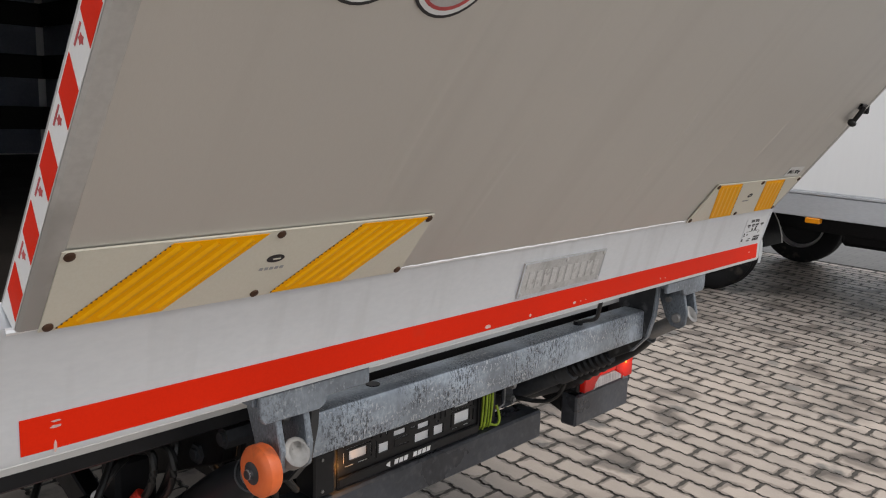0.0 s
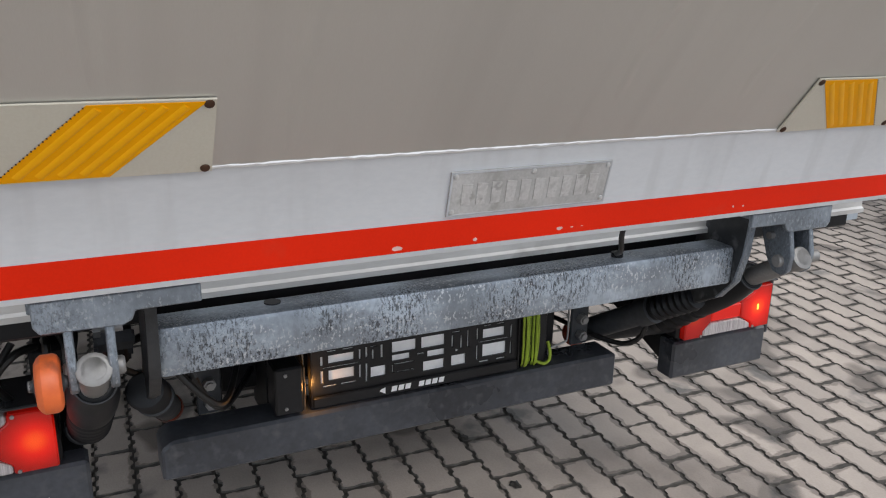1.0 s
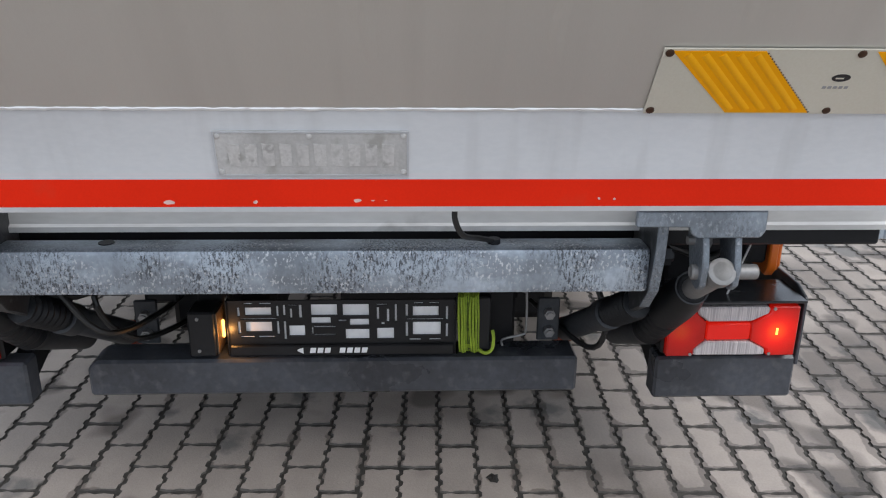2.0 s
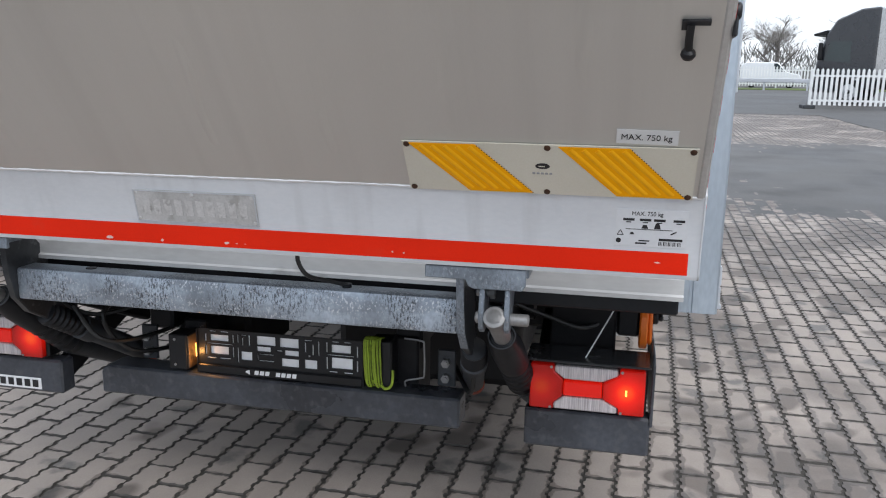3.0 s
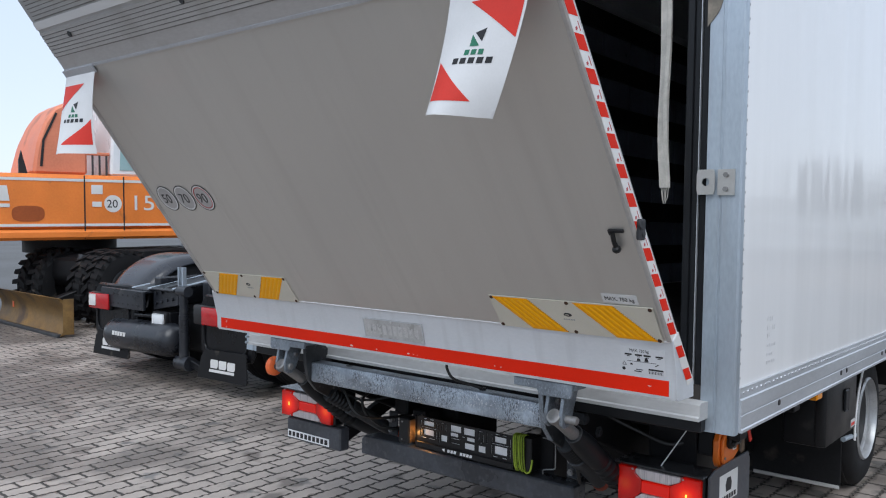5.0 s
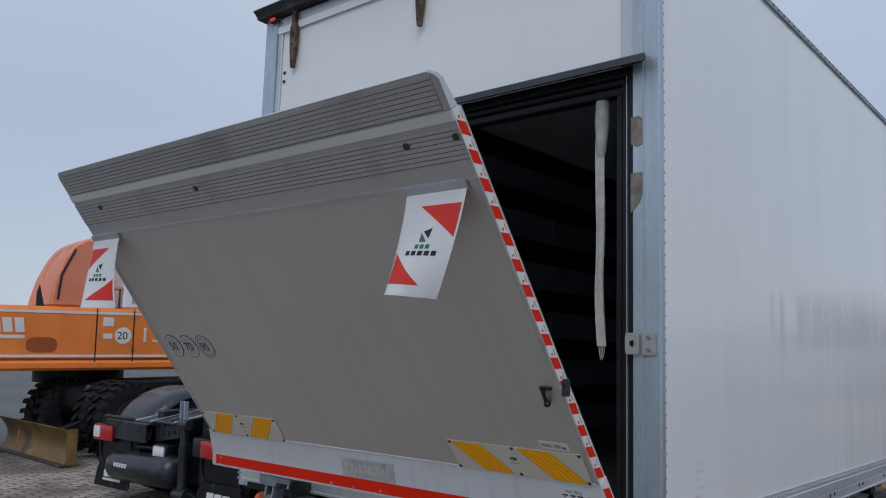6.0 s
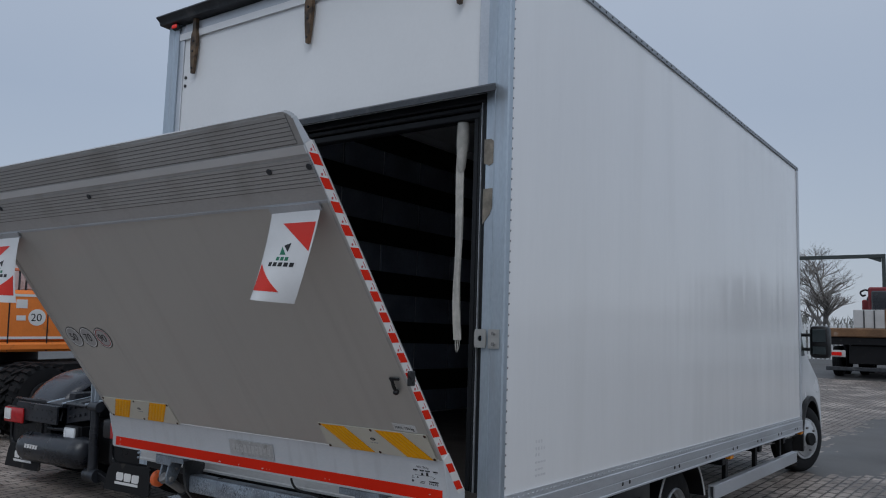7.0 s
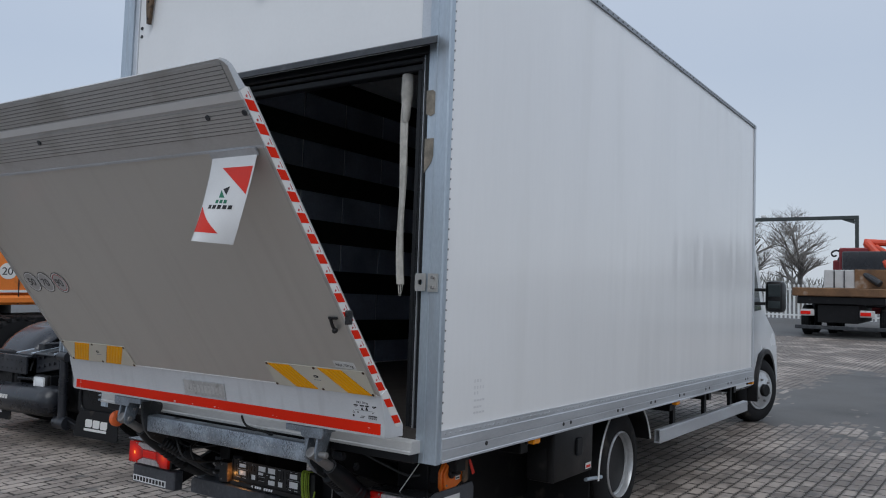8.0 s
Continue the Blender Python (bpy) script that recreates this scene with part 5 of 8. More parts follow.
for s in (1, -1):
    Y = lambda d: MID + s * d
    left = s < 0
    lugs, head, e0 = ((0.646, 0.699), 0.672, 0.580) if left else ((0.646, 0.701), 0.675, 0.580)
    # curved end plate of the beam, dark with a zinc edge
    bm = bm_new()
    a = [(0.218, 0.880), (0.212, 0.899), (0.12, 0.899), (0.06, 0.84), (0.05, 0.72), (0.00, 0.665), (0.02, 0.640), (0.08, 0.655), (0.15, 0.695), (0.195, 0.745), (0.212, 0.81)]
    prism(bm, a, "y", Y(e0), Y(e0 + 0.016), 0.003)
    endp = part("end_plate", bm, M["galv_dark"], frame_, "curved dark end plate")
    bm = bm_new()
    edge = [(0.2185, 0.896), (0.2185, 0.88), (0.2125, 0.81), (0.1955, 0.745), (0.1505, 0.6945)]
    prism(bm, edge + [(x - 0.006, z) for x, z in reversed(edge)], "y", Y(e0 - 0.001), Y(e0 + 0.017), 0.001)
    part("zinc_edge", bm, M["galv_dark"] if left else M["galv_plain"], endp, "dark edge" if left else "bright galvanised edge")
    bm = bm_new()
    prism(bm, [(0.09, 0.90), (0.05, 0.84), (0.02, 0.70), (-0.45, 0.50), (-0.50, 0.60), (-0.02, 0.83), (0.04, 0.92)], "y", Y(0.615), Y(0.655), 0.006)
    arm_ = part("lift_arm", bm, M["black"], frame_, "black steel lifting arm")
    for x, z in ((0.045, 0.76), (-0.05, 0.70)):
        bm = bm_new()
        rod(bm, (x, Y(0.608), z), (x, Y(0.662), z), 0.020, 6)
        rod(bm, (x, Y(0.604), z), (x, Y(0.668), z), 0.012, 12)
        part("bolt", bm, M["dark_metal"], arm_)
    # angle plate under the platform
    bm = bm_new()
    prism(bm, [(Y(0.522), 0.9195), (Y(0.740), 0.9195), (Y(0.740), 0.884), (Y(0.732), 0.873), (Y(0.628), 0.872), (Y(0.616), 0.878), (Y(0.611), 0.891), (Y(0.522), 0.892)], "x", 0.266, 0.277, 0.002)
    y0, y1 = Y(0.545), Y(0.745)
    box(bm, 0.196, 0.2655, min(y0, y1), max(y0, y1), 0.899, 0.9185, 0.002)
    ang = part("angle_plate", bm, M["galv_plain"], frame_, "galvanised angle plate")
    for d in lugs:
        bm = bm_new()
        prism(bm, [(0.175, 0.8985), (0.2655, 0.8985), (0.2655, 0.872), (0.278, 0.82), (0.274, 0.785), (0.258, 0.772), (0.235, 0.776), (0.215, 0.80)], "y", Y(d) - 0.006, Y(d) + 0.006, 0.002)
        lg = part("lug", bm, M["galv_plain"], ang, "galvanised lug")
    bm = bm_new()
    d = lugs[0]
    rod(bm, (0.225, Y(d - 0.018), 0.852), (0.225, Y(d + 0.018), 0.852), 0.008, 8)
    rod(bm, (0.225, Y(d + 0.012), 0.852), (0.225, Y(d + 0.022), 0.852), 0.013, 6)
    part("lug_bolt", bm, M["steel"], ang)
    bm = bm_new()
    rod(bm, (0.250, Y(lugs[0] - 0.016), 0.803), (0.250, Y(lugs[1] + (0.012 if left else 0.046)), 0.803), 0.0135, 16, 0.003)
    part("pin", bm, M["steel"], frame_)
    bm = bm_new()
    p, q = Vector((0.279, Y(head), 0.815)), Vector((0.04, Y(head + 0.003), 0.660))
    rod(bm, p, q, 0.021, 18, 0.004)
    turned(bm, [(0.018, 0.0), (0.024, 0.003), (0.025, 0.022), (0.021, 0.035)], p, q, 18)
    part("piston_rod", bm, M["steel"], frame_, "round-headed steel piston rod")
    bm = bm_new()
    p, q = Vector((0.150, Y(head), 0.733)), Vector((-0.155, Y(head + 0.02), 0.505))
    L_ = (q - p).length
    prof = [(0.024, 0.0), (0.030, 0.004), (0.036, 0.04), (0.040, 0.07), (0.041, 0.12), (0.040, 0.17), (0.039, 0.19)]
    for i in range(5):
        h = 0.20 + (L_ - 0.21) * i / 5
        prof += [(0.036, h), (0.040, h + 0.008), (0.036, h + 0.016)]
    prof += [(0.033, L_)]
    turned(bm, prof, p, q, 24)
    part("rubber_boot", bm, M["seal"], frame_, "black rubber boot over the cylinder")
    bm = bm_new()
    hose(bm, [p + Vector((0.0, 0.031 * math.cos(t), 0.0)) + Vector((-0.55, 0, 0.83)) * 0.031 * math.sin(t) for t in [i * math.pi / 14 for i in range(29)]], 0.0018, 6, 1)
    part("boot_clip", bm, M["dark_metal"], frame_)
    bm = bm_new()
    rod(bm, (-0.14, Y(0.70), 0.515), (-0.42, Y(0.70), 0.38), 0.036, 18, 0.004)
    part("cylinder", bm, M["dark_metal"], frame_, "grey lift cylinder")
    # inner tilt cylinder with bellows and an orange end
    p, q = Vector((0.075, Y(0.598), 0.672)), Vector((-0.290, Y(0.535), 0.447))
    L_, dv = (q - p).length, (q - p).normalized()
    bm = bm_new()
    prof = [(0.018, 0.0), (0.030, 0.004)]
    for i in range(6):
        prof += [(0.029, 0.012 + i * 0.02), (0.034, 0.019 + i * 0.02), (0.029, 0.027 + i * 0.02)]
    prof += [(0.030, 0.145)]
    turned(bm, prof, p, p + dv * 0.15, 20)
    part("bellows", bm, M["seal"], frame_, "black rubber bellows")
    bm = bm_new()
    turned(bm, [(0.024, 0.0), (0.036, 0.004), (0.036, 0.05), (0.030, 0.055), (0.030, L_ - 0.14), (0.026, L_ - 0.135)], p + dv * 0.135, q, 20)
    part("tilt_cylinder", bm, M["dark_metal"], frame_, "grey tilt cylinder")
    bm = bm_new()
    turned(bm, [(0.020, 0.0), (0.032, 0.004), (0.033, 0.03), (0.024, 0.036)], q - dv * 0.005, q + dv, 16)
    part("orange_cap", bm, M["cap"], frame_, "dirty orange end cap")
# orange roller on the left lug
bm = bm_new()
c = Vector((0.262, -1.899, 0.796))
turned(bm, [(0.019, 0.0), (0.030, 0.0), (0.037, 0.004), (0.041, 0.009), (0.041, 0.025), (0.038, 0.030), (0.032, 0.033), (0.019, 0.033)], c, c + Vector((0, 0.04, 0)), 32)
ro = part("roller", bm, M["roller"], frame_, "orange plastic guide roller")
bm = bm_new()
turned(bm, [(0.004, -0.010), (0.007, -0.010), (0.009, -0.003), (0.018, -0.001), (0.018, 0.031), (0.010, 0.036), (0.008, 0.044)], c, c + Vector((0, 0.04, 0)), 16)
part("roller_hub", bm, M["dark_metal"], ro, "dark hub")
bm = bm_new()
rod(bm, (0.262, -1.908, 0.796), (0.262, -1.85, 0.796), 0.008, 10)
part("roller_axle", bm, M["steel"], ro)
# loose hoses with a white clip and a red plug beside the left lamp
for pts in ([(-0.12, -1.915, 0.70), (-0.09, -1.95, 0.70), (-0.09, -1.985, 0.655), (-0.12, -1.965, 0.60)], [(-0.12, -1.90, 0.71), (-0.06, -1.895, 0.72), (-0.06, -1.90, 0.66), (-0.12, -1.91, 0.59)],
            [(-0.14, -1.88, 0.72), (-0.05, -1.865, 0.72), (-0.05, -1.868, 0.65), (-0.13, -1.875, 0.58)], [(-0.15, -1.85, 0.74), (-0.06, -1.85, 0.735), (-0.06, -1.86, 0.68), (-0.12, -1.855, 0.60)]):
    bm = bm_new()
    hose(bm, pts, 0.0075, 8)
    part("hydraulic_hose", bm, M["cable"], frame_)
bm = bm_new()
hose(bm, [(-0.089, -1.982, 0.668), (-0.090, -1.990, 0.664), (-0.090, -1.992, 0.652), (-0.094, -1.985, 0.644)], 0.0045, 8)
part("hose_clip", bm, M["white_print"], frame_, "white hose clip")
bm = bm_new()
rod(bm, (-0.085, -1.905, 0.640), (-0.10, -1.915, 0.618), 0.012, 12, 0.002)
part("hose_plug", bm, M["flag_red"], frame_, "red hose plug")
bm = bm_new()
box(bm, -0.20, -0.13, -1.93, -1.85, 0.56, 0.69, 0.008)
part("valve_block", bm, M["black"], frame_)
# cross tube and pump box behind
bm = bm_new()
rod(bm, (-0.44, -1.84, 0.665), (-0.44, -0.46, 0.665), 0.055, 20)
part("cross_tube", bm, M["black"], frame_)
bm = bm_new()
box(bm, -0.62, -0.30, -1.58, -1.33, 0.44, 0.70, 0.015)
part("pump_box", bm, M["black"], frame_, "black hydraulic pump box")
for pts in ([(-0.2, -1.62, 0.70), (-0.05, -1.66, 0.64), (-0.1, -1.60, 0.52), (-0.3, -1.5, 0.5)], [(0.02, -1.70, 0.68), (0.0, -1.62, 0.58), (-0.2, -1.55, 0.56), (-0.4, -1.5, 0.6)],
            [(-0.15, -0.62, 0.70), (-0.06, -0.58, 0.58), (-0.12, -0.60, 0.48), (-0.35, -0.7, 0.5)], [(0.05, -1.745, 0.76), (-0.02, -1.80, 0.70), (-0.1, -1.72, 0.62), (-0.3, -1.6, 0.64)],
            [(-0.10, -0.52, 0.76), (-0.16, -0.40, 0.70), (-0.22, -0.30, 0.66), (-0.3, -0.2, 0.7)], [(-0.1, -1.95, 0.72), (-0.06, -2.02, 0.64), (-0.14, -2.08, 0.62), (-0.25, -2.0, 0.70)]):
    bm = bm_new()
    hose(bm, pts, 0.0068, 8)
    part("hydraulic_hose", bm, M["cable"], frame_)
bm = bm_new()
hose(bm, [(-0.17, -0.225, 0.735), (-0.12, -0.295, 0.605)], 0.0022, 6, 2)
part("pale_rod", bm, M["sticker"], frame_)

# ---------- rear bumper, lamps, plate holder ----------
bump = thing("underrun_bumper", LIFT, "scuffed black steel underrun bumper", "bumper")
bm = bm_new()
prism(bm, [(-1.722, 0.375), (-0.624, 0.375), (-0.624, 0.462), (-1.70, 0.462), (-1.722, 0.445)], "x", -0.20, -0.107, 0.006)
part("bumper_beam", bm, M["bumper"], bump)
for y in (-1.45, -0.80):
    bm = bm_new()
    box(bm, -0.34, -0.19, y - 0.04, y + 0.04, 0.40, 0.60, 0.006)
    part("bumper_bracket", bm, M["black"], bump)
for y in (-1.610, -0.68):
    bm = bm_new()
    box(bm, -0.205, -0.195, y - 0.026, y + 0.026, 0.462, 0.570, 0.003)
    br = part("bolt_plate", bm, M["dark_metal"], bump)
    for z in (0.49, 0.535):
        bm = bm_new()
        rod(bm, (-0.196, y, z), (-0.176, y, z), 0.013, 6)
        rod(bm, (-0.178, y, z), (-0.170, y, z), 0.008, 10)
        part("bolt", bm, M["steel"], br)

ph = thing("plate_holder", LIFT, "empty black plastic number plate holder with pale slots", "plate holder")
HX, HY0, HY1, HZ0, HZ1 = -0.132, -1.408, -0.905, 0.464, 0.596
bm = bm_new()
box(bm, HX - 0.007, HX - 0.0025, HY0 + 0.004, HY1 - 0.004, HZ0 + 0.01, HZ1 - 0.004)
part("back_plate", bm, M["pale_plate"], ph, "pale plate seen through the slots")
uv = [(0.075, 0.19, 0.15, 0.33), (0.075, 0.19, 0.47, 0.70), (0.05, 0.215, 0.395, 0.425), (0.05, 0.11, 0.79, 0.83), (0.13, 0.20, 0.79, 0.83), (0.07, 0.11, 0.05, 0.085), (0.14, 0.19, 0.05, 0.085),
      (0.040, 0.052, 0.15, 0.36), (0.040, 0.052, 0.46, 0.74), (0.212, 0.222, 0.12, 0.36), (0.212, 0.222, 0.46, 0.76), (0.242, 0.252, 0.10, 0.34), (0.242, 0.252, 0.46, 0.88), (0.312, 0.324, 0.10, 0.40),
      (0.265, 0.30, 0.10, 0.125), (0.272, 0.282, 0.18, 0.40), (0.265, 0.335, 0.56, 0.80), (0.365, 0.48, 0.09, 0.34), (0.365, 0.45, 0.38, 0.52), (0.375, 0.47, 0.58, 0.61), (0.375, 0.47, 0.76, 0.79),
      (0.365, 0.372, 0.60, 0.77), (0.505, 0.62, 0.09, 0.35), (0.535, 0.62, 0.42, 0.57), (0.485, 0.52, 0.44, 0.475), (0.515, 0.62, 0.65, 0.88), (0.655, 0.73, 0.63, 0.88), (0.655, 0.70, 0.09, 0.12),
      (0.655, 0.665, 0.16, 0.44), (0.70, 0.71, 0.20, 0.50), (0.735, 0.744, 0.10, 0.50), (0.675, 0.69, 0.50, 0.56), (0.815, 0.93, 0.15, 0.37), (0.815, 0.94, 0.50, 0.80), (0.79, 0.95, 0.425, 0.455),
      (0.783, 0.793, 0.10, 0.38), (0.783, 0.793, 0.50, 0.84), (0.962, 0.972, 0.15, 0.46), (0.962, 0.972, 0.54, 0.85), (0.80, 0.85, 0.88, 0.92), (0.89, 0.94, 0.88, 0.92), (0.82, 0.86, 0.06, 0.09), (0.89, 0.93, 0.06, 0.09)]
slots = [(a * (HY1 - HY0), b * (HY1 - HY0), HZ1 - HZ0 - d * 0.108, HZ1 - HZ0 - c * 0.108) for a, b, c, d in uv]
xs = sorted({0.0, HY1 - HY0} | {round(v, 4) for s_ in slots for v in s_[:2]})
zs = sorted({0.0, HZ1 - HZ0} | {round(v, 4) for s_ in slots for v in s_[2:]})
bm = bm_new()
for xa, xb in zip(xs, xs[1:]):
    run = None
    for za, zb in zip(zs, zs[1:]):
        cx, cz = (xa + xb) / 2, (za + zb) / 2
        solid = not any(s_[0] < cx < s_[1] and s_[2] < cz < s_[3] for s_ in slots)
        if solid and run is None:
            run = za
        if (not solid or zb == zs[-1]) and run is not None:
            box(bm, HX - 0.002, HX + 0.003, HY0 + xa, HY0 + xb, HZ0 + run, HZ0 + (zb if solid else za))
            run = None
part("slotted_frame", bm, M["plastic"], ph)
bm = bm_new()
box(bm, HX + 0.0045, HX + 0.012, HY0, HY1, HZ0, HZ0 + 0.026, 0.003)
lip_ = part("lower_lip", bm, M["plastic"], ph)
bm = bm_new()
for k in range(8):
    if k != 3:
        a = 0.178 + k * 0.0165
        plate_on(bm, (HX + 0.0122, HY0 + a, HZ0 + 0.008), (0, 1, 0), (0, 0.2, 1), (1, 0, 0), rect(0, 0.0125, 0, 0.0125), 0.0006)
plate_on(bm, (HX + 0.0122, HY0 + 0.150, HZ0 + 0.006), (0, 1, 0), (0, 0, 1), (1, 0, 0), [(0, 0.008), (0.014, 0.0), (0.014, 0.015), (0.004, 0.012)], 0.0006)
part("logo_bar", bm, M["white_print"], lip_)
for r_ in ((HY0 - 0.004, HY0, HZ0, HZ1), (HY1, HY1 + 0.004, HZ0, HZ1)):
    bm = bm_new()
    box(bm, HX - 0.012, HX + 0.010, r_[0], r_[1], r_[2], r_[3], 0.0015)
    part("holder_edge", bm, M["plastic"], ph)

lampn = thing("plate_lamp", LIFT, "small black plate lamp glowing warm beside the plate holder", "lamp")
bm = bm_new()
box(bm, -0.175, -0.105, -1.492, -1.432, 0.472, 0.578, 0.004)
lh = part("housing", bm, M["plastic"], lampn)
bm = bm_new()
box(bm, -0.172, -0.108, -1.4315, -1.4275, 0.476, 0.574, 0.001)
part("reflector", bm, M["bronze"], lampn, "brown metal lamp face")
bm = bm_new()
box(bm, -0.151, -0.142, -1.427, -1.421, 0.500, 0.545, 0.003)
part("lamp_glass", bm, M["warm"], lampn, "lit warm lamp glass")
glow = bpy.data.lights.new("plate_lamp_bulb", "POINT")
glow.energy, glow.color, glow.shadow_soft_size = 0.085, (1.0, 0.45, 0.12), 0.006
glow_ob = new("plate_lamp_bulb", glow)
glow_ob.matrix_world = LIFT @ pose(-0.110, -1.408, 0.520)
bm = bm_new()
box(bm, -0.176, -0.158, -1.419, -1.4165, 0.472, 0.590, 0.001)
part("cover_edge", bm, M["stainless"], lampn)
for z in (0.487, 0.563):
    bm = bm_new()
    rod(bm, (-0.106, -1.47, z), (-0.102, -1.47, z), 0.004, 8)
    part("screw", bm, M["steel"], lh)

cloth_ = thing("marker_cloth", LIFT, "yellow-green cloth folded over a black block beside the plate holder", "cloth")
bm = bm_new()
box(bm, -0.20, -0.128, -0.888, -0.822, 0.470, 0.602, 0.004)
part("block", bm, M["plastic"], cloth_)
bm = bm_new()
for i in range(9):
    y = -0.896 + i * 0.0053
    x = -0.118 + 0.006 * math.sin(i * 1.3)
    hose(bm, [(-0.15, y + 0.004, 0.606), (x, y, 0.606), (x + 0.004, y + 0.002 * math.sin(i), 0.55), (x - 0.002, y + 0.003, 0.49), (x - 0.012, y + 0.006, 0.468)], 0.0028, 6, 4)
part("fold", bm, M["hivis"], cloth_)
# cords between the folds; their shade is painted as darker cloth
bm = bm_new()
for i in range(8):
    y = -0.8935 + i * 0.0053
    hose(bm, [(-0.15, y + 0.004, 0.604), (-0.1225, y, 0.603), (-0.119, y, 0.55), (-0.124, y + 0.003, 0.49)], 0.0035, 5, 3)
part("inner_fold", bm, M["hivis_shade"], cloth_, "inner folds coloured as shade")
bm = bm_new()
hose(bm, [(-0.126, -0.850, 0.474), (-0.115, -0.835, 0.470), (-0.116, -0.820, 0.478), (-0.122, -0.816, 0.50), (-0.130, -0.818, 0.52)], 0.004, 6)
part("trailing_thread", bm, M["hivis"], cloth_)
wl = thing("wire_loop", LIFT, "bent grey wire loop standing on the bumper", "wire loop")
bm = bm_new()
hose(bm, [(-0.165, -0.790, 0.4635), (-0.165, -0.790, 0.48), (-0.165, -0.745, 0.492), (-0.165, -0.737, 0.505), (-0.165, -0.738, 0.585), (-0.165, -0.745, 0.600), (-0.165, -0.795, 0.604)], 0.0028, 6, 4)
part("bent_wire", bm, M["steel"], wl)


def tail_lamp(y0, y1, outer):
    """A tail lamp with its steel carrier; outer is +1 where its outer end lies at y1."""
    f = lambda a: (y0 + a * (y1 - y0)) if outer > 0 else (y1 - a * (y1 - y0))
    L = thing("tail_lamp", LIFT, "lit red tail lamp with clear strips in a black carrier", "tail lamp", "tail lamps")
    X, Z0, Z1 = -0.080, 0.474, 0.594
    glow_in = lamp_lens("inner_lens_glow", (X, f(0.10), 0.534), 0.07, 0.035, 0.13 if outer > 0 else 0.40)
    glow_out = lamp_lens("outer_lens_glow", (X, f(0.84), 0.534), 0.075, 0.07, 0.46)
    bm = bm_new()
    box(bm, X - 0.10, X - 0.022, y0 - 0.006, y1 + 0.006, Z0 - 0.006, Z1 + 0.006, 0.006)
    part("housing", bm, M["plastic"], L)
    bm = bm_new()
    box(bm, X - 0.13, X + 0.004, y0 - 0.012, y1 + 0.012, Z1 + 0.008, Z1 + 0.014, 0.002)
    part("top_cover", bm, M["cover"], L, "scuffed top cover")

    def pad(name, pts, mt, depth=0.022, lab=""):
        bm = bm_new()
        q = [(f(a), Z0 + b * (Z1 - Z0)) for a, b in pts]
        prism(bm, q, "x", X - depth, X, 0.003)
        return part(name, bm, mt, L, lab)
    pad("inner_lens", [(0.0, 0.0), (0.21, 0.0), (0.21, 0.14), (0.29, 0.32), (0.29, 0.68), (0.21, 0.86), (0.21, 1.0), (0.0, 1.0)], glow_in, lab="red inner lens")
    pad("middle_lens", [(0.295, 0.33), (0.635, 0.33), (0.635, 0.66), (0.295, 0.66)], M["lens_mid"], lab="red reflector with an added glow")
    outer_lens = pad("outer_lens", [(1.0, 0.0), (0.78, 0.0), (0.78, 0.14), (0.64, 0.32), (0.64, 0.68), (0.78, 0.86), (0.78, 1.0), (1.0, 1.0)], glow_out, lab="lit red outer lens")
    pad("clear_strip", [(0.30, 0.70), (0.63, 0.70), (0.765, 0.86), (0.765, 0.985), (0.215, 0.985), (0.215, 0.86)], M["clear"], 0.024, "ribbed clear strip")
    pad("clear_strip", [(0.215, 0.015), (0.765, 0.015), (0.765, 0.14), (0.63, 0.30), (0.30, 0.30), (0.215, 0.14)], M["clear"], 0.024, "ribbed clear strip")
    bm = bm_new()
    box(bm, X - 0.0005, X + 0.0012, f(0.84) - 0.0026, f(0.84) + 0.0026, (Z0 + Z1) / 2 - 0.008, (Z0 + Z1) / 2 + 0.008, 0.0005)
    part("glowing_spot", bm, M["bulb"], outer_lens)
    for a in (0.185, 0.80):
        for b in (0.045, 0.955):
            bm = bm_new()
            c = Vector((X - 0.001, f(a), Z0 + b * (Z1 - Z0)))
            rod(bm, c, c + Vector((0.003, 0, 0)), 0.0038, 8)
            part("screw", bm, M["steel"], L)
    return L


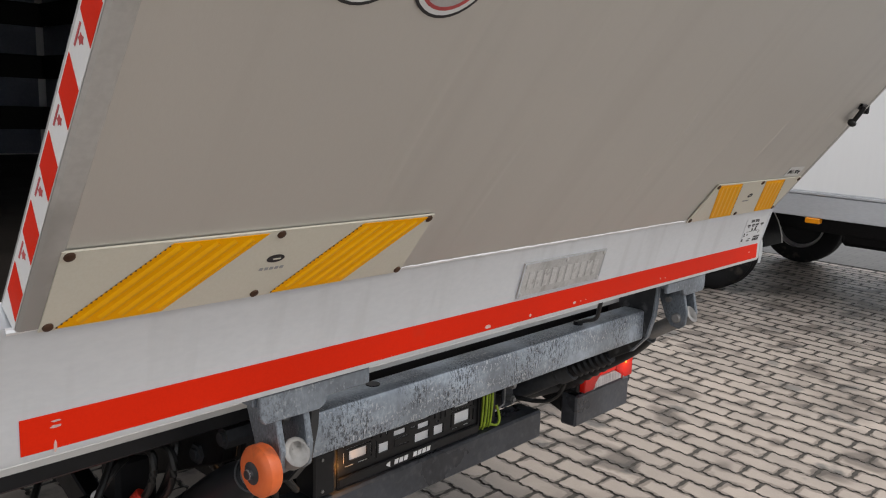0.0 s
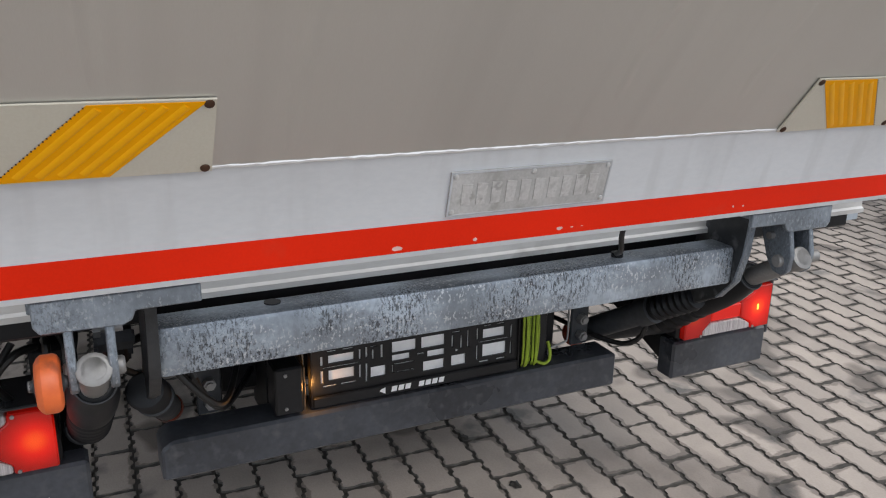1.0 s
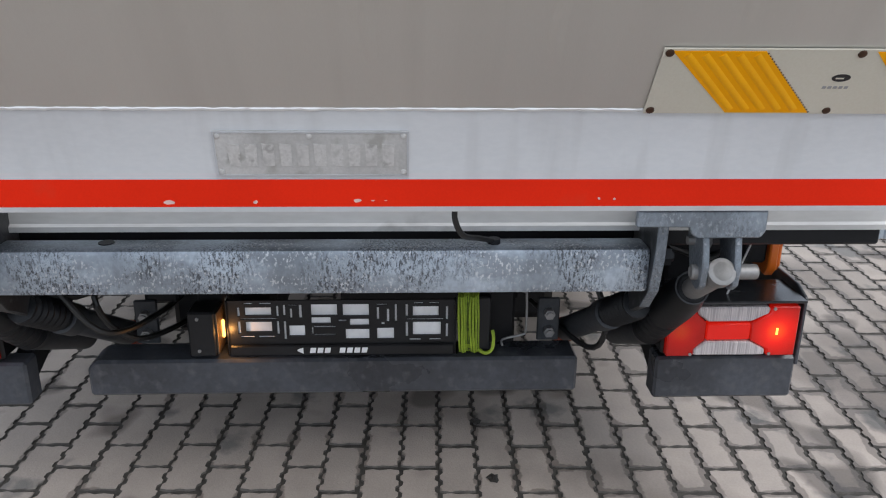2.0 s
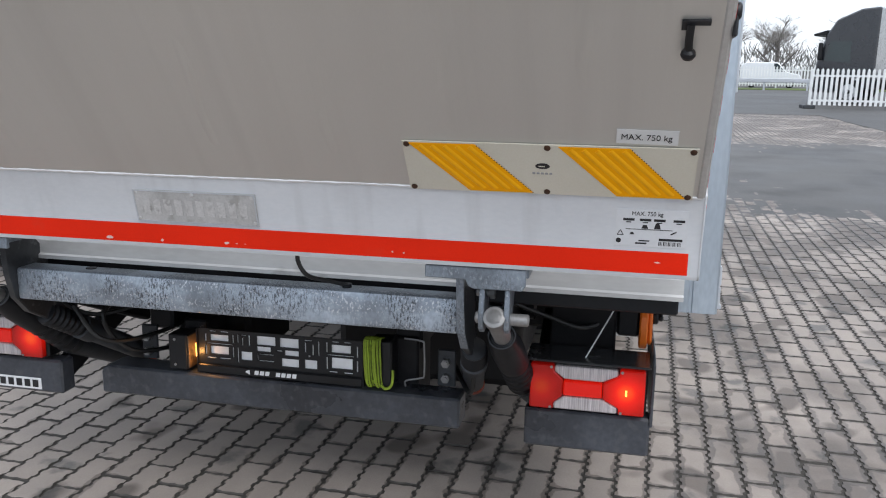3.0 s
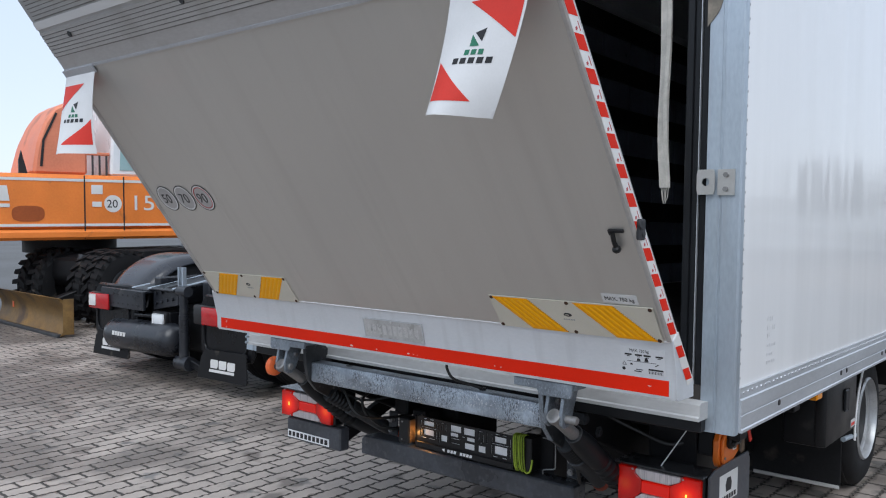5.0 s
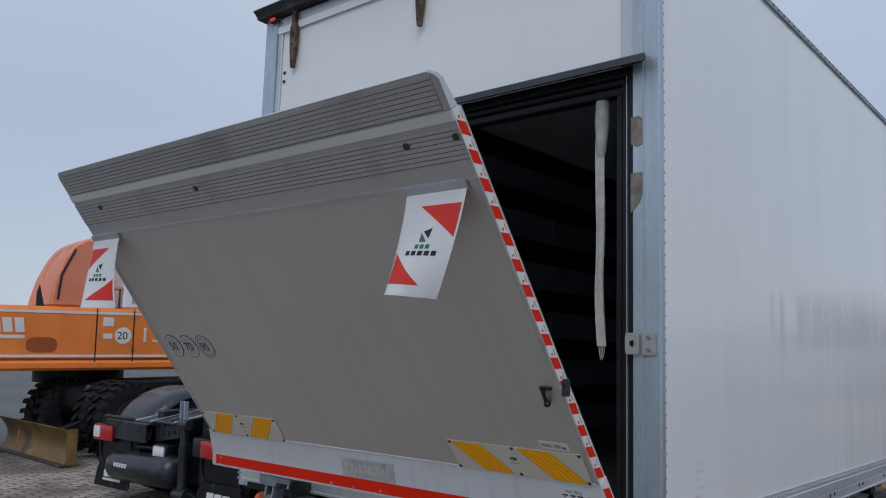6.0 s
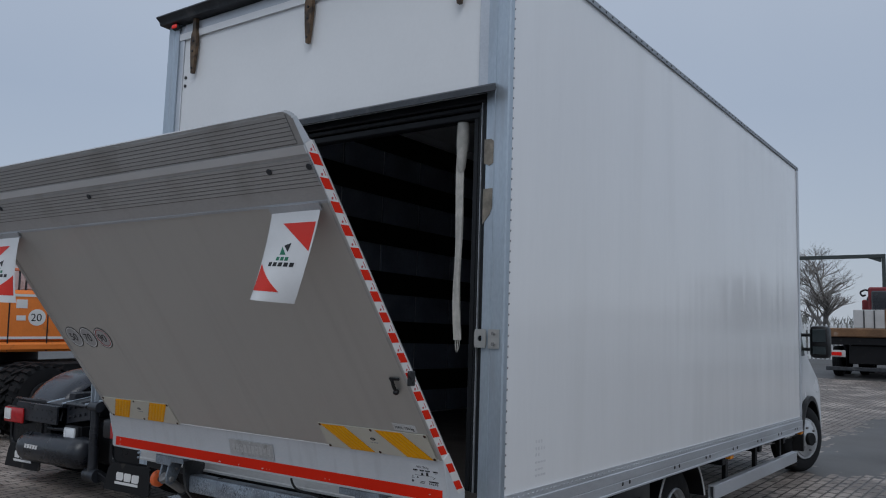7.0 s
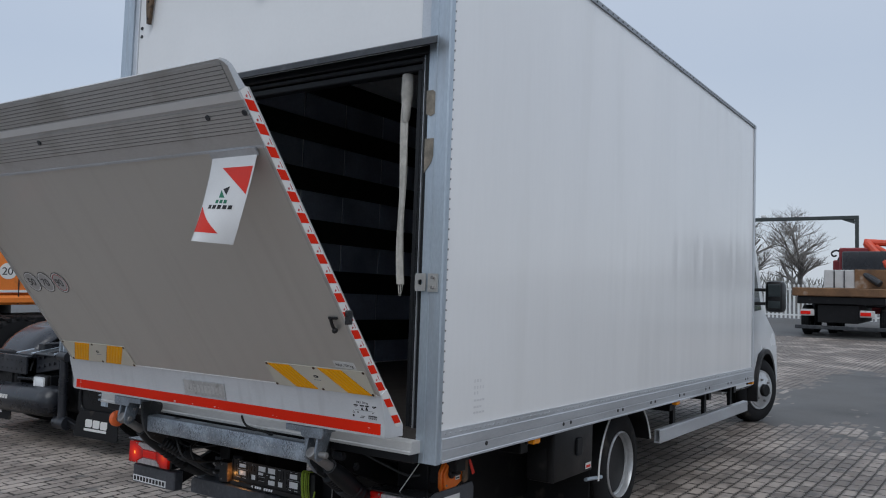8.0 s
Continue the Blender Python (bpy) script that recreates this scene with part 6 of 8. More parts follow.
tail_lamp(-0.432, -0.140, 1)
tail_lamp(-2.252, -1.900, -1)
for y0, y1, arm in ((-0.446, -0.122, 1), (-2.232, -1.852, -1)):
    c = thing("lamp_carrier", LIFT, "scuffed black steel carrier below the tail lamp", "lamp carrier", "tail lamp carriers")
    bm = bm_new()
    box(bm, -0.160, -0.100, y0, y1, 0.357, 0.462, 0.006)
    part("carrier_block", bm, M["bumper"], c)
    bm = bm_new()
    prism(bm, [(-0.13, 0.38), (-0.13, 0.45), (-0.55, 0.62), (-0.55, 0.54)], "y", *((-0.44, -0.40) if arm > 0 else (-1.90, -1.86)), 0.004)
    part("carrier_arm", bm, M["black"], c)
    if arm > 0:
        bm = bm_new()
        prism(bm, [(-0.100, 0.440), (-0.100, 0.606), (-0.150, 0.622), (-0.455, 0.625), (-0.470, 0.600), (-0.470, 0.455)], "y", -0.124, -0.116, 0.002)
        sp_ = part("side_plate", bm, M["bumper"], c)
        bm = bm_new()
        plate_on(bm, (-0.182, -0.1155, 0.496), (-1, 0, 0), (0, 0, 1), (0, 1, 0), rect(0, 0.165, 0, 0.096), 0.0008)
        part("sticker", bm, M["sticker"], sp_, "white sticker")
        bm = bm_new()
        plate_on(bm, (-0.240, -0.1145, 0.530), (-1, 0, 0), (0, 0, 1), (0, 1, 0), [(0, 0), (0.045, 0), (0.050, 0.022), (0.040, 0.044), (0.008, 0.046), (-0.006, 0.024)], 0.0006)
        for k in range(6):
            plate_on(bm, (-0.195 - k * 0.0235, -0.1145, 0.502), (-1, 0, 0), (0, 0, 1), (0, 1, 0), rect(0, 0.017, 0, 0.016), 0.0006)
        part("print_bar", bm, M["ink"], sp_)
    else:
        bm = bm_new()
        box(bm, -0.0995, -0.097, -2.222, -1.925, 0.366, 0.402, 0.0008)
        tp = part("name_strip", bm, M["white_print"], c, "white strip with dark blocks")
        bm = bm_new()
        for k in range(10):
            box(bm, -0.0965, -0.0958, -2.214 + k * 0.0288, -2.1945 + k * 0.0288, 0.373, 0.396)
        part("print_bar", bm, M["ink"], tp)

# ---------- surroundings: materials ----------
M["exc"] = surface("faded_orange_machine_paint", (0.76, 0.205, 0.028), 0.45, 0, 0.12, 2, 40, dirt=(0.22, 0.07, 0.025), dirt_at=0.63, dirt_scale=3, bump=0.06)
M["recess"] = surface("shaded_orange_recess", (0.34, 0.075, 0.012), 0.5, 0, 0.15, 3, 40)
M["exc_hood"] = surface("faded_red_orange_hood", (0.72, 0.235, 0.125), 0.5, 0, 0.12, 2, 40, dirt=(0.50, 0.17, 0.10), dirt_at=0.58, dirt_scale=2)
M["blade"] = surface("worn_rusty_blade", (0.20, 0.115, 0.035), 0.6, 0.2, 0.35, 3, 40, dirt=(0.085, 0.05, 0.025), dirt_at=0.52, dirt_scale=2.5, bump=0.3)
M["daf_paint"] = surface("black_fender_plastic", (0.006, 0.0065, 0.008), 0.28, 0, 0.3, 4, 60, spec=0.22, bump=0.05)
M["daf_blue"] = surface("dark_blue_grey_cover", (0.020, 0.023, 0.031), 0.22, 0, 0.2, 4, 60)
M["daf_frame"] = surface("black_frame_paint", (0.016, 0.018, 0.023), 0.30, 0, 0.3, 5, 60, dirt=(0.05, 0.05, 0.052), dirt_at=0.6, dirt_scale=6, bump=0.06)
M["lens_dull"] = surface("unlit_red_lens", (0.42, 0.012, 0.015), 0.15, 0, 0.15, 20, 400, bump=0.2, bump_scale=500)
M["lamp_white"] = surface("white_work_lamp", (0.75, 0.77, 0.78), 0.3, 0, 0.05)
M["fence_white"] = surface("white_fence_paint", (0.74, 0.75, 0.75), 0.5, 0, 0.06, 2, 40)
M["rust_bed"] = surface("rusty_flatbed", (0.16, 0.085, 0.04), 0.7, 0.1, 0.4, 1.5, 20, dirt=(0.35, 0.32, 0.28), dirt_at=0.6, dirt_scale=1.5)
M["crane"] = surface("red_orange_crane_paint", (0.60, 0.07, 0.03), 0.4, 0, 0.12, 2)
M["crane_dark"] = surface("dark_red_crane_paint", (0.20, 0.02, 0.025), 0.45, 0, 0.15, 2)
M["gantry"] = surface("dark_green_steel", (0.05, 0.06, 0.058), 0.5, 0.2, 0.1, 2)
# bark and hedge are lightened: distance haze is put into their colour
M["bark"] = surface("hazy_winter_bark", (0.20, 0.185, 0.17), 0.85, 0, 0.25, 4, 40)
M["hedge"] = surface("hazy_winter_hedge", (0.21, 0.21, 0.195), 0.9, 0, 0.25, 0.3, 4)
M["grass"] = surface("grass_verge", (0.10, 0.14, 0.035), 0.9, 0, 0.25, 0.6, 12)
M["car_blue"] = surface("dark_blue_car_paint", (0.012, 0.022, 0.045), 0.2, 0.2, 0.05, coat=0.8)
M["car_grey"] = surface("grey_bronze_car_paint", (0.13, 0.115, 0.10), 0.25, 0.5, 0.05, coat=0.8)
M["truck_dark"] = surface("dark_lorry_paint", (0.02, 0.022, 0.028), 0.25, 0.1, 0.1, coat=0.6)
# opaque pale colour in place of see-through glass
M["pale_glass"] = surface("pale_opaque_cab_glass", (0.30, 0.44, 0.45), 0.05, 0, 0.05, rvar=0.02, bump=0)
M["number"] = surface("yellow_number_plate", (0.65, 0.42, 0.03), 0.4, 0, 0.05)


def lug_tyre(parent, c, r, w, side):
    """A big tyre with diagonal lugs; c is the centre of its outer face."""
    ax = Vector((0, side, 0))
    c = Vector(c)
    inner = c - ax * w
    bm = bm_new()
    turned(bm, [(r * 0.5, 0.02), (r * 0.62, 0.0), (r * 0.86, 0.02), (r * 0.93, 0.06), (r * 0.94, w - 0.06), (r * 0.86, w - 0.02), (r * 0.62, w), (r * 0.5, w - 0.02)], inner, c, 40, False)
    t = part("tyre", bm, M["rubber"], parent, "dusty black lugged tyre")
    for i in range(22):
        for sgn in (0, 1):
            a = 2 * math.pi * (i + 0.5 * sgn) / 22
            bm = bm_new()
            u, v = Vector((math.cos(a), 0, math.sin(a))), Vector((-math.sin(a), 0, math.cos(a)))
            o = inner + ax * (w * (0.02 + 0.5 * sgn)) + u * r * 0.92
            q = [o + v * 0.03, o - v * 0.03, o + ax * w * 0.47 - v * 0.03 + v * (0.09 if not sgn else -0.02), o + ax * w * 0.47 + v * 0.03 + v * (0.09 if not sgn else -0.02)]
            lo = [bm.verts.new(p) for p in q]
            hi = [bm.verts.new(p + u * r * 0.085 - v * 0.004) for p in q]
            bm.faces.new(lo)
            bm.faces.new(hi)
            for k in range(4):
                bm.faces.new((lo[k], hi[k], hi[(k + 1) % 4], lo[(k + 1) % 4]))
            part("lug", bm, M["rubber"], t)
    bm = bm_new()
    turned(bm, [(r * 0.1, w - 0.1), (r * 0.52, w - 0.1), (r * 0.53, w - 0.005), (r * 0.48, w - 0.01), (r * 0.42, w - 0.08), (r * 0.2, w - 0.06), (r * 0.12, w - 0.04)], inner, c, 28)
    part("rim", bm, M["dark_metal"], parent, "dirty dark wheel rim")


# ---------- orange wheeled excavator ----------
EXC = pose(-2.75, -9.55, 0, 0, 0, -10)
exc = thing("wheeled_excavator", EXC, "orange wheeled excavator with a rusty dozer blade", "excavator")
bm = bm_new()
prism(bm, [(1.95, -0.12), (1.80, 0.0), (-1.7, 0.0), (-1.7, -2.3), (1.80, -2.3), (2.05, -1.9), (2.12, -1.15)], "z", 1.24, 1.95, 0.05)
body = part("upper_body", bm, M["exc"], exc, "faded orange upper body")
bm = bm_new()
prism(bm, [(1.97, -0.10), (1.80, 0.02), (-1.7, 0.02), (-1.7, -2.32), (1.82, -2.32), (2.08, -1.9), (2.15, -1.15)], "z", 1.10, 1.235, 0.035)
part("lower_skirt", bm, M["exc"], exc)
for z in (1.86, 1.275):
    bm = bm_new()
    box(bm, -1.70, 1.76, 0.001, 0.006, z, z + 0.035)
    part("white_line", bm, M["white_film"], body)
for x in (0.03, -0.475):
    bm = bm_new()
    box(bm, x - 0.008, x + 0.008, 0.001, 0.007, 1.11, 1.94)
    part("door_gap", bm, M["ink"], body)
# flat plate; the cavity's shade is painted as a darker orange
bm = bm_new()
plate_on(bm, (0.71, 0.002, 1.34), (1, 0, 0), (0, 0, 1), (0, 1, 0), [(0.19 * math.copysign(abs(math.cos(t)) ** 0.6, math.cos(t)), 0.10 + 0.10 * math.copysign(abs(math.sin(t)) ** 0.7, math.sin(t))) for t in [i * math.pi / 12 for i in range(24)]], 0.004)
part("grab_recess", bm, M["recess"], body, "grab recess with painted shade")
bm = bm_new()
for k in range(4):
    plate_on(bm, (1.45 - k * 0.14, 0.002, 1.60), (-1, 0, 0), (0.15, 0, 1), (0, 1, 0), rect(0, 0.11, 0, 0.19), 0.004)
plate_on(bm, (1.45, 0.002, 1.52), (-1, 0, 0), (0, 0, 1), (0, 1, 0), rect(0, 0.53, 0, 0.045), 0.004)
part("logo_block", bm, M["white_film"], body, "white lettering blocks")
text_part("150", 0.29, (-0.545, 0.003, 1.49), (-1, 0, 0), (0, 0, 1), (0, 1, 0), M["white_film"], body, "model_number", 0.004, 1.25)
bm = bm_new()
plate_on(bm, (-0.332, 0.002, 1.575), (-1, 0, 0), (0, 0, 1), (0, 1, 0), disc(0, 0, 0.115, 28), 0.003)
sp20 = part("speed_disc", bm, M["white_film"], body, "white speed disc reading 20")
text_part("20", 0.15, (-0.247, 0.0055, 1.523), (-1, 0, 0), (0, 0, 1), (0, 1, 0), M["ink"], sp20, "speed_number", 0.002)
for x, z, w, h in ((-0.055, 1.70, 0.145, 0.12), (-0.065, 1.53, 0.12, 0.07)):
    bm = bm_new()
    plate_on(bm, (x, 0.002, z), (-1, 0, 0), (0, 0, 1), (0, 1, 0), rect(0, w, 0, h), 0.003)
    part("sticker", bm, M["white_film"], body)
bm = bm_new()
prism(bm, [(0.62, 1.95), (0.60, 2.12), (0.56, 2.36), (0.47, 2.62), (0.36, 2.80), (0.20, 2.90), (0.05, 2.93), (-0.05, 2.93), (-0.05, 1.95)], "y", -1.42, -0.12, 0.035)
for v in bm.verts:      # the far side leans in towards the top
    if v.co.y < -0.6:
        v.co.y += 0.50 * (v.co.z - 1.95)
hood = part("engine_hood", bm, M["exc_hood"], exc, "faded red-orange engine hood")
bm = bm_new()
prism(bm, [(0.535, 2.05), (0.505, 2.05), (0.475, 2.38), (0.315, 2.74), (0.340, 2.75), (0.502, 2.39)], "y", -0.118, -0.108)
part("hood_slot", bm, M["ink"], hood)
bm = bm_new()
prism(bm, [(0.78, 1.95), (0.68, 1.95), (0.75, 2.24), (0.78, 2.12)], "y", -0.16, -0.12)
part("exhaust_flap", bm, M["ink"], hood)
for k in range(3):
    bm = bm_new()
    rod(bm, (-0.12 - k * 0.09, -0.14, 1.95), (-0.12 - k * 0.09, -0.14, 2.22), 0.014, 8)
    part("guard_rod", bm, M["dark_metal"], hood)
bm = bm_new()
box(bm, -0.34, -0.05, -0.20, -0.12, 2.22, 2.26, 0.008)
part("guard_rail", bm, M["exc_hood"], hood)
bm = bm_new()
prism(bm, [(-0.34, 1.95), (-0.38, 3.05), (-0.60, 3.12), (-1.55, 3.08), (-1.68, 2.4), (-1.68, 1.95)], "y", -1.25, -0.10, 0.03)
cabx = part("cab", bm, M["lamp_white"], exc, "pale cab")
bm = bm_new()
plate_on(bm, (0, -0.098, 0), (1, 0, 0), (0, 0, 1), (0, 1, 0), [(-0.46, 2.03), (-0.50, 2.96), (-1.02, 3.0), (-1.02, 2.03)], 0.006)
part("cab_window", bm, M["pale_glass"], cabx)
bm = bm_new()
plate_on(bm, (0, -0.098, 0), (1, 0, 0), (0, 0, 1), (0, 1, 0), [(-1.12, 2.05), (-1.12, 2.98), (-1.48, 2.96), (-1.60, 2.4), (-1.60, 2.05)], 0.006)
part("cab_window", bm, M["glass"], cabx)
bm = bm_new()
rod(bm, (-0.1, -1.15, 0.90), (-0.1, -1.15, 1.12), 0.62, 28)
part("slewing_ring", bm, M["black"], exc)
bm = bm_new()
prism(bm, [(0.22, 0.50), (0.30, 0.62), (0.26, 0.86), (-0.30, 0.96), (-2.4, 0.96), (-2.8, 0.80), (-2.8, 0.55), (-2.2, 0.45), (-0.4, 0.45)], "y", -0.42, 0.42, 0.03)
under = part("undercarriage", bm, M["black"], exc, "dark turned undercarriage")
# turned as one so that the wheel pairs line up from the camera
under.matrix_basis = pose(0.03, 0.02, 0, 0, 0, 18)
for x in (0.0, -2.50):
    bm = bm_new()
    rod(bm, (x, -0.80, 0.49), (x, 0.80, 0.49), 0.10, 14)
    part("axle", bm, M["black"], under)
    # twin tyres at both ends of the axle
    for sd in (1, -1):
        for face_ in (0.88, 0.57):
            w_ = new("wheel")
            w_.parent = exc
            w_.matrix_basis = under.matrix_basis @ pose(x, 0, 0)
            lug_tyre(w_, (0, sd * face_, 0.49), 0.49, 0.28, sd)
bm = bm_new()
rod(bm, (0.36, 0.30, 0.47), (0.26, 0.30, 0.92), 0.045, 12)
rod(bm, (0.385, 0.30, 0.36), (0.36, 0.30, 0.48), 0.024, 10)
part("blade_cylinder", bm, M["dark_metal"], under, "dark upright blade cylinder")
# dozer blade, placed and turned to fit the camera's view
k = 10
bl_ = thing("dozer_blade", pose(-1.88, -8.50, 0, 0, 0, -3), "worn brown dozer blade standing before the excavator", "dozer blade")
curve = [(-0.11 * math.sin(math.pi * i / k) + 0.02 * i / k, 0.015 + 0.44 * i / k) for i in range(k + 1)]
bm = bm_new()
prism(bm, curve + [(x - 0.04, z) for x, z in reversed(curve)], "y", -2.15, 0.0)
part("curved_plate", bm, M["blade"], bl_)
bm = bm_new()
box(bm, -0.03, 0.03, -2.15, 0.0, 0.0, 0.04, 0.006)
part("cutting_edge", bm, M["dark_metal"], bl_)
bm = bm_new()
prism(bm, curve + [(-0.06, 0.40), (-0.16, 0.25), (-0.10, 0.05)], "y", -0.012, 0.012)
part("side_cheek", bm, M["blade"], bl_)
bm = bm_new()
prism(bm, [(-0.03, 0.013), (-0.14, 0.050), (-0.152, 0.040), (-0.04, 0.0125)], "z", 0.03, 0.45, 0.004)
part("side_wing", bm, M["blade"], bl_, "rusty angled end wing")
bm = bm_new()
plate_on(bm, (-0.09, -1.72, 0.22), (0, 1, 0), (0, 0, 1), (1, 0, 0), [(0, 0), (0.05, 0.0), (0.05, 0.10), (0.13, 0.10), (0.13, 0.14), (-0.05, 0.14), (-0.05, 0.10), (0, 0.10)], 0.004)
part("sprayed_mark", bm, M["roller"], bl_, "orange sprayed mark")
for y in (-0.6, -1.5):
    bm = bm_new()
    prism(bm, [(-0.15, 0.12), (-0.15, 0.40), (-0.95, 0.66), (-0.95, 0.48)], "y", y - 0.07, y + 0.07, 0.01)
    part("blade_arm", bm, M["black"], bl_)

# ---------- black tractor unit parked behind ----------
tr = thing("tractor_unit", pose(-1.42, -5.30, 0), "black tractor unit seen from behind with mud flaps", "lorry")


def fender(c, half):
    """A rounded plastic fender over the twin wheels."""
    bm = bm_new()
    rows = []
    for i in range(23):
        a = radians(2 + 158 * i / 22)
        row_o, row_i = [], []
        for j in range(15):
            t = -1 + 2 * j / 14
            r = 0.575 - 0.075 * abs(t) ** 5
            p = Vector((-0.60 + r * math.cos(a) * 1.12, c + half * t, 0.49 + r * math.sin(a)))
            row_o.append(bm.verts.new(p))
            row_i.append(bm.verts.new(p - Vector((math.cos(a) * 0.014, 0, math.sin(a) * 0.014))))
        rows.append((row_o, row_i))
    for (o0, i0), (o1, i1) in zip(rows, rows[1:]):
        for j in range(14):
            bm.faces.new((o0[j], o0[j + 1], o1[j + 1], o1[j]))
            bm.faces.new((i0[j], i0[j + 1], i1[j + 1], i1[j]))
        for j in (0, 14):
            bm.faces.new((o0[j], i0[j], i1[j], o1[j]))
    for o, n_ in (rows[0], rows[-1]):
        for j in range(14):
            bm.faces.new((o[j], o[j + 1], n_[j + 1], n_[j]))
    return part("fender", bm, M["daf_blue"], tr, "black plastic rear fender with a dull sheen", 60)


for s in (1, -1):
    c = 0.82 if s > 0 else -0.92
    half = 0.35
    fe = fender(c, half)
    # upright back of the fender with a recessed panel
    bm = bm_new()
    prism(bm, [(c - half, 0.34), (c - half + 0.04, 0.30), (c + half - 0.04, 0.30), (c + half, 0.36), (c + half, 0.72), (c + half - 0.07, 0.80), (c - half + 0.07, 0.80), (c - half, 0.72)], "x", 0.045, 0.085, 0.015)
    fb = part("fender_back", bm, M["daf_paint"], tr, "black plastic fender back panel")
    bm = bm_new()
    hose(bm, [(0.088, c + half * q, z) for q, z in ((-0.78, 0.64), (-0.82, 0.45), (-0.74, 0.37), (-0.4, 0.345), (0.3, 0.345), (0.70, 0.37), (0.80, 0.45), (0.78, 0.68))], 0.012, 8, 5)
    part("panel_ridge", bm, M["daf_paint"], fb)
    # flap hanging below, with a toothed outer edge
    y0, y1 = (c - 0.33, c + 0.29) if s > 0 else (c - 0.32, c + 0.30)
    teeth = [(y1 + (0.012 if k % 2 else 0.0), 0.15 + k * 0.0135) for k in range(16)]
    bm = bm_new()
    prism(bm, [(y0 - 0.03, 0.125), (y1 - 0.02, 0.135)] + teeth + [(y1 - 0.01, 0.375), (y0 + 0.08, 0.36), (y0 + 0.03, 0.30)], "x", 0.100, 0.112)
    fl = part("mud_flap", bm, M["rubber"], tr, "black mud flap with white lettering blocks")
    a0 = y0 + 0.16
    bm = bm_new()
    for q in range(3):
        plate_on(bm, (0.1125, a0 + q * 0.112, 0.222), (0, 1, 0.02), (0, 0, 1), (1, 0, 0), [(0, 0), (0.085, 0), (0.10, 0.020), (0.10, 0.068), (0.012, 0.068), (0.0, 0.052)], 0.002)
    plate_on(bm, (0.1125, a0 - 0.02, 0.188), (0, 1, 0.02), (0, 0, 1), (1, 0, 0), rect(0, 0.33, 0, 0.022), 0.002)
    part("logo_block", bm, M["white_film"], fl)
    # tail light across the top of the back panel
    ly0, ly1 = (0.44, 0.90) if s > 0 else (-1.27, -0.90)
    bm = bm_new()
    box(bm, 0.085, 0.135, ly0, ly1, 0.555, 0.715, 0.018, 2)
    lp = part("tail_light", bm, M["plastic"], tr, "black tail light housing")
    bm = bm_new()
    box(bm, 0.130, 0.150, (0.575 if s > 0 else -1.265), (0.895 if s > 0 else -0.905), 0.562, 0.708, 0.014, 2)
    part("red_lens", bm, M["lens_dull"], lp, "red lens")
    if s < 0:
        bm = bm_new()
        box(bm, 0.146, 0.156, -1.245, -1.125, 0.590, 0.695, 0.012, 2)
        part("pale_lens", bm, M["white_film"], lp, "pale square reversing lens")
    wheel(tr, (-0.60, 1.24 * s, 0.50), 0.50, 0.30, s)
    wheel(tr, (-0.60, 0.90 * s, 0.50), 0.50, 0.30, s)
# rear cross member: a drilled plate, and the bolted chassis end beside it
bm = bm_new()
prism(bm, [(-1.08, 0.595), (-0.335, 0.595), (-0.335, 0.765), (-1.06, 0.77), (-1.08, 0.75)], "x", 0.10, 0.125, 0.004)
box(bm, -0.22, 0.0995, -1.06, -0.34, 0.745, 0.767, 0.004)
xm = part("cross_member", bm, M["daf_frame"], tr, "black drilled cross member")
for i in range(8):
    for z in (0.635, 0.715):
        bm = bm_new()
        rod(bm, (0.1245, -1.02 + i * 0.085, z), (0.128, -1.02 + i * 0.085, z), 0.009, 8)
        part("bolt_hole", bm, M["ink"], xm)
bm = bm_new()
prism(bm, [(-0.33, 0.60), (0.06, 0.665), (0.06, 0.85), (-0.33, 0.775)], "x", -0.02, 0.03, 0.005)
ce = part("chassis_end", bm, M["daf_frame"], tr, "black bolted chassis end plate")
for i in range(4):
    for z in (0.66, 0.74):
        bm = bm_new()
        y = -0.27 + i * 0.085
        rod(bm, (0.028, y, z + 0.18 * (y + 0.33)), (0.046, y, z + 0.18 * (y + 0.33)), 0.016, 6)
        part("bolt", bm, M["daf_frame"], ce)
for y in (-0.40, 0.35):
    bm = bm_new()
    box(bm, -5.2, -0.05, y - 0.05, y + 0.05, 0.62, 0.88, 0.01)
    part("chassis_rail", bm, M["daf_frame"], tr)
# sloping ramp plates with a bright rod laid along one edge
for y0, y1, lift_ in ((-0.98, -0.62, 0.0), (-0.58, -0.34, 0.012), (-0.30, 0.05, 0.03)):
    bm = bm_new()
    prism(bm, [(0.07, 0.772 + lift_), (-0.45, 0.85 + lift_), (-1.25, 0.90 + lift_), (-1.25, 0.87 + lift_), (-0.45, 0.815 + lift_), (0.07, 0.748 + lift_)], "y", y0, y1, 0.008)
    rp_ = part("ramp_plate", bm, M["daf_frame"], tr, "grey fifth-wheel ramp plate")
    bm = bm_new()
    hose(bm, [(0.07, y1 - 0.01, 0.776 + lift_), (-0.45, y1 - 0.01, 0.855 + lift_), (-1.25, y1 - 0.01, 0.906 + lift_)], 0.010, 6, 1)
    part("worn_edge", bm, M["alu"], rp_, "bright edge")
# air tank with rounded ends, its bracket and a work lamp
bm = bm_new()
turned(bm, [(0.02, 0.0), (0.08, 0.012), (0.12, 0.04), (0.14, 0.09), (0.145, 0.14), (0.145, 0.98), (0.14, 1.02), (0.12, 1.07), (0.08, 1.10), (0.02, 1.115)], (0.06, -0.98, 0.345), (0.06, 0.15, 0.375), 28)
tk = part("air_tank", bm, M["daf_frame"], tr, "black air tank")
bm = bm_new()
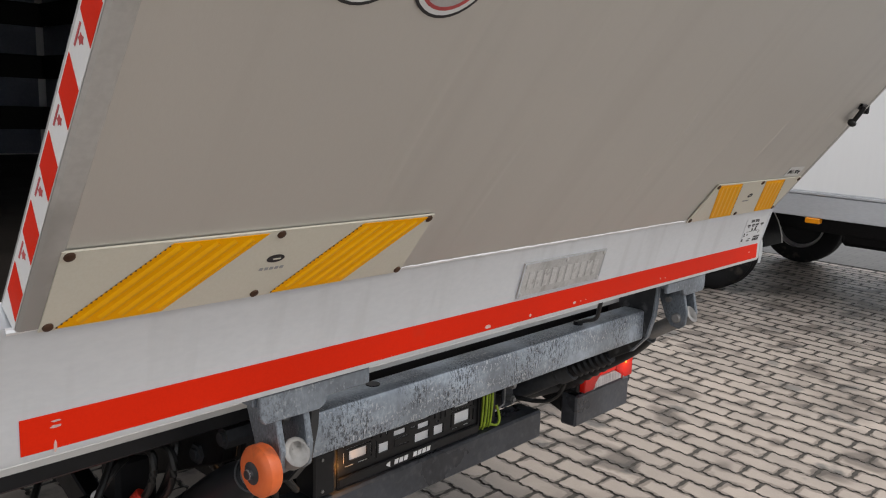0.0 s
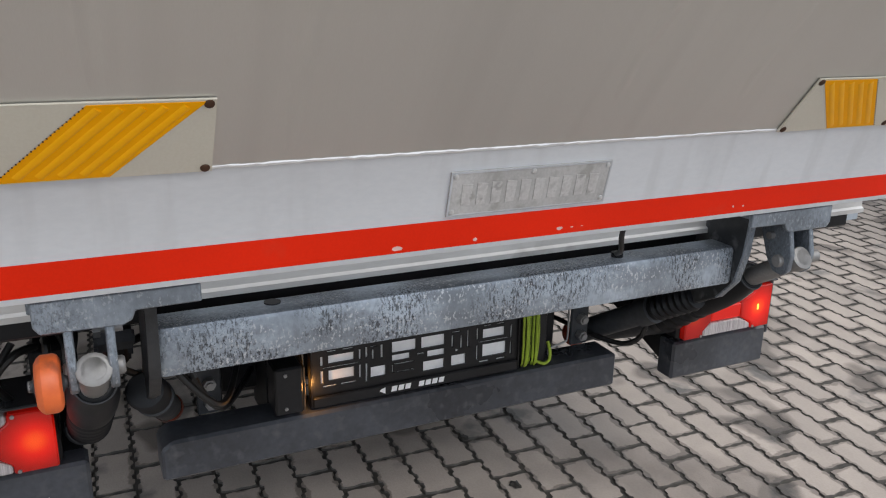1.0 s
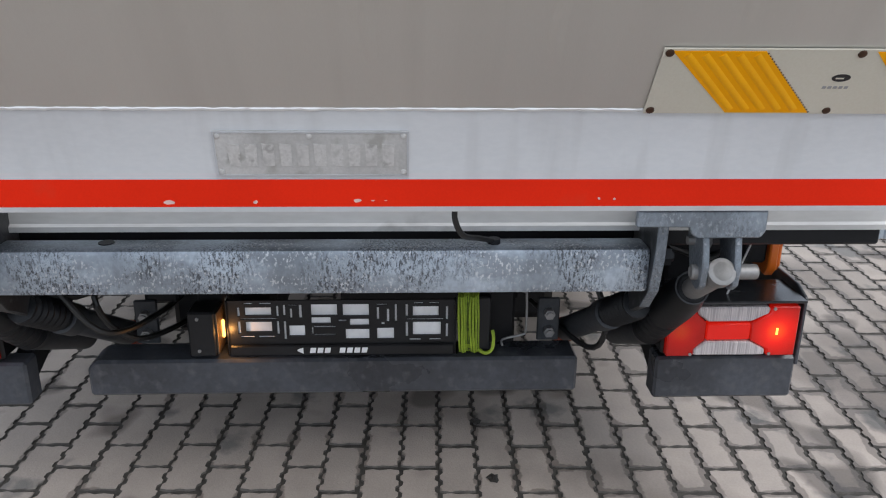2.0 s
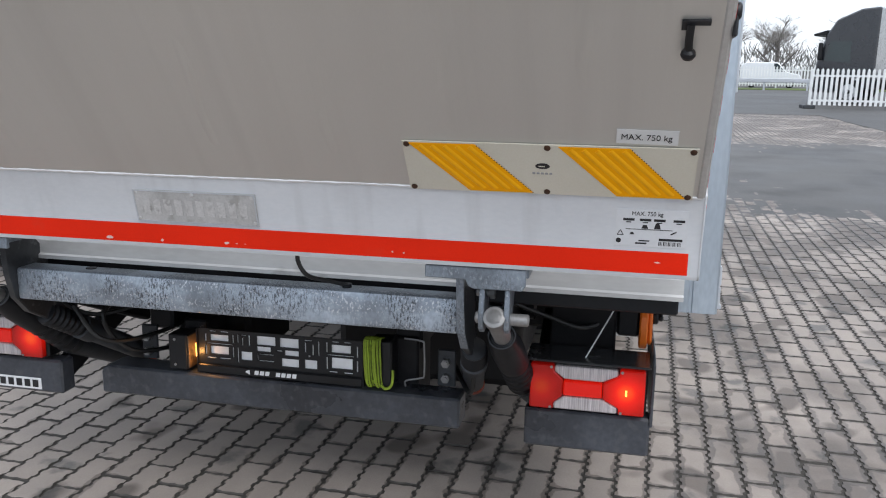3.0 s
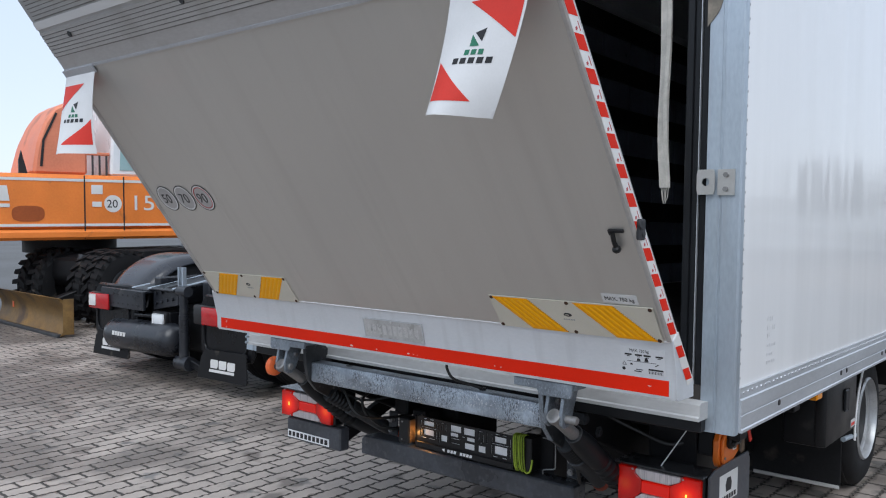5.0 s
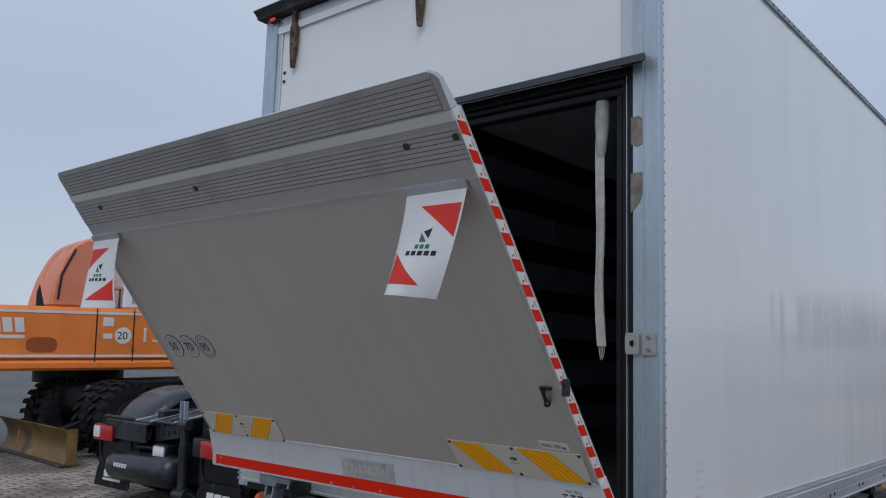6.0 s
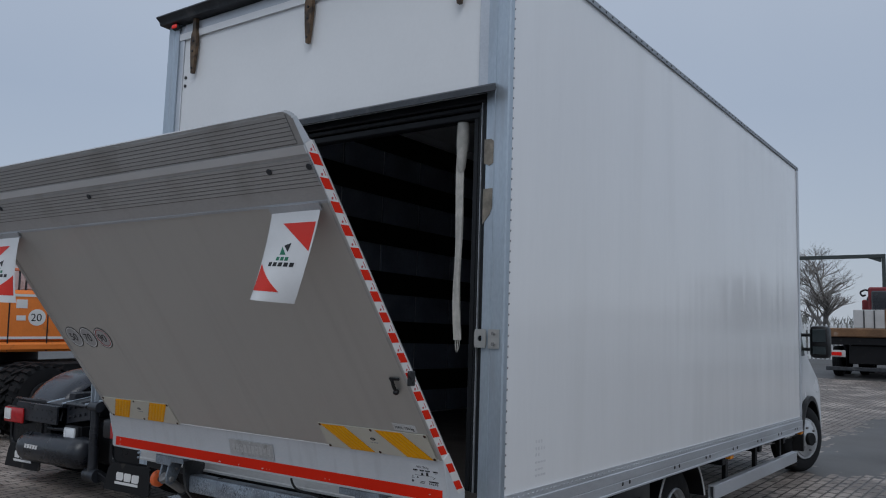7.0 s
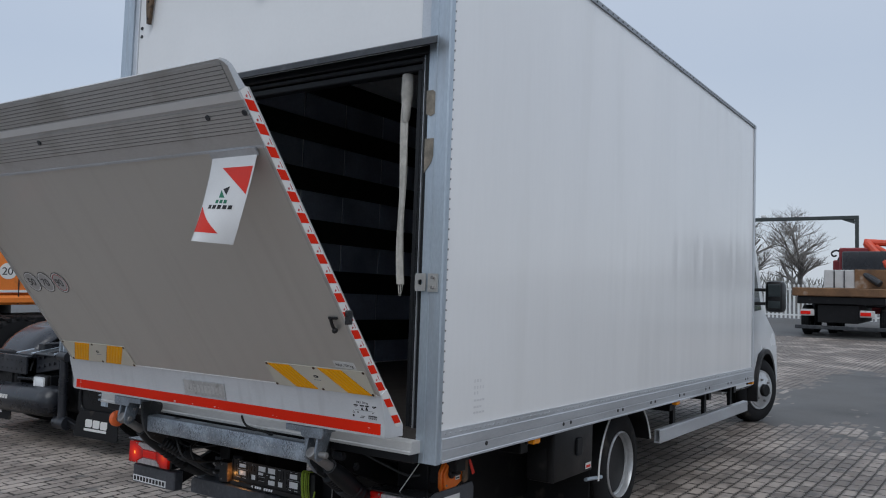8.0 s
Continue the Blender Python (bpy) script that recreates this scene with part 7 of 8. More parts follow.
for q in range(5):
    plate_on(bm, (0.199, -0.735 + q * 0.047, 0.362), (0, 1, 0.02), (0, 0.25, 1), (1, 0, 0), rect(0, 0.036, 0, 0.036), 0.006)
part("logo_block", bm, M["white_film"], tk)
for y in (-0.55, -0.02):
    bm = bm_new()
    box(bm, -0.05, 0.07, y - 0.02, y + 0.02, 0.48, 0.60, 0.005)
    part("tank_bracket", bm, M["daf_paint"], tk)
bm = bm_new()
rod(bm, (0.07, -0.55, 0.545), (0.07, -0.20, 0.56), 0.022, 12)
part("air_line", bm, M["daf_paint"], tr)
bm = bm_new()
box(bm, 0.03, 0.10, -0.245, -0.015, 0.475, 0.605, 0.02, 2)
wl_ = part("work_lamp", bm, M["plastic"], tr, "square work lamp")
bm = bm_new()
box(bm, 0.10, 0.112, -0.215, -0.045, 0.492, 0.588, 0.015, 2)
part("lamp_face", bm, M["lamp_white"], wl_, "white lamp face")
# shock absorber on its bracket
bm = bm_new()
rod(bm, (0.07, 0.21, 0.79), (0.07, 0.21, 0.24), 0.036, 14)
rod(bm, (0.07, 0.21, 0.60), (0.07, 0.21, 0.24), 0.042, 14)
rod(bm, (0.07, 0.13, 0.20), (0.07, 0.30, 0.20), 0.060, 14)
rod(bm, (0.07, 0.15, 0.80), (0.07, 0.28, 0.80), 0.045, 14)
part("shock_absorber", bm, M["daf_frame"], tr, "grey shock absorber")
for y in (0.14, 0.20):
    bm = bm_new()
    box(bm, 0.04, 0.075, y - 0.008, y + 0.008, 0.80, 1.0)
    part("stay", bm, M["alu"], tr, "bright steel stay")
bm = bm_new()
prism(bm, [(0.30, 0.18), (0.48, 0.14), (0.48, 0.20), (0.30, 0.24)], "x", 0.02, 0.08, 0.006)
part("axle_stay", bm, M["daf_paint"], tr)
bm = bm_new()
rod(bm, (-0.62, -1.2, 0.50), (-0.62, 1.2, 0.50), 0.13, 16)
box(bm, -0.9, -0.12, -0.5, 0.42, 0.25, 0.62, 0.03)
part("axle", bm, M["black"], tr)
bm = bm_new()
prism(bm, [(-3.6, 0.7), (-3.6, 3.55), (-4.2, 3.75), (-5.6, 3.1), (-5.8, 1.9), (-5.85, 0.45), (-4.9, 0.45), (-4.6, 0.9)], "y", -1.24, 1.24, 0.04)
part("cab", bm, M["daf_paint"], tr)

# ---------- second white box truck beside ----------
w2 = thing("parked_box_truck", pose(1.19, 3.39, 0), "white box truck parked alongside with a silver rear wheel", "truck")
bm = bm_new()
box(bm, -5.6, 0.0, 0.0, 2.4, 0.84, 3.10, 0.02)
part("box_body", bm, M["panel"], w2, "white box body")
bm = bm_new()
box(bm, -5.6, 0.0, -0.012, 0.05, 0.672, 0.828, 0.004)
box(bm, -5.6, 0.0, -0.016, 0.02, 0.832, 0.852, 0.003)
part("bottom_rail", bm, M["alu_flat"], w2)
for x in (-1.89, -4.4):
    bm = bm_new()
    box(bm, x - 0.05, x + 0.05, -0.03, 0.03, 0.632, 0.671, 0.006)
    part("side_marker", bm, M["amber"], w2, "amber side marker")
wheel(w2, (-2.66, 0.03, 0.345), 0.345, 0.22, -1, 0, False)
# proud dark rod ends and hub paint in the shaded holes and recess
for i in range(18):
    a = 2 * math.pi * i / 18
    bm = bm_new()
    p = Vector((-2.66 + 0.160 * math.cos(a), 0.016, 0.345 + 0.160 * math.sin(a)))
    rod(bm, p, p + Vector((0, -0.014, 0)), 0.014, 10)
    part("rim_hole", bm, M["ink"], w2)
bm = bm_new()
turned(bm, [(0.118, 0.0), (0.116, 0.014), (0.100, 0.018), (0.06, 0.010), (0.03, 0.024), (0.01, 0.026)], (-2.66, 0.0, 0.345), (-2.66, -0.02, 0.345), 28)
part("hub_recess", bm, M["dark_metal"], w2)
wheel(w2, (-2.62, 1.9, 0.37), 0.37, 0.22, -1)
wheel(w2, (-1.15, 1.75, 0.37), 0.37, 0.22, -1)
mudguard(w2, -2.66, 0.36, 0.43, 0.06, 0.4, 5, 175, M["white_print"])
bm = bm_new()
hose(bm, [(-2.66 + 0.43 * math.cos(radians(a)), 0.0, 0.36 + 0.43 * math.sin(radians(a))) for a in range(-10, 100, 10)], 0.010, 6, 1)
part("edge_trim", bm, M["white_print"], w2)
for y in (0.55, 1.6):
    bm = bm_new()
    box(bm, -5.4, -0.1, y, y + 0.1, 0.50, 0.76, 0.01)
    part("chassis_rail", bm, M["black"], w2)
bm = bm_new()
box(bm, -1.9, -0.35, 0.7, 1.5, 0.40, 0.70, 0.03)
part("underbody_box", bm, M["black"], w2)
bm = bm_new()
prism(bm, [(-5.7, 0.5), (-5.7, 2.3), (-6.6, 2.3), (-7.3, 1.4), (-7.9, 1.15), (-7.95, 0.5)], "y", 0.2, 2.2, 0.04)
part("cab", bm, M["cabwhite"], w2)
wheel(w2, (-7.1, 0.22, 0.37), 0.37, 0.22, -1, 0, False)

# ---------- white palisade fences ----------
def fence(name, m, length, height, pitch, label):
    f = thing(name, m, label, "fence", "white fences")
    n_ = int(length / pitch)
    bm = bm_new()
    prism(bm, [(-0.045, 0.12), (0.045, 0.12), (0.045, height - 0.06), (0.0, height), (-0.045, height - 0.06)], "y", -0.012, 0.012)
    first = part("pale", bm, M["fence_white"], f)
    for i in range(1, n_):
        o = new("pale", first.data)
        o.parent = f
        o.location = (i * pitch, 0, 0)
    for z in (0.25, height - 0.30):
        bm = bm_new()
        box(bm, -0.06, n_ * pitch, 0.013, 0.055, z, z + 0.07)
        part("rail", bm, M["fence_white"], f)
    for i in range(int(length / 3.0) + 1):
        bm = bm_new()
        box(bm, i * 3.0 - 0.05, i * 3.0 + 0.05, 0.056, 0.15, 0.0, height - 0.05, 0.005)
        part("post", bm, M["fence_white"], f)
    return f


fence("palisade_fence", pose(-29.8, 6.25, 0, 0, 0, 84), 9.0, 1.42, 0.165, "white palisade fence panels on concrete feet")
fence("palisade_fence", pose(-60, 1.0, 0.1, 0, 0, 86), 26.0, 1.50, 0.20, "white palisade fence along the grass verge")
fence("palisade_fence", pose(-38, -11.0, 0, 0, 0, 88), 9.0, 1.75, 0.19, "white palisade fence at the yard edge")
for i in range(3):
    ft_ = thing("fence_foot", pose(-29.9 - 0.3 * i, 6.2 + 3.0 * i, 0), "dark concrete foot under the fence", "fence foot", "fence feet")
    bm = bm_new()
    box(bm, -0.4, 0.4, -0.2, 0.2, 0.0, 0.13, 0.02)
    part("block", bm, M["dark_metal"], ft_)
bm = bm_new()
box(bm, -61.5, -57.6, 2.0, 40.0, 0.0, 0.05)
verge = part("grass_verge", bm, M["grass"], None)
tagged(verge, "green grass verge along the fence", "grass", kind="structure")
gr = thing("guard_rail", pose(-57.0, 3.4, 0, 0, 0, 86), "grey steel guard rail in front of the fence", "guard rail")
bm = bm_new()
box(bm, 0.0, 20.0, -0.04, 0.04, 0.52, 0.78, 0.02)
part("beam", bm, M["alu_flat"], gr)
for i in range(8):
    bm = bm_new()
    box(bm, i * 2.7 - 0.06, i * 2.7 + 0.06, 0.05, 0.15, 0.0, 0.70)
    part("post", bm, M["alu_flat"], gr)


# ---------- cars ----------
def car(name, m, paint, label, rear_lamps):
    c = thing(name, m, label, "car")
    bm = bm_new()
    prism(bm, [(0.0, 0.30), (-0.02, 0.62), (0.04, 0.92), (0.45, 1.0), (2.6, 0.98), (3.75, 0.80), (3.85, 0.45), (3.75, 0.28), (3.35, 0.28), (3.27, 0.50), (3.10, 0.60), (2.93, 0.55), (2.82, 0.28), (1.05, 0.28), (0.95, 0.52), (0.78, 0.60), (0.6, 0.54), (0.5, 0.28)],
          "y", -0.85, 0.85, 0.05)
    bd = part("body", bm, paint, c)
    bm = bm_new()
    prism(bm, [(0.02, 0.95), (0.30, 1.42), (0.7, 1.50), (1.7, 1.48), (2.65, 0.97)], "y", -0.72, 0.72, 0.06)
    gh = part("roof", bm, paint, c)
    bm = bm_new()
    prism(bm, [(0.0, 1.00), (0.235, 1.38), (0.245, 1.385), (0.02, 1.0)], "y", -0.60, 0.60)
    part("rear_window", bm, M["glass"], gh)
    for s in (1, -1):
        bm = bm_new()
        prism(bm, [(0.30, 1.02), (0.50, 1.40), (1.65, 1.40), (2.35, 1.02)], "y", 0.722 * s, 0.728 * s)
        part("side_window", bm, M["glass"], gh)
        for x in (0.78, 3.10):
            wheel(c, (x, 0.87 * s, 0.30), 0.30, 0.19, s, 0, False)
        if rear_lamps:
            bm = bm_new()
            box(bm, -0.04, 0.05, 0.60 * s - 0.12, 0.60 * s + 0.16 * (1 if s > 0 else 0.75), 0.78, 1.0, 0.02)
            part("tail_light", bm, M["lens_lit"], c, "red tail light")
        bm = bm_new()
        box(bm, 2.0, 2.15, 0.86 * s, 1.0 * s, 0.95, 1.08, 0.03)
        part("door_mirror", bm, paint, c)
    bm = bm_new()
    box(bm, -0.06, 0.05, -0.82, 0.82, 0.30, 0.55, 0.04)
    part("bumper", bm, M["plastic"], c)
    bm = bm_new()
    box(bm, -0.065, -0.03, -0.26, 0.26, 0.62, 0.74)
    part("number_plate", bm, M["number"], c, "blank yellow plate")
    return c


car("parked_car", pose(-55.5, 2.5, 0, 0, 0, 180), M["car_blue"], "dark blue hatchback parked tail-on by the fence", True)
car("parked_car", pose(-57.6, 0.9, 0, 0, 0, 94 + 86 - 96), M["car_grey"], "grey-bronze saloon parked sideways near the fence", False).matrix_basis = pose(-58.6, 1.0, 0, 0, 0, -95)

# ---------- dark lorry behind the near fence, and one beyond the truck ----------
def lorry_front(name, m, label):
    c = thing(name, m, label, "lorry")
    bm = bm_new()
    prism(bm, [(0.0, 0.45), (0.05, 1.6), (0.35, 2.75), (0.7, 3.35), (1.6, 3.75), (2.3, 3.8), (2.3, 0.6), (1.9, 0.6), (1.75, 1.0), (1.4, 1.15), (1.0, 1.0), (0.85, 0.45)], "y", -1.22, 1.22, 0.06)
    b = part("cab", bm, M["truck_dark"], c)
    bm = bm_new()
    plate_on(bm, (0.06, -1.05, 1.68), (0, 1, 0), (0.26, 0, 0.965), (-0.965, 0, 0.26), rect(0, 2.1, 0, 0.95), 0.02)
    part("windscreen", bm, M["glass"], b)
    for s in (1, -1):
        bm = bm_new()
        plate_on(bm, (0, 1.221 * s, 0), (1, 0, 0), (0, 0, 1), (0, s, 0), [(0.35, 1.75), (0.55, 2.5), (1.35, 2.5), (1.35, 1.65)], 0.012)
        part("side_window", bm, M["glass"], b)
        wheel(c, (1.4, 1.22 * s, 0.5), 0.5, 0.3, s, 0, False)
        wheel(c, (4.9, 1.22 * s, 0.5), 0.5, 0.3, s)
        bm = bm_new()
        box(bm, 0.15, 0.30, 1.25 * s, 1.48 * s, 1.75, 2.45, 0.04)
        part("mirror", bm, M["plastic"], c)
    bm = bm_new()
    prism(bm, [(0.3, 2.75), (-0.15, 2.72), (-0.18, 2.80), (0.35, 2.95)], "y", -1.1, 1.1)
    part("sun_visor", bm, M["plastic"], b)
    bm = bm_new()
    box(bm, 2.3, 6.2, -0.45, 0.45, 0.6, 1.0, 0.02)
    part("chassis", bm, M["black"], c)
    return c


lorry_front("parked_lorry", pose(-36.0, 7.9, 0, 0, 0, 62), "dark parked lorry cab behind the white fence")
lt2 = thing("parked_lorry_tail", pose(-27.6, -1.75, 0), "rear of a dark parked lorry with red lamps", "lorry")
bm = bm_new()
box(bm, -7.0, 0.0, -1.2, 1.18, 0.95, 1.25, 0.03)
part("chassis", bm, M["truck_dark"], lt2)
for x in (-0.9, -2.3):
    wheel(lt2, (x, 1.2, 0.5), 0.5, 0.3, 1)
    wheel(lt2, (x, -1.2, 0.5), 0.5, 0.3, -1)
bm = bm_new()
box(bm, -0.02, 0.06, 0.75, 1.15, 0.80, 0.98, 0.02)
part("tail_light", bm, M["lens_mid"], lt2, "red tail light")
bm = bm_new()
prism(bm, [(-3.9, 1.25), (-3.9, 3.0), (-5.9, 3.0), (-6.2, 1.8), (-6.2, 0.8)], "y", -1.2, 1.2, 0.04)
part("cab", bm, M["truck_dark"], lt2)

# ---------- rusty flatbed with red loading crane ----------
cr = thing("crane_lorry", pose(-25.6, -2.35, 0), "flatbed lorry with a rusty load bed and red loading crane", "lorry")
bm = bm_new()
box(bm, -6.5, 0.0, -1.25, 1.6, 1.30, 1.58, 0.03)
part("load_bed", bm, M["rust_bed"], cr, "rusty load bed")
bm = bm_new()
box(bm, -6.4, -0.08, -1.1, 1.45, 1.05, 1.296, 0.02)
part("bed_frame", bm, M["black"], cr)
bm = bm_new()
box(bm, -5.9, -5.8, -1.22, -0.15, 1.58, 2.28, 0.02)
part("headboard", bm, M["sill"], cr, "dull white headboard panel")
for y in (-0.85, -0.5):
    bm = bm_new()
    box(bm, -5.80, -5.76, y - 0.02, y + 0.02, 1.58, 2.26)
    part("headboard_rib", bm, M["dark_metal"], cr)
bm = bm_new()
box(bm, -5.92, -5.78, -0.145, 1.58, 1.58, 2.30, 0.02)
part("headboard", bm, M["rust_bed"], cr)
for y0 in (-1.0, 0.75):
    bm = bm_new()
    box(bm, -0.12, -0.02, y0, y0 + 0.42, 0.66, 0.88, 0.02)
    lb = part("lamp_board", bm, M["sill"], cr)
    bm = bm_new()
    box(bm, -0.018, 0.01, y0 + 0.02, y0 + 0.32, 0.71, 0.82, 0.01)
    part("tail_light", bm, M["lens_mid"], lb, "red tail light")
bm = bm_new()
box(bm, -0.10, 0.02, -1.15, 1.5, 0.24, 0.36, 0.015)
part("underrun_bar", bm, M["dark_metal"], cr)
bm = bm_new()
box(bm, -3.5, -0.2, -0.5, 0.7, 0.45, 1.04, 0.02)
part("chassis", bm, M["black"], cr)
for s, y in ((-1, -1.15), (1, 1.5)):
    wheel(cr, (-1.4, y, 0.5), 0.5, 0.3, s)
    wheel(cr, (-2.8, y, 0.5), 0.5, 0.3, s)
bm = bm_new()
box(bm, -7.0, -6.2, -0.75, 0.3, 2.0, 3.15, 0.05)
part("crane_cabinet", bm, M["crane_dark"], cr, "dark red crane cabinet")
for p, q, r_, mt in (((-6.4, -0.75, 2.75), (-5.6, 0.75, 1.75), 0.13, "dark_metal"), ((-6.4, 0.2, 3.35), (-5.8, 1.3, 2.1), 0.16, "crane"), ((-6.5, 0.15, 3.35), (-6.2, 0.85, 2.0), 0.12, "crane"), ((-6.5, 0.1, 3.38), (-6.4, 1.9, 3.25), 0.13, "crane"), ((-6.3, 0.5, 3.2), (-5.9, 1.7, 2.4), 0.10, "crane")):
    bm = bm_new()
    rod(bm, p, q, r_, 10, 0.02)
    part("crane_arm", bm, M[mt], cr, "red crane arm" if mt == "crane" else "dark folded crane arm")
bm = bm_new()
hose(bm, [(-6.3, -0.62, 2.95), (-6.3, -0.85, 3.05), (-6.3, -1.02, 2.95), (-6.3, -0.95, 2.82), (-6.3, -0.84, 2.86)], 0.035, 8)
part("crane_hook", bm, M["black"], cr)
bm = bm_new()
prism(bm, [(-7.1, 0.6), (-7.1, 2.7), (-9.0, 2.7), (-9.2, 0.6)], "y", -1.1, 1.4, 0.05)
part("cab", bm, M["crane_dark"], cr)

# ---------- height gantry ----------
ga = thing("height_gantry", pose(-46.0, -4.3, 0), "dark steel height-limit gantry over the yard exit", "gantry")
bm = bm_new()
box(bm, -0.09, 0.09, -14.0, 0.12, 5.35, 5.55, 0.01)
part("crossbar", bm, M["gantry"], ga)
for y in (0.03, -13.9):
    bm = bm_new()
    box(bm, -0.09, 0.09, y - 0.09, y + 0.09, 0.0, 5.349, 0.01)
    part("upright", bm, M["gantry"], ga)
bm = bm_new()
prism(bm, [(-0.75, 5.349), (-0.08, 5.349), (-0.08, 5.1)], "x", -0.04, 0.04)
part("brace", bm, M["gantry"], ga)
bm = bm_new()
box(bm, -0.1, 0.1, -4.95, -4.65, 5.55, 5.72, 0.03)
part("camera_box", bm, M["fence_white"], ga)


# ---------- bare trees and far hedge ----------
def tree(name, m, height, seed, label):
    t = thing(name, m, label, "tree", "bare winter trees")
    rnd = random.Random(seed)
    trunk, crown = bm_new(), bm_new()

    def grow(bm, p, d, length, r, level):
        pts, q, dd = [p], p, d
        for i in range(3):
            dd = (dd + Vector((rnd.uniform(-1, 1), rnd.uniform(-1, 1), rnd.uniform(-0.3, 0.7))) * 0.16).normalized()
            q = q + dd * length / 3
            pts.append(q)
        hose(bm, pts, r, 6 if level < 2 else 4, 2 if level < 2 else 1, r * 0.55)
        if level >= 6:
            return
        n_ = (5, 4, 4, 3, 3, 2)[level]
        for i in range(n_):
            f = rnd.uniform(0.35, 1.0) if level else rnd.uniform(0.45, 1.0)
            s = pts[min(3, int(f * 3))]
            a = rnd.uniform(0, 2 * math.pi)
            side = Vector((math.cos(a), math.sin(a), rnd.uniform(-0.1, 0.6)))
            grow(crown, s, (dd * 0.62 + side * rnd.uniform(0.65, 1.05)).normalized(), length * rnd.uniform(0.58, 0.78), r * rnd.uniform(0.42, 0.58), level + 1)
    grow(trunk, Vector((0, 0, 0)), Vector((0, 0, 1)), height * 0.36, height * 0.022, 0)
    part("trunk", trunk, M["bark"], t)
    part("crown", crown, M["bark"], t, "leafless branching crown")
    return t


ta = tree("bare_tree", pose(-62, -10.2, 0), 12.0, 3, "bare winter tree with a broad twiggy crown")
copy_thing(ta, pose(-66, -15.5, 0, 0, 0, 130))
copy_thing(ta, pose(-78, 4.0, 0, 0, 0, 70))
tb = tree("bare_tree", pose(-76, 12.5, 0), 10.5, 8, "bare winter tree standing beyond the fence")
copy_thing(tb, pose(-80, 19.0, 0, 0, 0, 200))
copy_thing(tb, pose(-84, 8.5, 0, 0, 0, 300))
copy_thing(ta, pose(-88, 24.0, 0, 0, 0, 10))


def hedge(name, p, q, height, depth, seed, label):
    """A far strip of twiggy shrubs with an uneven outline."""
    rnd = random.Random(seed)
    bm = bm_new()
    p, q = Vector(p), Vector(q)
    n_ = int((q - p).length * 110)
    for i in range(n_):
        f = rnd.random()
        o = p + (q - p) * f + Vector((rnd.uniform(-depth, depth), 0, 0))
        h = height * (0.62 + 0.25 * noise.noise(Vector((o.y * 0.25, o.x * 0.1, seed))) + rnd.uniform(-0.05, 0.2))
        z = rnd.uniform(0.0, 1.0) ** 0.8 * h
        s = rnd.uniform(0.03, 0.085)
        a = rnd.uniform(0, 6.28)
        u = Vector((math.cos(a), math.sin(a), rnd.uniform(-0.5, 0.5))) * s
        v = Vector((rnd.uniform(-0.4, 0.4), rnd.uniform(-0.6, 0.6), 1)) * rnd.uniform(0.25, 0.6)
        c = Vector((o.x, o.y, z))
        bm.faces.new([bm.verts.new(c + w) for w in (u, v, -u, -v * 0.6)])
    me_ = bpy.data.meshes.new(name)
    bm.to_mesh(me_)
    bm.free()
    me_.materials.append(M["hedge"])
    return tagged(new(name, me_), label, "hedge", kind="stuff")


hedge("far_hedge", (-72, -60, 0), (-72, -2, 0), 3.0, 3.0, 4, "far winter hedge paled by painted haze")
hedge("far_hedge", (-86, -2, 0), (-86, 45, 0), 4.6, 4.0, 9, "far winter shrubs paled by painted haze")
lp_ = thing("lamp_post", pose(-50, 6.2, 0), "slender grey lamp post beyond the yard", "lamp post")
bm = bm_new()
rod(bm, (0, 0, 0), (0, 0, 6.5), 0.10, 12)
part("pole", bm, M["alu_flat"], lp_)
vn = thing("white_van", pose(-66, 8.5, 0, 0, 0, 80), "small white van far beyond the fence", "van")
bm = bm_new()
prism(bm, [(0, 0.35), (0.0, 1.7), (0.3, 1.9), (2.6, 1.9), (3.2, 1.2), (4.2, 1.0), (4.3, 0.35)], "y", -0.85, 0.85, 0.06)
part("body", bm, M["cabwhite"], vn)
bm = bm_new()
prism(bm, [(2.55, 1.82), (3.12, 1.22), (2.3, 1.22), (2.3, 1.82)], "y", -0.856, -0.851)
part("side_window", bm, M["glass"], vn)
for x in (0.8, 3.5):
    for s in (1, -1):
        wheel(vn, (x, 0.86 * s, 0.32), 0.32, 0.2, s, 0, False)

# ---------- ground ----------
def ground_material():
    """Old concrete paving far off, with asphalt patches, worn light and dark areas."""
    m = surface("yard_surface", (0.080, 0.078, 0.075), 0.6, 0, 0.2, 0.25, 8, dirt=(0.060, 0.058, 0.056), dirt_at=0.50, dirt_scale=0.16, dirt_soft=0.15, bump=0.3, bump_scale=40, position=True)
    n, l = m.node_tree.nodes, m.node_tree.links
    b = n["Principled BSDF"]
    old = b.inputs["Base Color"].links[0].from_socket
    br, geo, mx = n.new("ShaderNodeTexBrick"), n.new("ShaderNodeNewGeometry"), n.new("ShaderNodeMix")
    br.inputs["Scale"].default_value = 1.0
    br.inputs["Brick Width"].default_value, br.inputs["Row Height"].default_value, br.inputs["Mortar Size"].default_value = 0.205, 0.105, 0.006
    br.inputs["Color1"].default_value, br.inputs["Color2"].default_value, br.inputs["Mortar"].default_value = (1, 1, 1, 1), (0.8, 0.8, 0.8, 1), (0.45, 0.44, 0.43, 1)
    l.new(geo.outputs["Position"], br.inputs["Vector"])
    mx.data_type, mx.blend_type = "RGBA", "MULTIPLY"
    mx.inputs["Factor"].default_value = 1.0
    l.new(old, mx.inputs["A"])
    l.new(br.outputs["Color"], mx.inputs["B"])
    l.new(mx.outputs["Result"], b.inputs["Base Color"])
    return m


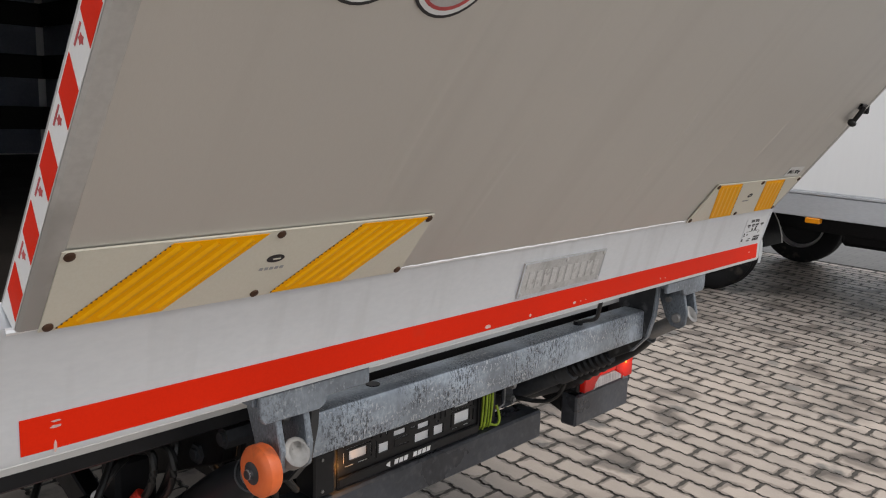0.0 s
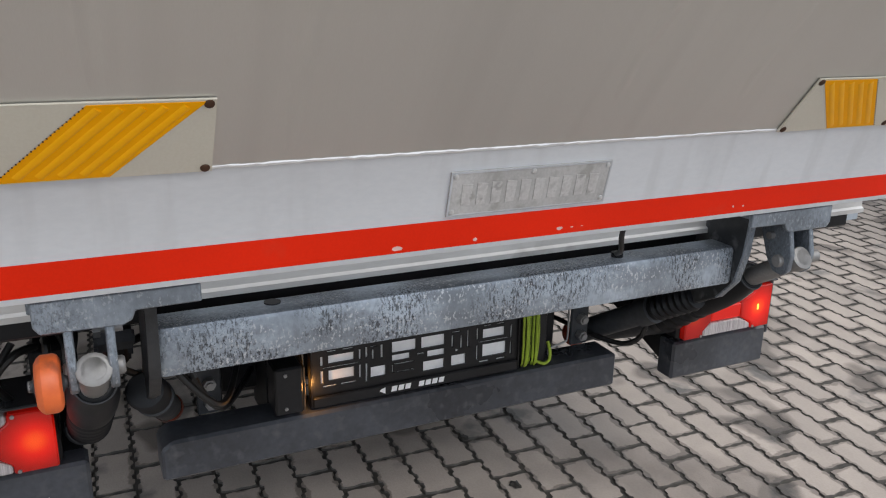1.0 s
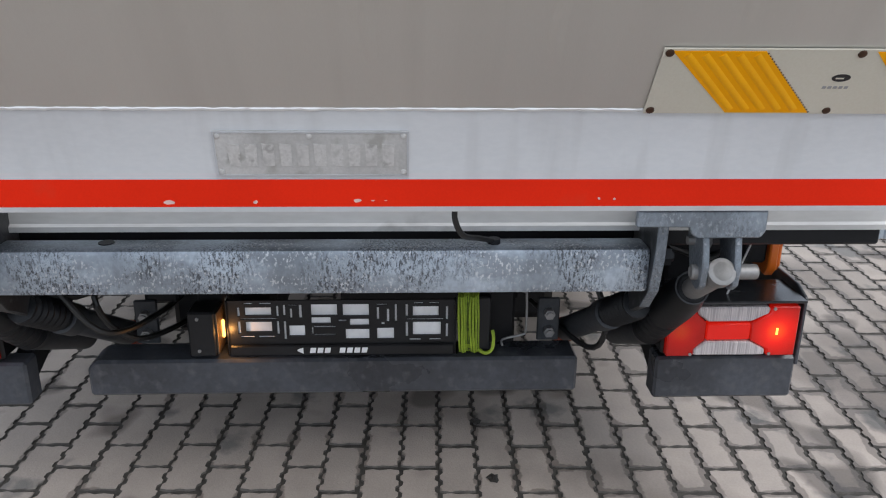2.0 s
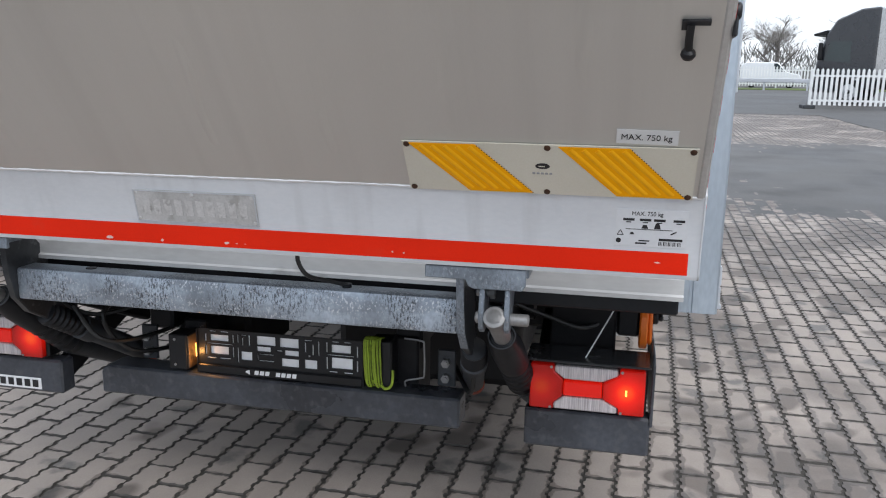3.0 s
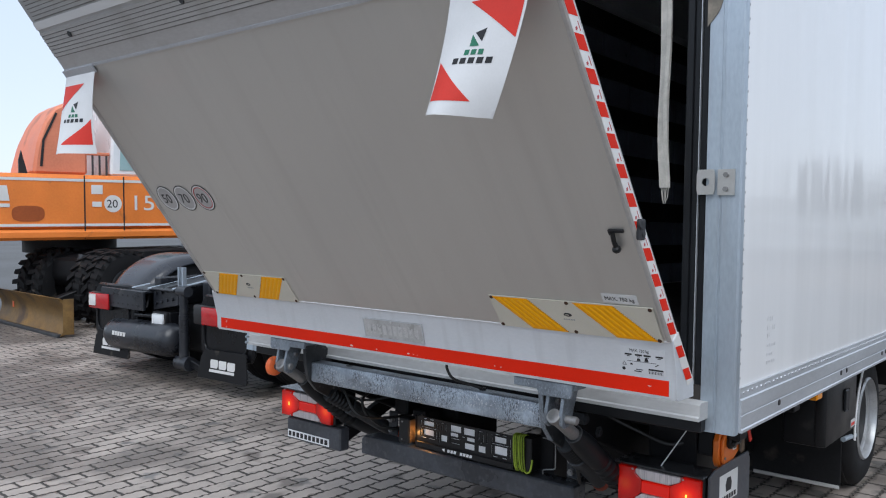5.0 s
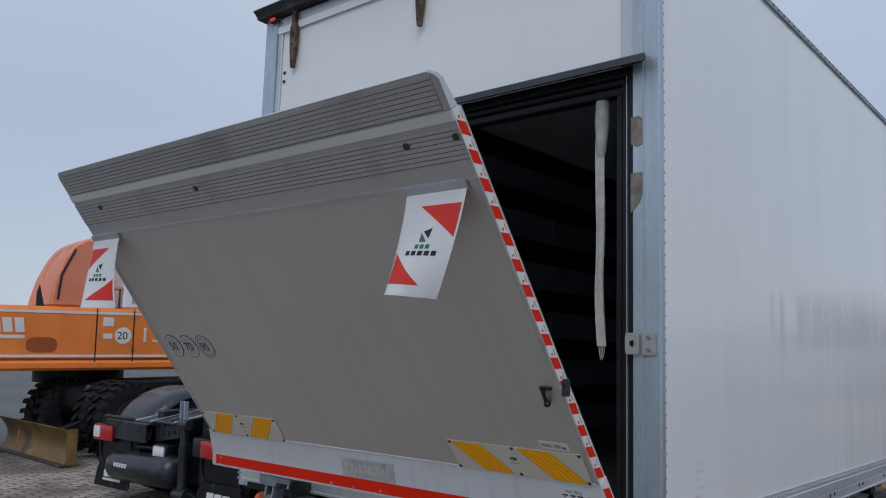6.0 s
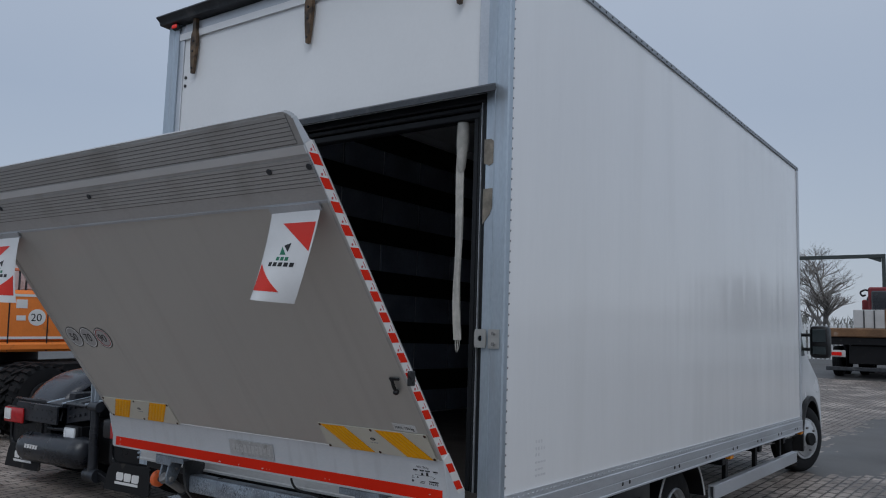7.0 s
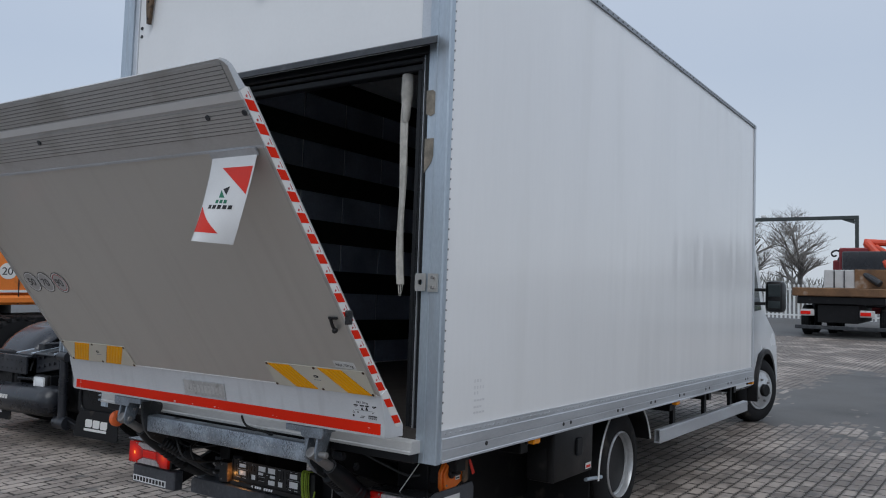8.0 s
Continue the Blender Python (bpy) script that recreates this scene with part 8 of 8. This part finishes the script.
M["yard"] = ground_material()
PAVER = dict(rough=0.60, metal=0, var=0.10, scale=9, fine=150, dirt=(0.17, 0.158, 0.146), dirt_at=0.60, dirt_scale=4.2, dirt_soft=0.07, bump=0.45, bump_scale=220, rnd=0.13, position=True, rvar=0.12)
M["paver"] = surface("concrete_paver", (0.372, 0.322, 0.283), **PAVER)
M["paver_field"] = surface("concrete_paver_field", (0.372, 0.322, 0.283), island=True, **PAVER)


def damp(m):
    """Darker damp and oily patches by noise; position terms darken more ground ahead and beyond."""
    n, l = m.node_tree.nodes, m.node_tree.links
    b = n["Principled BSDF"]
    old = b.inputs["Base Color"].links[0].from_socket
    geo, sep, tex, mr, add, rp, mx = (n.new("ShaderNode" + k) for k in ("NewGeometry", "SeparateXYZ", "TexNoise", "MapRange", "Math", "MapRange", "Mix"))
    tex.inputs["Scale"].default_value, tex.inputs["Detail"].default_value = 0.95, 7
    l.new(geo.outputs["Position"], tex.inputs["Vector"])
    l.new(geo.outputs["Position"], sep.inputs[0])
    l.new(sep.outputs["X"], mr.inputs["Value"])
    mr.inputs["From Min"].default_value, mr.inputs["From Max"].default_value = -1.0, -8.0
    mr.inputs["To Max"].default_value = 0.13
    my, sm = n.new("ShaderNodeMapRange"), n.new("ShaderNodeMath")     # y term darkens the yard beyond the truck, also dimming the deck's reflection
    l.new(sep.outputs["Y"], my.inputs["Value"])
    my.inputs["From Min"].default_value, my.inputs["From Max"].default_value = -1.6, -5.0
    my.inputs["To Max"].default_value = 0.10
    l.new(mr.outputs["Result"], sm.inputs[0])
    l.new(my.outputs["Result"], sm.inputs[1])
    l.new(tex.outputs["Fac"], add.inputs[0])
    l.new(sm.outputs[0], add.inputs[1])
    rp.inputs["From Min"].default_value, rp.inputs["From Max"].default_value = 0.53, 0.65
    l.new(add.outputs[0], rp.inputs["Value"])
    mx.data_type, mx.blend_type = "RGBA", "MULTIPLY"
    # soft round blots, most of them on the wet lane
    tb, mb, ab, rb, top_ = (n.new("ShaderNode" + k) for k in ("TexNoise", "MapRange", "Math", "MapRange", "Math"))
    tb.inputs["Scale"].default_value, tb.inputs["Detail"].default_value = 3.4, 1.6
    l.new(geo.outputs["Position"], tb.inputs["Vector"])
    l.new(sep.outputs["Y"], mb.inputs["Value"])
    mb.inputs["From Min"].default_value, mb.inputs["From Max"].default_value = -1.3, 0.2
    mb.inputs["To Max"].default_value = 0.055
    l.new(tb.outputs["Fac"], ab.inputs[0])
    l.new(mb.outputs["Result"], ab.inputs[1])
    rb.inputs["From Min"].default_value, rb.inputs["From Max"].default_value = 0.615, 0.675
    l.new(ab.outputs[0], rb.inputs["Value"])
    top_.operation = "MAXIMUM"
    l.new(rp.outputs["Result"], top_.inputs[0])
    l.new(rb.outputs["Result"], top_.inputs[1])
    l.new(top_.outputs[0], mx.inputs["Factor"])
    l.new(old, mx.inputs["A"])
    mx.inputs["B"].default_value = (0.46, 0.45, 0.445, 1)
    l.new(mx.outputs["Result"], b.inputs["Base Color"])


def damp_rim(m):
    """Moisture creeping out of the joints over each block, with a ragged edge of its own."""
    n, l = m.node_tree.nodes, m.node_tree.links
    b = n["Principled BSDF"]
    old = b.inputs["Base Color"].links[0].from_socket
    old_r = b.inputs["Roughness"].links[0].from_socket

    def mth(op, a, c):
        q = n.new("ShaderNodeMath")
        q.operation = op
        for i, v in enumerate((a, c)):
            if isinstance(v, (int, float)):
                q.inputs[i].default_value = v
            else:
                l.new(v, q.inputs[i])
        return q.outputs[0]
    uv, sep, geo = n.new("ShaderNodeUVMap"), n.new("ShaderNodeSeparateXYZ"), n.new("ShaderNodeNewGeometry")
    uv.uv_map = "block"
    l.new(uv.outputs["UV"], sep.inputs[0])
    ex = mth("SUBTRACT", 0.0995, mth("ABSOLUTE", sep.outputs["X"], 0))
    ey = mth("SUBTRACT", 0.0470, mth("ABSOLUTE", sep.outputs["Y"], 0))
    e = mth("MINIMUM", ex, ey)
    for scale, amount in ((90, 0.012), (11, 0.060), (4.5, 0.036), (1.1, 0.018)):
        t = n.new("ShaderNodeTexNoise")
        t.inputs["Scale"].default_value, t.inputs["Detail"].default_value = scale, 3
        l.new(geo.outputs["Position"], t.inputs["Vector"])
        e = mth("SUBTRACT", e, mth("MULTIPLY", mth("SUBTRACT", t.outputs["Fac"], 0.5), amount))
    sp = n.new("ShaderNodeSeparateXYZ")
    l.new(geo.outputs["Position"], sp.inputs[0])
    wet = n.new("ShaderNodeMapRange")      # the lane beside the truck is wetter
    wet.inputs["From Min"].default_value, wet.inputs["From Max"].default_value = -0.9, 0.1
    wet.inputs["To Min"].default_value, wet.inputs["To Max"].default_value = -0.0015, 0.0085
    l.new(sp.outputs["Y"], wet.inputs["Value"])
    e = mth("SUBTRACT", e, wet.outputs["Result"])
    rp = n.new("ShaderNodeMapRange")
    rp.inputs["From Min"].default_value, rp.inputs["From Max"].default_value = 0.0020, 0.0065
    rp.inputs["To Min"].default_value, rp.inputs["To Max"].default_value = 1.0, 0.0
    l.new(e, rp.inputs["Value"])
    mx = n.new("ShaderNodeMix")
    mx.data_type, mx.blend_type = "RGBA", "MULTIPLY"
    l.new(rp.outputs["Result"], mx.inputs["Factor"])
    l.new(old, mx.inputs["A"])
    mx.inputs["B"].default_value = (0.53, 0.515, 0.505, 1)
    l.new(mx.outputs["Result"], b.inputs["Base Color"])
    l.new(mth("SUBTRACT", old_r, mth("MULTIPLY", rp.outputs["Result"], 0.14)), b.inputs["Roughness"])


damp_rim(M["paver"])
damp_rim(M["paver_field"])
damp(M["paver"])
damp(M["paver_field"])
# block sides take a darker colour than the tops
M["block_edge"] = surface("dark_block_edge", (0.085, 0.078, 0.070), 0.8, 0, 0.3, 30, 200, bump=0.4, position=True)
M["joint"] = surface("dark_joint_sand", (0.055, 0.050, 0.044), 0.9, 0, 0.3, 30, 200, bump=0.5, position=True)

FX0, FX1, FY0, FY1 = -25.0, 3.4, -10.4, 5.6
me = bpy.data.meshes.new("ground")
E_ = 900.0
rim = [(-E_, -E_), (E_, -E_), (E_, E_), (-E_, E_)]
inn = [(FX0, FY0), (FX1, FY0), (FX1, FY1), (FX0, FY1)]
gv = [(x, y, 0.0) for x, y in rim + inn] + [(x, y, -0.0052) for x, y in inn]
me.from_pydata(gv, [], [(0, 1, 5, 4), (1, 2, 6, 5), (2, 3, 7, 6), (3, 0, 4, 7), (4, 5, 9, 8), (5, 6, 10, 9), (6, 7, 11, 10), (7, 4, 8, 11), (8, 9, 10, 11)])
me.materials.append(M["yard"])
me.materials.append(M["joint"])
me.polygons[8].material_index = 1
ground = tagged(new("ground", me), "grey paved yard with worn damp patches", "ground", kind="structure")

BL, BW, LAY = 0.207, 0.104, radians(-1.75)     # block pitch, and the turn of the courses
LU, LV = np.array([math.cos(LAY), math.sin(LAY)]), np.array([-math.sin(LAY), math.cos(LAY)])


def block_outline(seed):
    """An interlocking block: stepped long sides with four teeth, and kinked ends."""
    rnd = random.Random(seed)
    L, W_, g = BL / 2 - 0.0040, BW / 2 - 0.0040, 0.0040
    j = lambda a=0.0012: rnd.uniform(-a, a)
    side = []
    for i in range(4):
        x0 = -L + i * L / 2
        side += [(x0 + 0.03 * L, g), (x0 + 0.20 * L, g), (x0 + 0.28 * L, -g), (x0 + 0.46 * L, -g)]
    pts = [(x + j(), -W_ + d + j(0.0010)) for x, d in side]
    pts += [(L + 0.0025 + j(), -W_ * 0.45 + j(0.004)), (L - 0.0030 + j(), W_ * 0.10 + j(0.004)), (L - 0.0010 + j(), W_ * 0.55)]
    pts += [(x + j(), W_ + d + j(0.0010)) for x, d in reversed(side)]
    pts += [(-L - 0.0005 + j(), W_ * 0.5 + j(0.004)), (-L + 0.0030 + j(), W_ * 0.0 + j(0.004)), (-L - 0.0020 + j(), -W_ * 0.5)]
    return pts


outlines = [block_outline(s) for s in range(16)]
K = len(outlines[0])


def block_rings(pts):
    top = [(x * 0.976, y * 0.955, 0.0) for x, y in pts]
    low = [(x, y, -0.0085) for x, y in pts]
    return top + low


block_faces = [tuple(range(K))] + [(i, K + i, K + (i + 1) % K, (i + 1) % K) for i in range(K)]
NEAR = (-0.35, 1.70, -1.55, 1.45)
near_places, chunks, local_xy = [], [], []
rng = random.Random(5)
rings = [np.array(block_rings(p)) for p in outlines]
for k in range(int(FY0 / BW) - 9, int(FY1 / BW) + 9):
    odd = (k % 2 == 1) != (k >= -10)      # the bond steps over by half a block along one course
    n0 = int(FX0 / BL) - 4
    for n_ in range(n0, int(FX1 / BL) + 4):
        u_, v_ = (0.715 if odd else 0.820) + (n_ + 0.5) * BL + rng.uniform(-0.003, 0.003), 0.0518 + k * BW + rng.uniform(-0.0012, 0.0012)
        x, y = u_ * LU + v_ * LV
        z, tx, ty = rng.uniform(-0.0014, 0.0008), rng.uniform(-0.004, 0.004), rng.uniform(-0.007, 0.007)
        a, q_ = LAY + rng.uniform(-0.010, 0.010), rng.randrange(16)
        if not (FX0 + 0.11 < x < FX1 - 0.11 and FY0 + 0.06 < y < FY1 - 0.06):
            continue
        if NEAR[0] < x < NEAR[1] and NEAR[2] < y < NEAR[3]:
            near_places.append((x, y, z, tx, ty, a, q_))
        else:
            p = rings[q_]
            ca, sa = math.cos(a), math.sin(a)
            q = np.empty_like(p)
            q[:, 0] = x + p[:, 0] * ca - p[:, 1] * sa
            q[:, 1] = y + p[:, 0] * sa + p[:, 1] * ca
            q[:, 2] = z + p[:, 2] + p[:, 0] * tx + p[:, 1] * ty
            chunks.append(q)
            local_xy.append(p[:, :2])
V_ = np.concatenate(chunks)
nb = len(chunks)
tri_top = np.arange(K)
quads = np.array([(i, K + i, K + (i + 1) % K, (i + 1) % K) for i in range(K)])
per = np.concatenate([tri_top, quads.ravel()])
sizes = np.array([K] + [4] * K)
all_loops = (per[None, :] + (np.arange(nb) * 2 * K)[:, None]).ravel()
all_sizes = np.tile(sizes, nb)
fm = bpy.data.meshes.new("paving_blocks")
fm.vertices.add(len(V_))
fm.vertices.foreach_set("co", V_.ravel())
fm.loops.add(len(all_loops))
fm.loops.foreach_set("vertex_index", all_loops)
fm.polygons.add(len(all_sizes))
fm.polygons.foreach_set("loop_start", np.concatenate([[0], np.cumsum(all_sizes)[:-1]]))
fm.update(calc_edges=True)
fm.uv_layers.new(name="block").data.foreach_set("uv", np.concatenate(local_xy)[all_loops].ravel())
fm.polygons.foreach_set("use_smooth", [False] * len(all_sizes))
fm.materials.append(M["paver_field"])
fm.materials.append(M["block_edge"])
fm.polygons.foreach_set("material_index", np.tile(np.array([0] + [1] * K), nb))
field = new("paving_blocks", fm)
field.parent = ground
tagged(field, "grey interlocking concrete paving blocks", "", "", "stuff")
variants = []
for p in outlines:
    m_ = bpy.data.meshes.new("paving_block")
    m_.from_pydata(block_rings(p), [], block_faces)
    co_ = np.array(block_rings(p))[:, :2]
    m_.uv_layers.new(name="block").data.foreach_set("uv", co_[[i for f_ in block_faces for i in f_]].ravel())
    m_.materials.append(M["paver"])
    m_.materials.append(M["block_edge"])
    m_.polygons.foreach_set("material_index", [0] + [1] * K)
    variants.append(m_)
for x, y, z, tx, ty, a, k in near_places:
    ob = new("paving_block", variants[k])
    ob.parent = ground
    ob.matrix_basis = Matrix.LocRotScale((x, y, z), Euler((ty, -tx, a)), None)

# dried dirt that lies over the paving of the lane ahead and lets single blocks through
M["crust"] = surface("dried_grey_dirt", (0.085, 0.082, 0.078), 0.62, 0, 0.16, 0.9, 25, dirt=(0.052, 0.050, 0.048), dirt_at=0.50, dirt_scale=0.55, dirt_soft=0.14, bump=0.35, bump_scale=90, position=True, rvar=0.15)
CX = np.arange(-17.6, -3.4, 0.055)
CY = np.arange(-1.6, FY1 - 0.1, 0.055)
crust_z = []
for y in CY:
    for x in CX:
        near = min(1.0, max(0.0, (-4.4 - x + 0.25 * (y - 0.5)) / 3.6))
        far_ = min(1.0, max(0.0, (x + 17.4) / 4.5))
        side_ = min(1.0, max(0.0, (y + 1.5) / 1.2))
        cover = min(near, far_) * side_
        h = 0.62 * noise.noise(Vector((x * 0.55, y * 0.7, 3.1))) + 0.42 * noise.noise(Vector((x * 2.3, y * 2.6, 7.7))) + 0.30 * noise.noise(Vector((x * 8.0, y * 8.0, 1.3)))
        crust_z.append(max(-0.0075, min(0.0022, -0.0072 + 0.0096 * cover + 0.0042 * h * min(1.0, 4 * cover))))
nx_, ny_ = len(CX), len(CY)
crust_v = np.column_stack([np.tile(CX, ny_), np.repeat(CY, nx_), np.array(crust_z)])
ii = (np.arange(ny_ - 1)[:, None] * nx_ + np.arange(nx_ - 1)[None, :]).ravel()
cme = bpy.data.meshes.new("dried_dirt")
cme.from_pydata(crust_v.tolist(), [], np.column_stack([ii, ii + 1, ii + nx_ + 1, ii + nx_]).tolist())
cme.polygons.foreach_set("use_smooth", [True] * len(cme.polygons))
cme.materials.append(M["crust"])
crust = new("dried_dirt", cme)
crust.parent = ground
tagged(crust, "grey dried dirt over the paving blocks", "", "", "stuff")

# small litter on the paving
for x, y, mt, r_, nm, lab, cat in ((-0.175, -1.161, "leaf", 0.013, "fallen_leaf", "small dry yellow leaf lying on the paving", "leaf"),
                                   (-0.296, -0.781, "clod", 0.020, "debris_clump", "small dark damp clump of debris on the paving", "debris"),
                                   (0.029, -0.556, "clod", 0.018, "debris_clump", "small dark damp clump of debris on the paving", "debris"),
                                   (0.170, -0.827, "clod", 0.017, "debris_clump", "small dark damp clump of debris on the paving", "debris"),
                                   (-0.573, -0.806, "clod", 0.019, "debris_clump", "small dark damp clump of debris on the paving", "debris"),
                                   (0.082, -1.343, "clod", 0.012, "debris_clump", "small dark damp clump of debris on the paving", "debris")):
    rr = random.Random(int(1000 * (x + y + 9)))
    bm = bm_new()
    k = 11
    ring = [bm.verts.new((r_ * rr.uniform(0.6, 1.25) * math.cos(2 * math.pi * i / k), r_ * rr.uniform(0.5, 1.1) * math.sin(2 * math.pi * i / k), rr.uniform(0.0, 0.002))) for i in range(k)]
    mid = [bm.verts.new((v.co.x * 0.5, v.co.y * 0.5, rr.uniform(0.003, 0.007))) for v in ring]
    for i in range(k):
        bm.faces.new((ring[i], ring[(i + 1) % k], mid[(i + 1) % k], mid[i]))
    bm.faces.new(mid)
    bm.faces.new(list(reversed(ring)))
    me_ = bpy.data.meshes.new(nm)
    bm.to_mesh(me_)
    bm.free()
    me_.materials.append(M[mt])
    ob = new(nm, me_)
    ob.location = (x, y, 0.0012)
    tagged(ob, lab, cat, "" if mt == "leaf" else "debris on the paving")
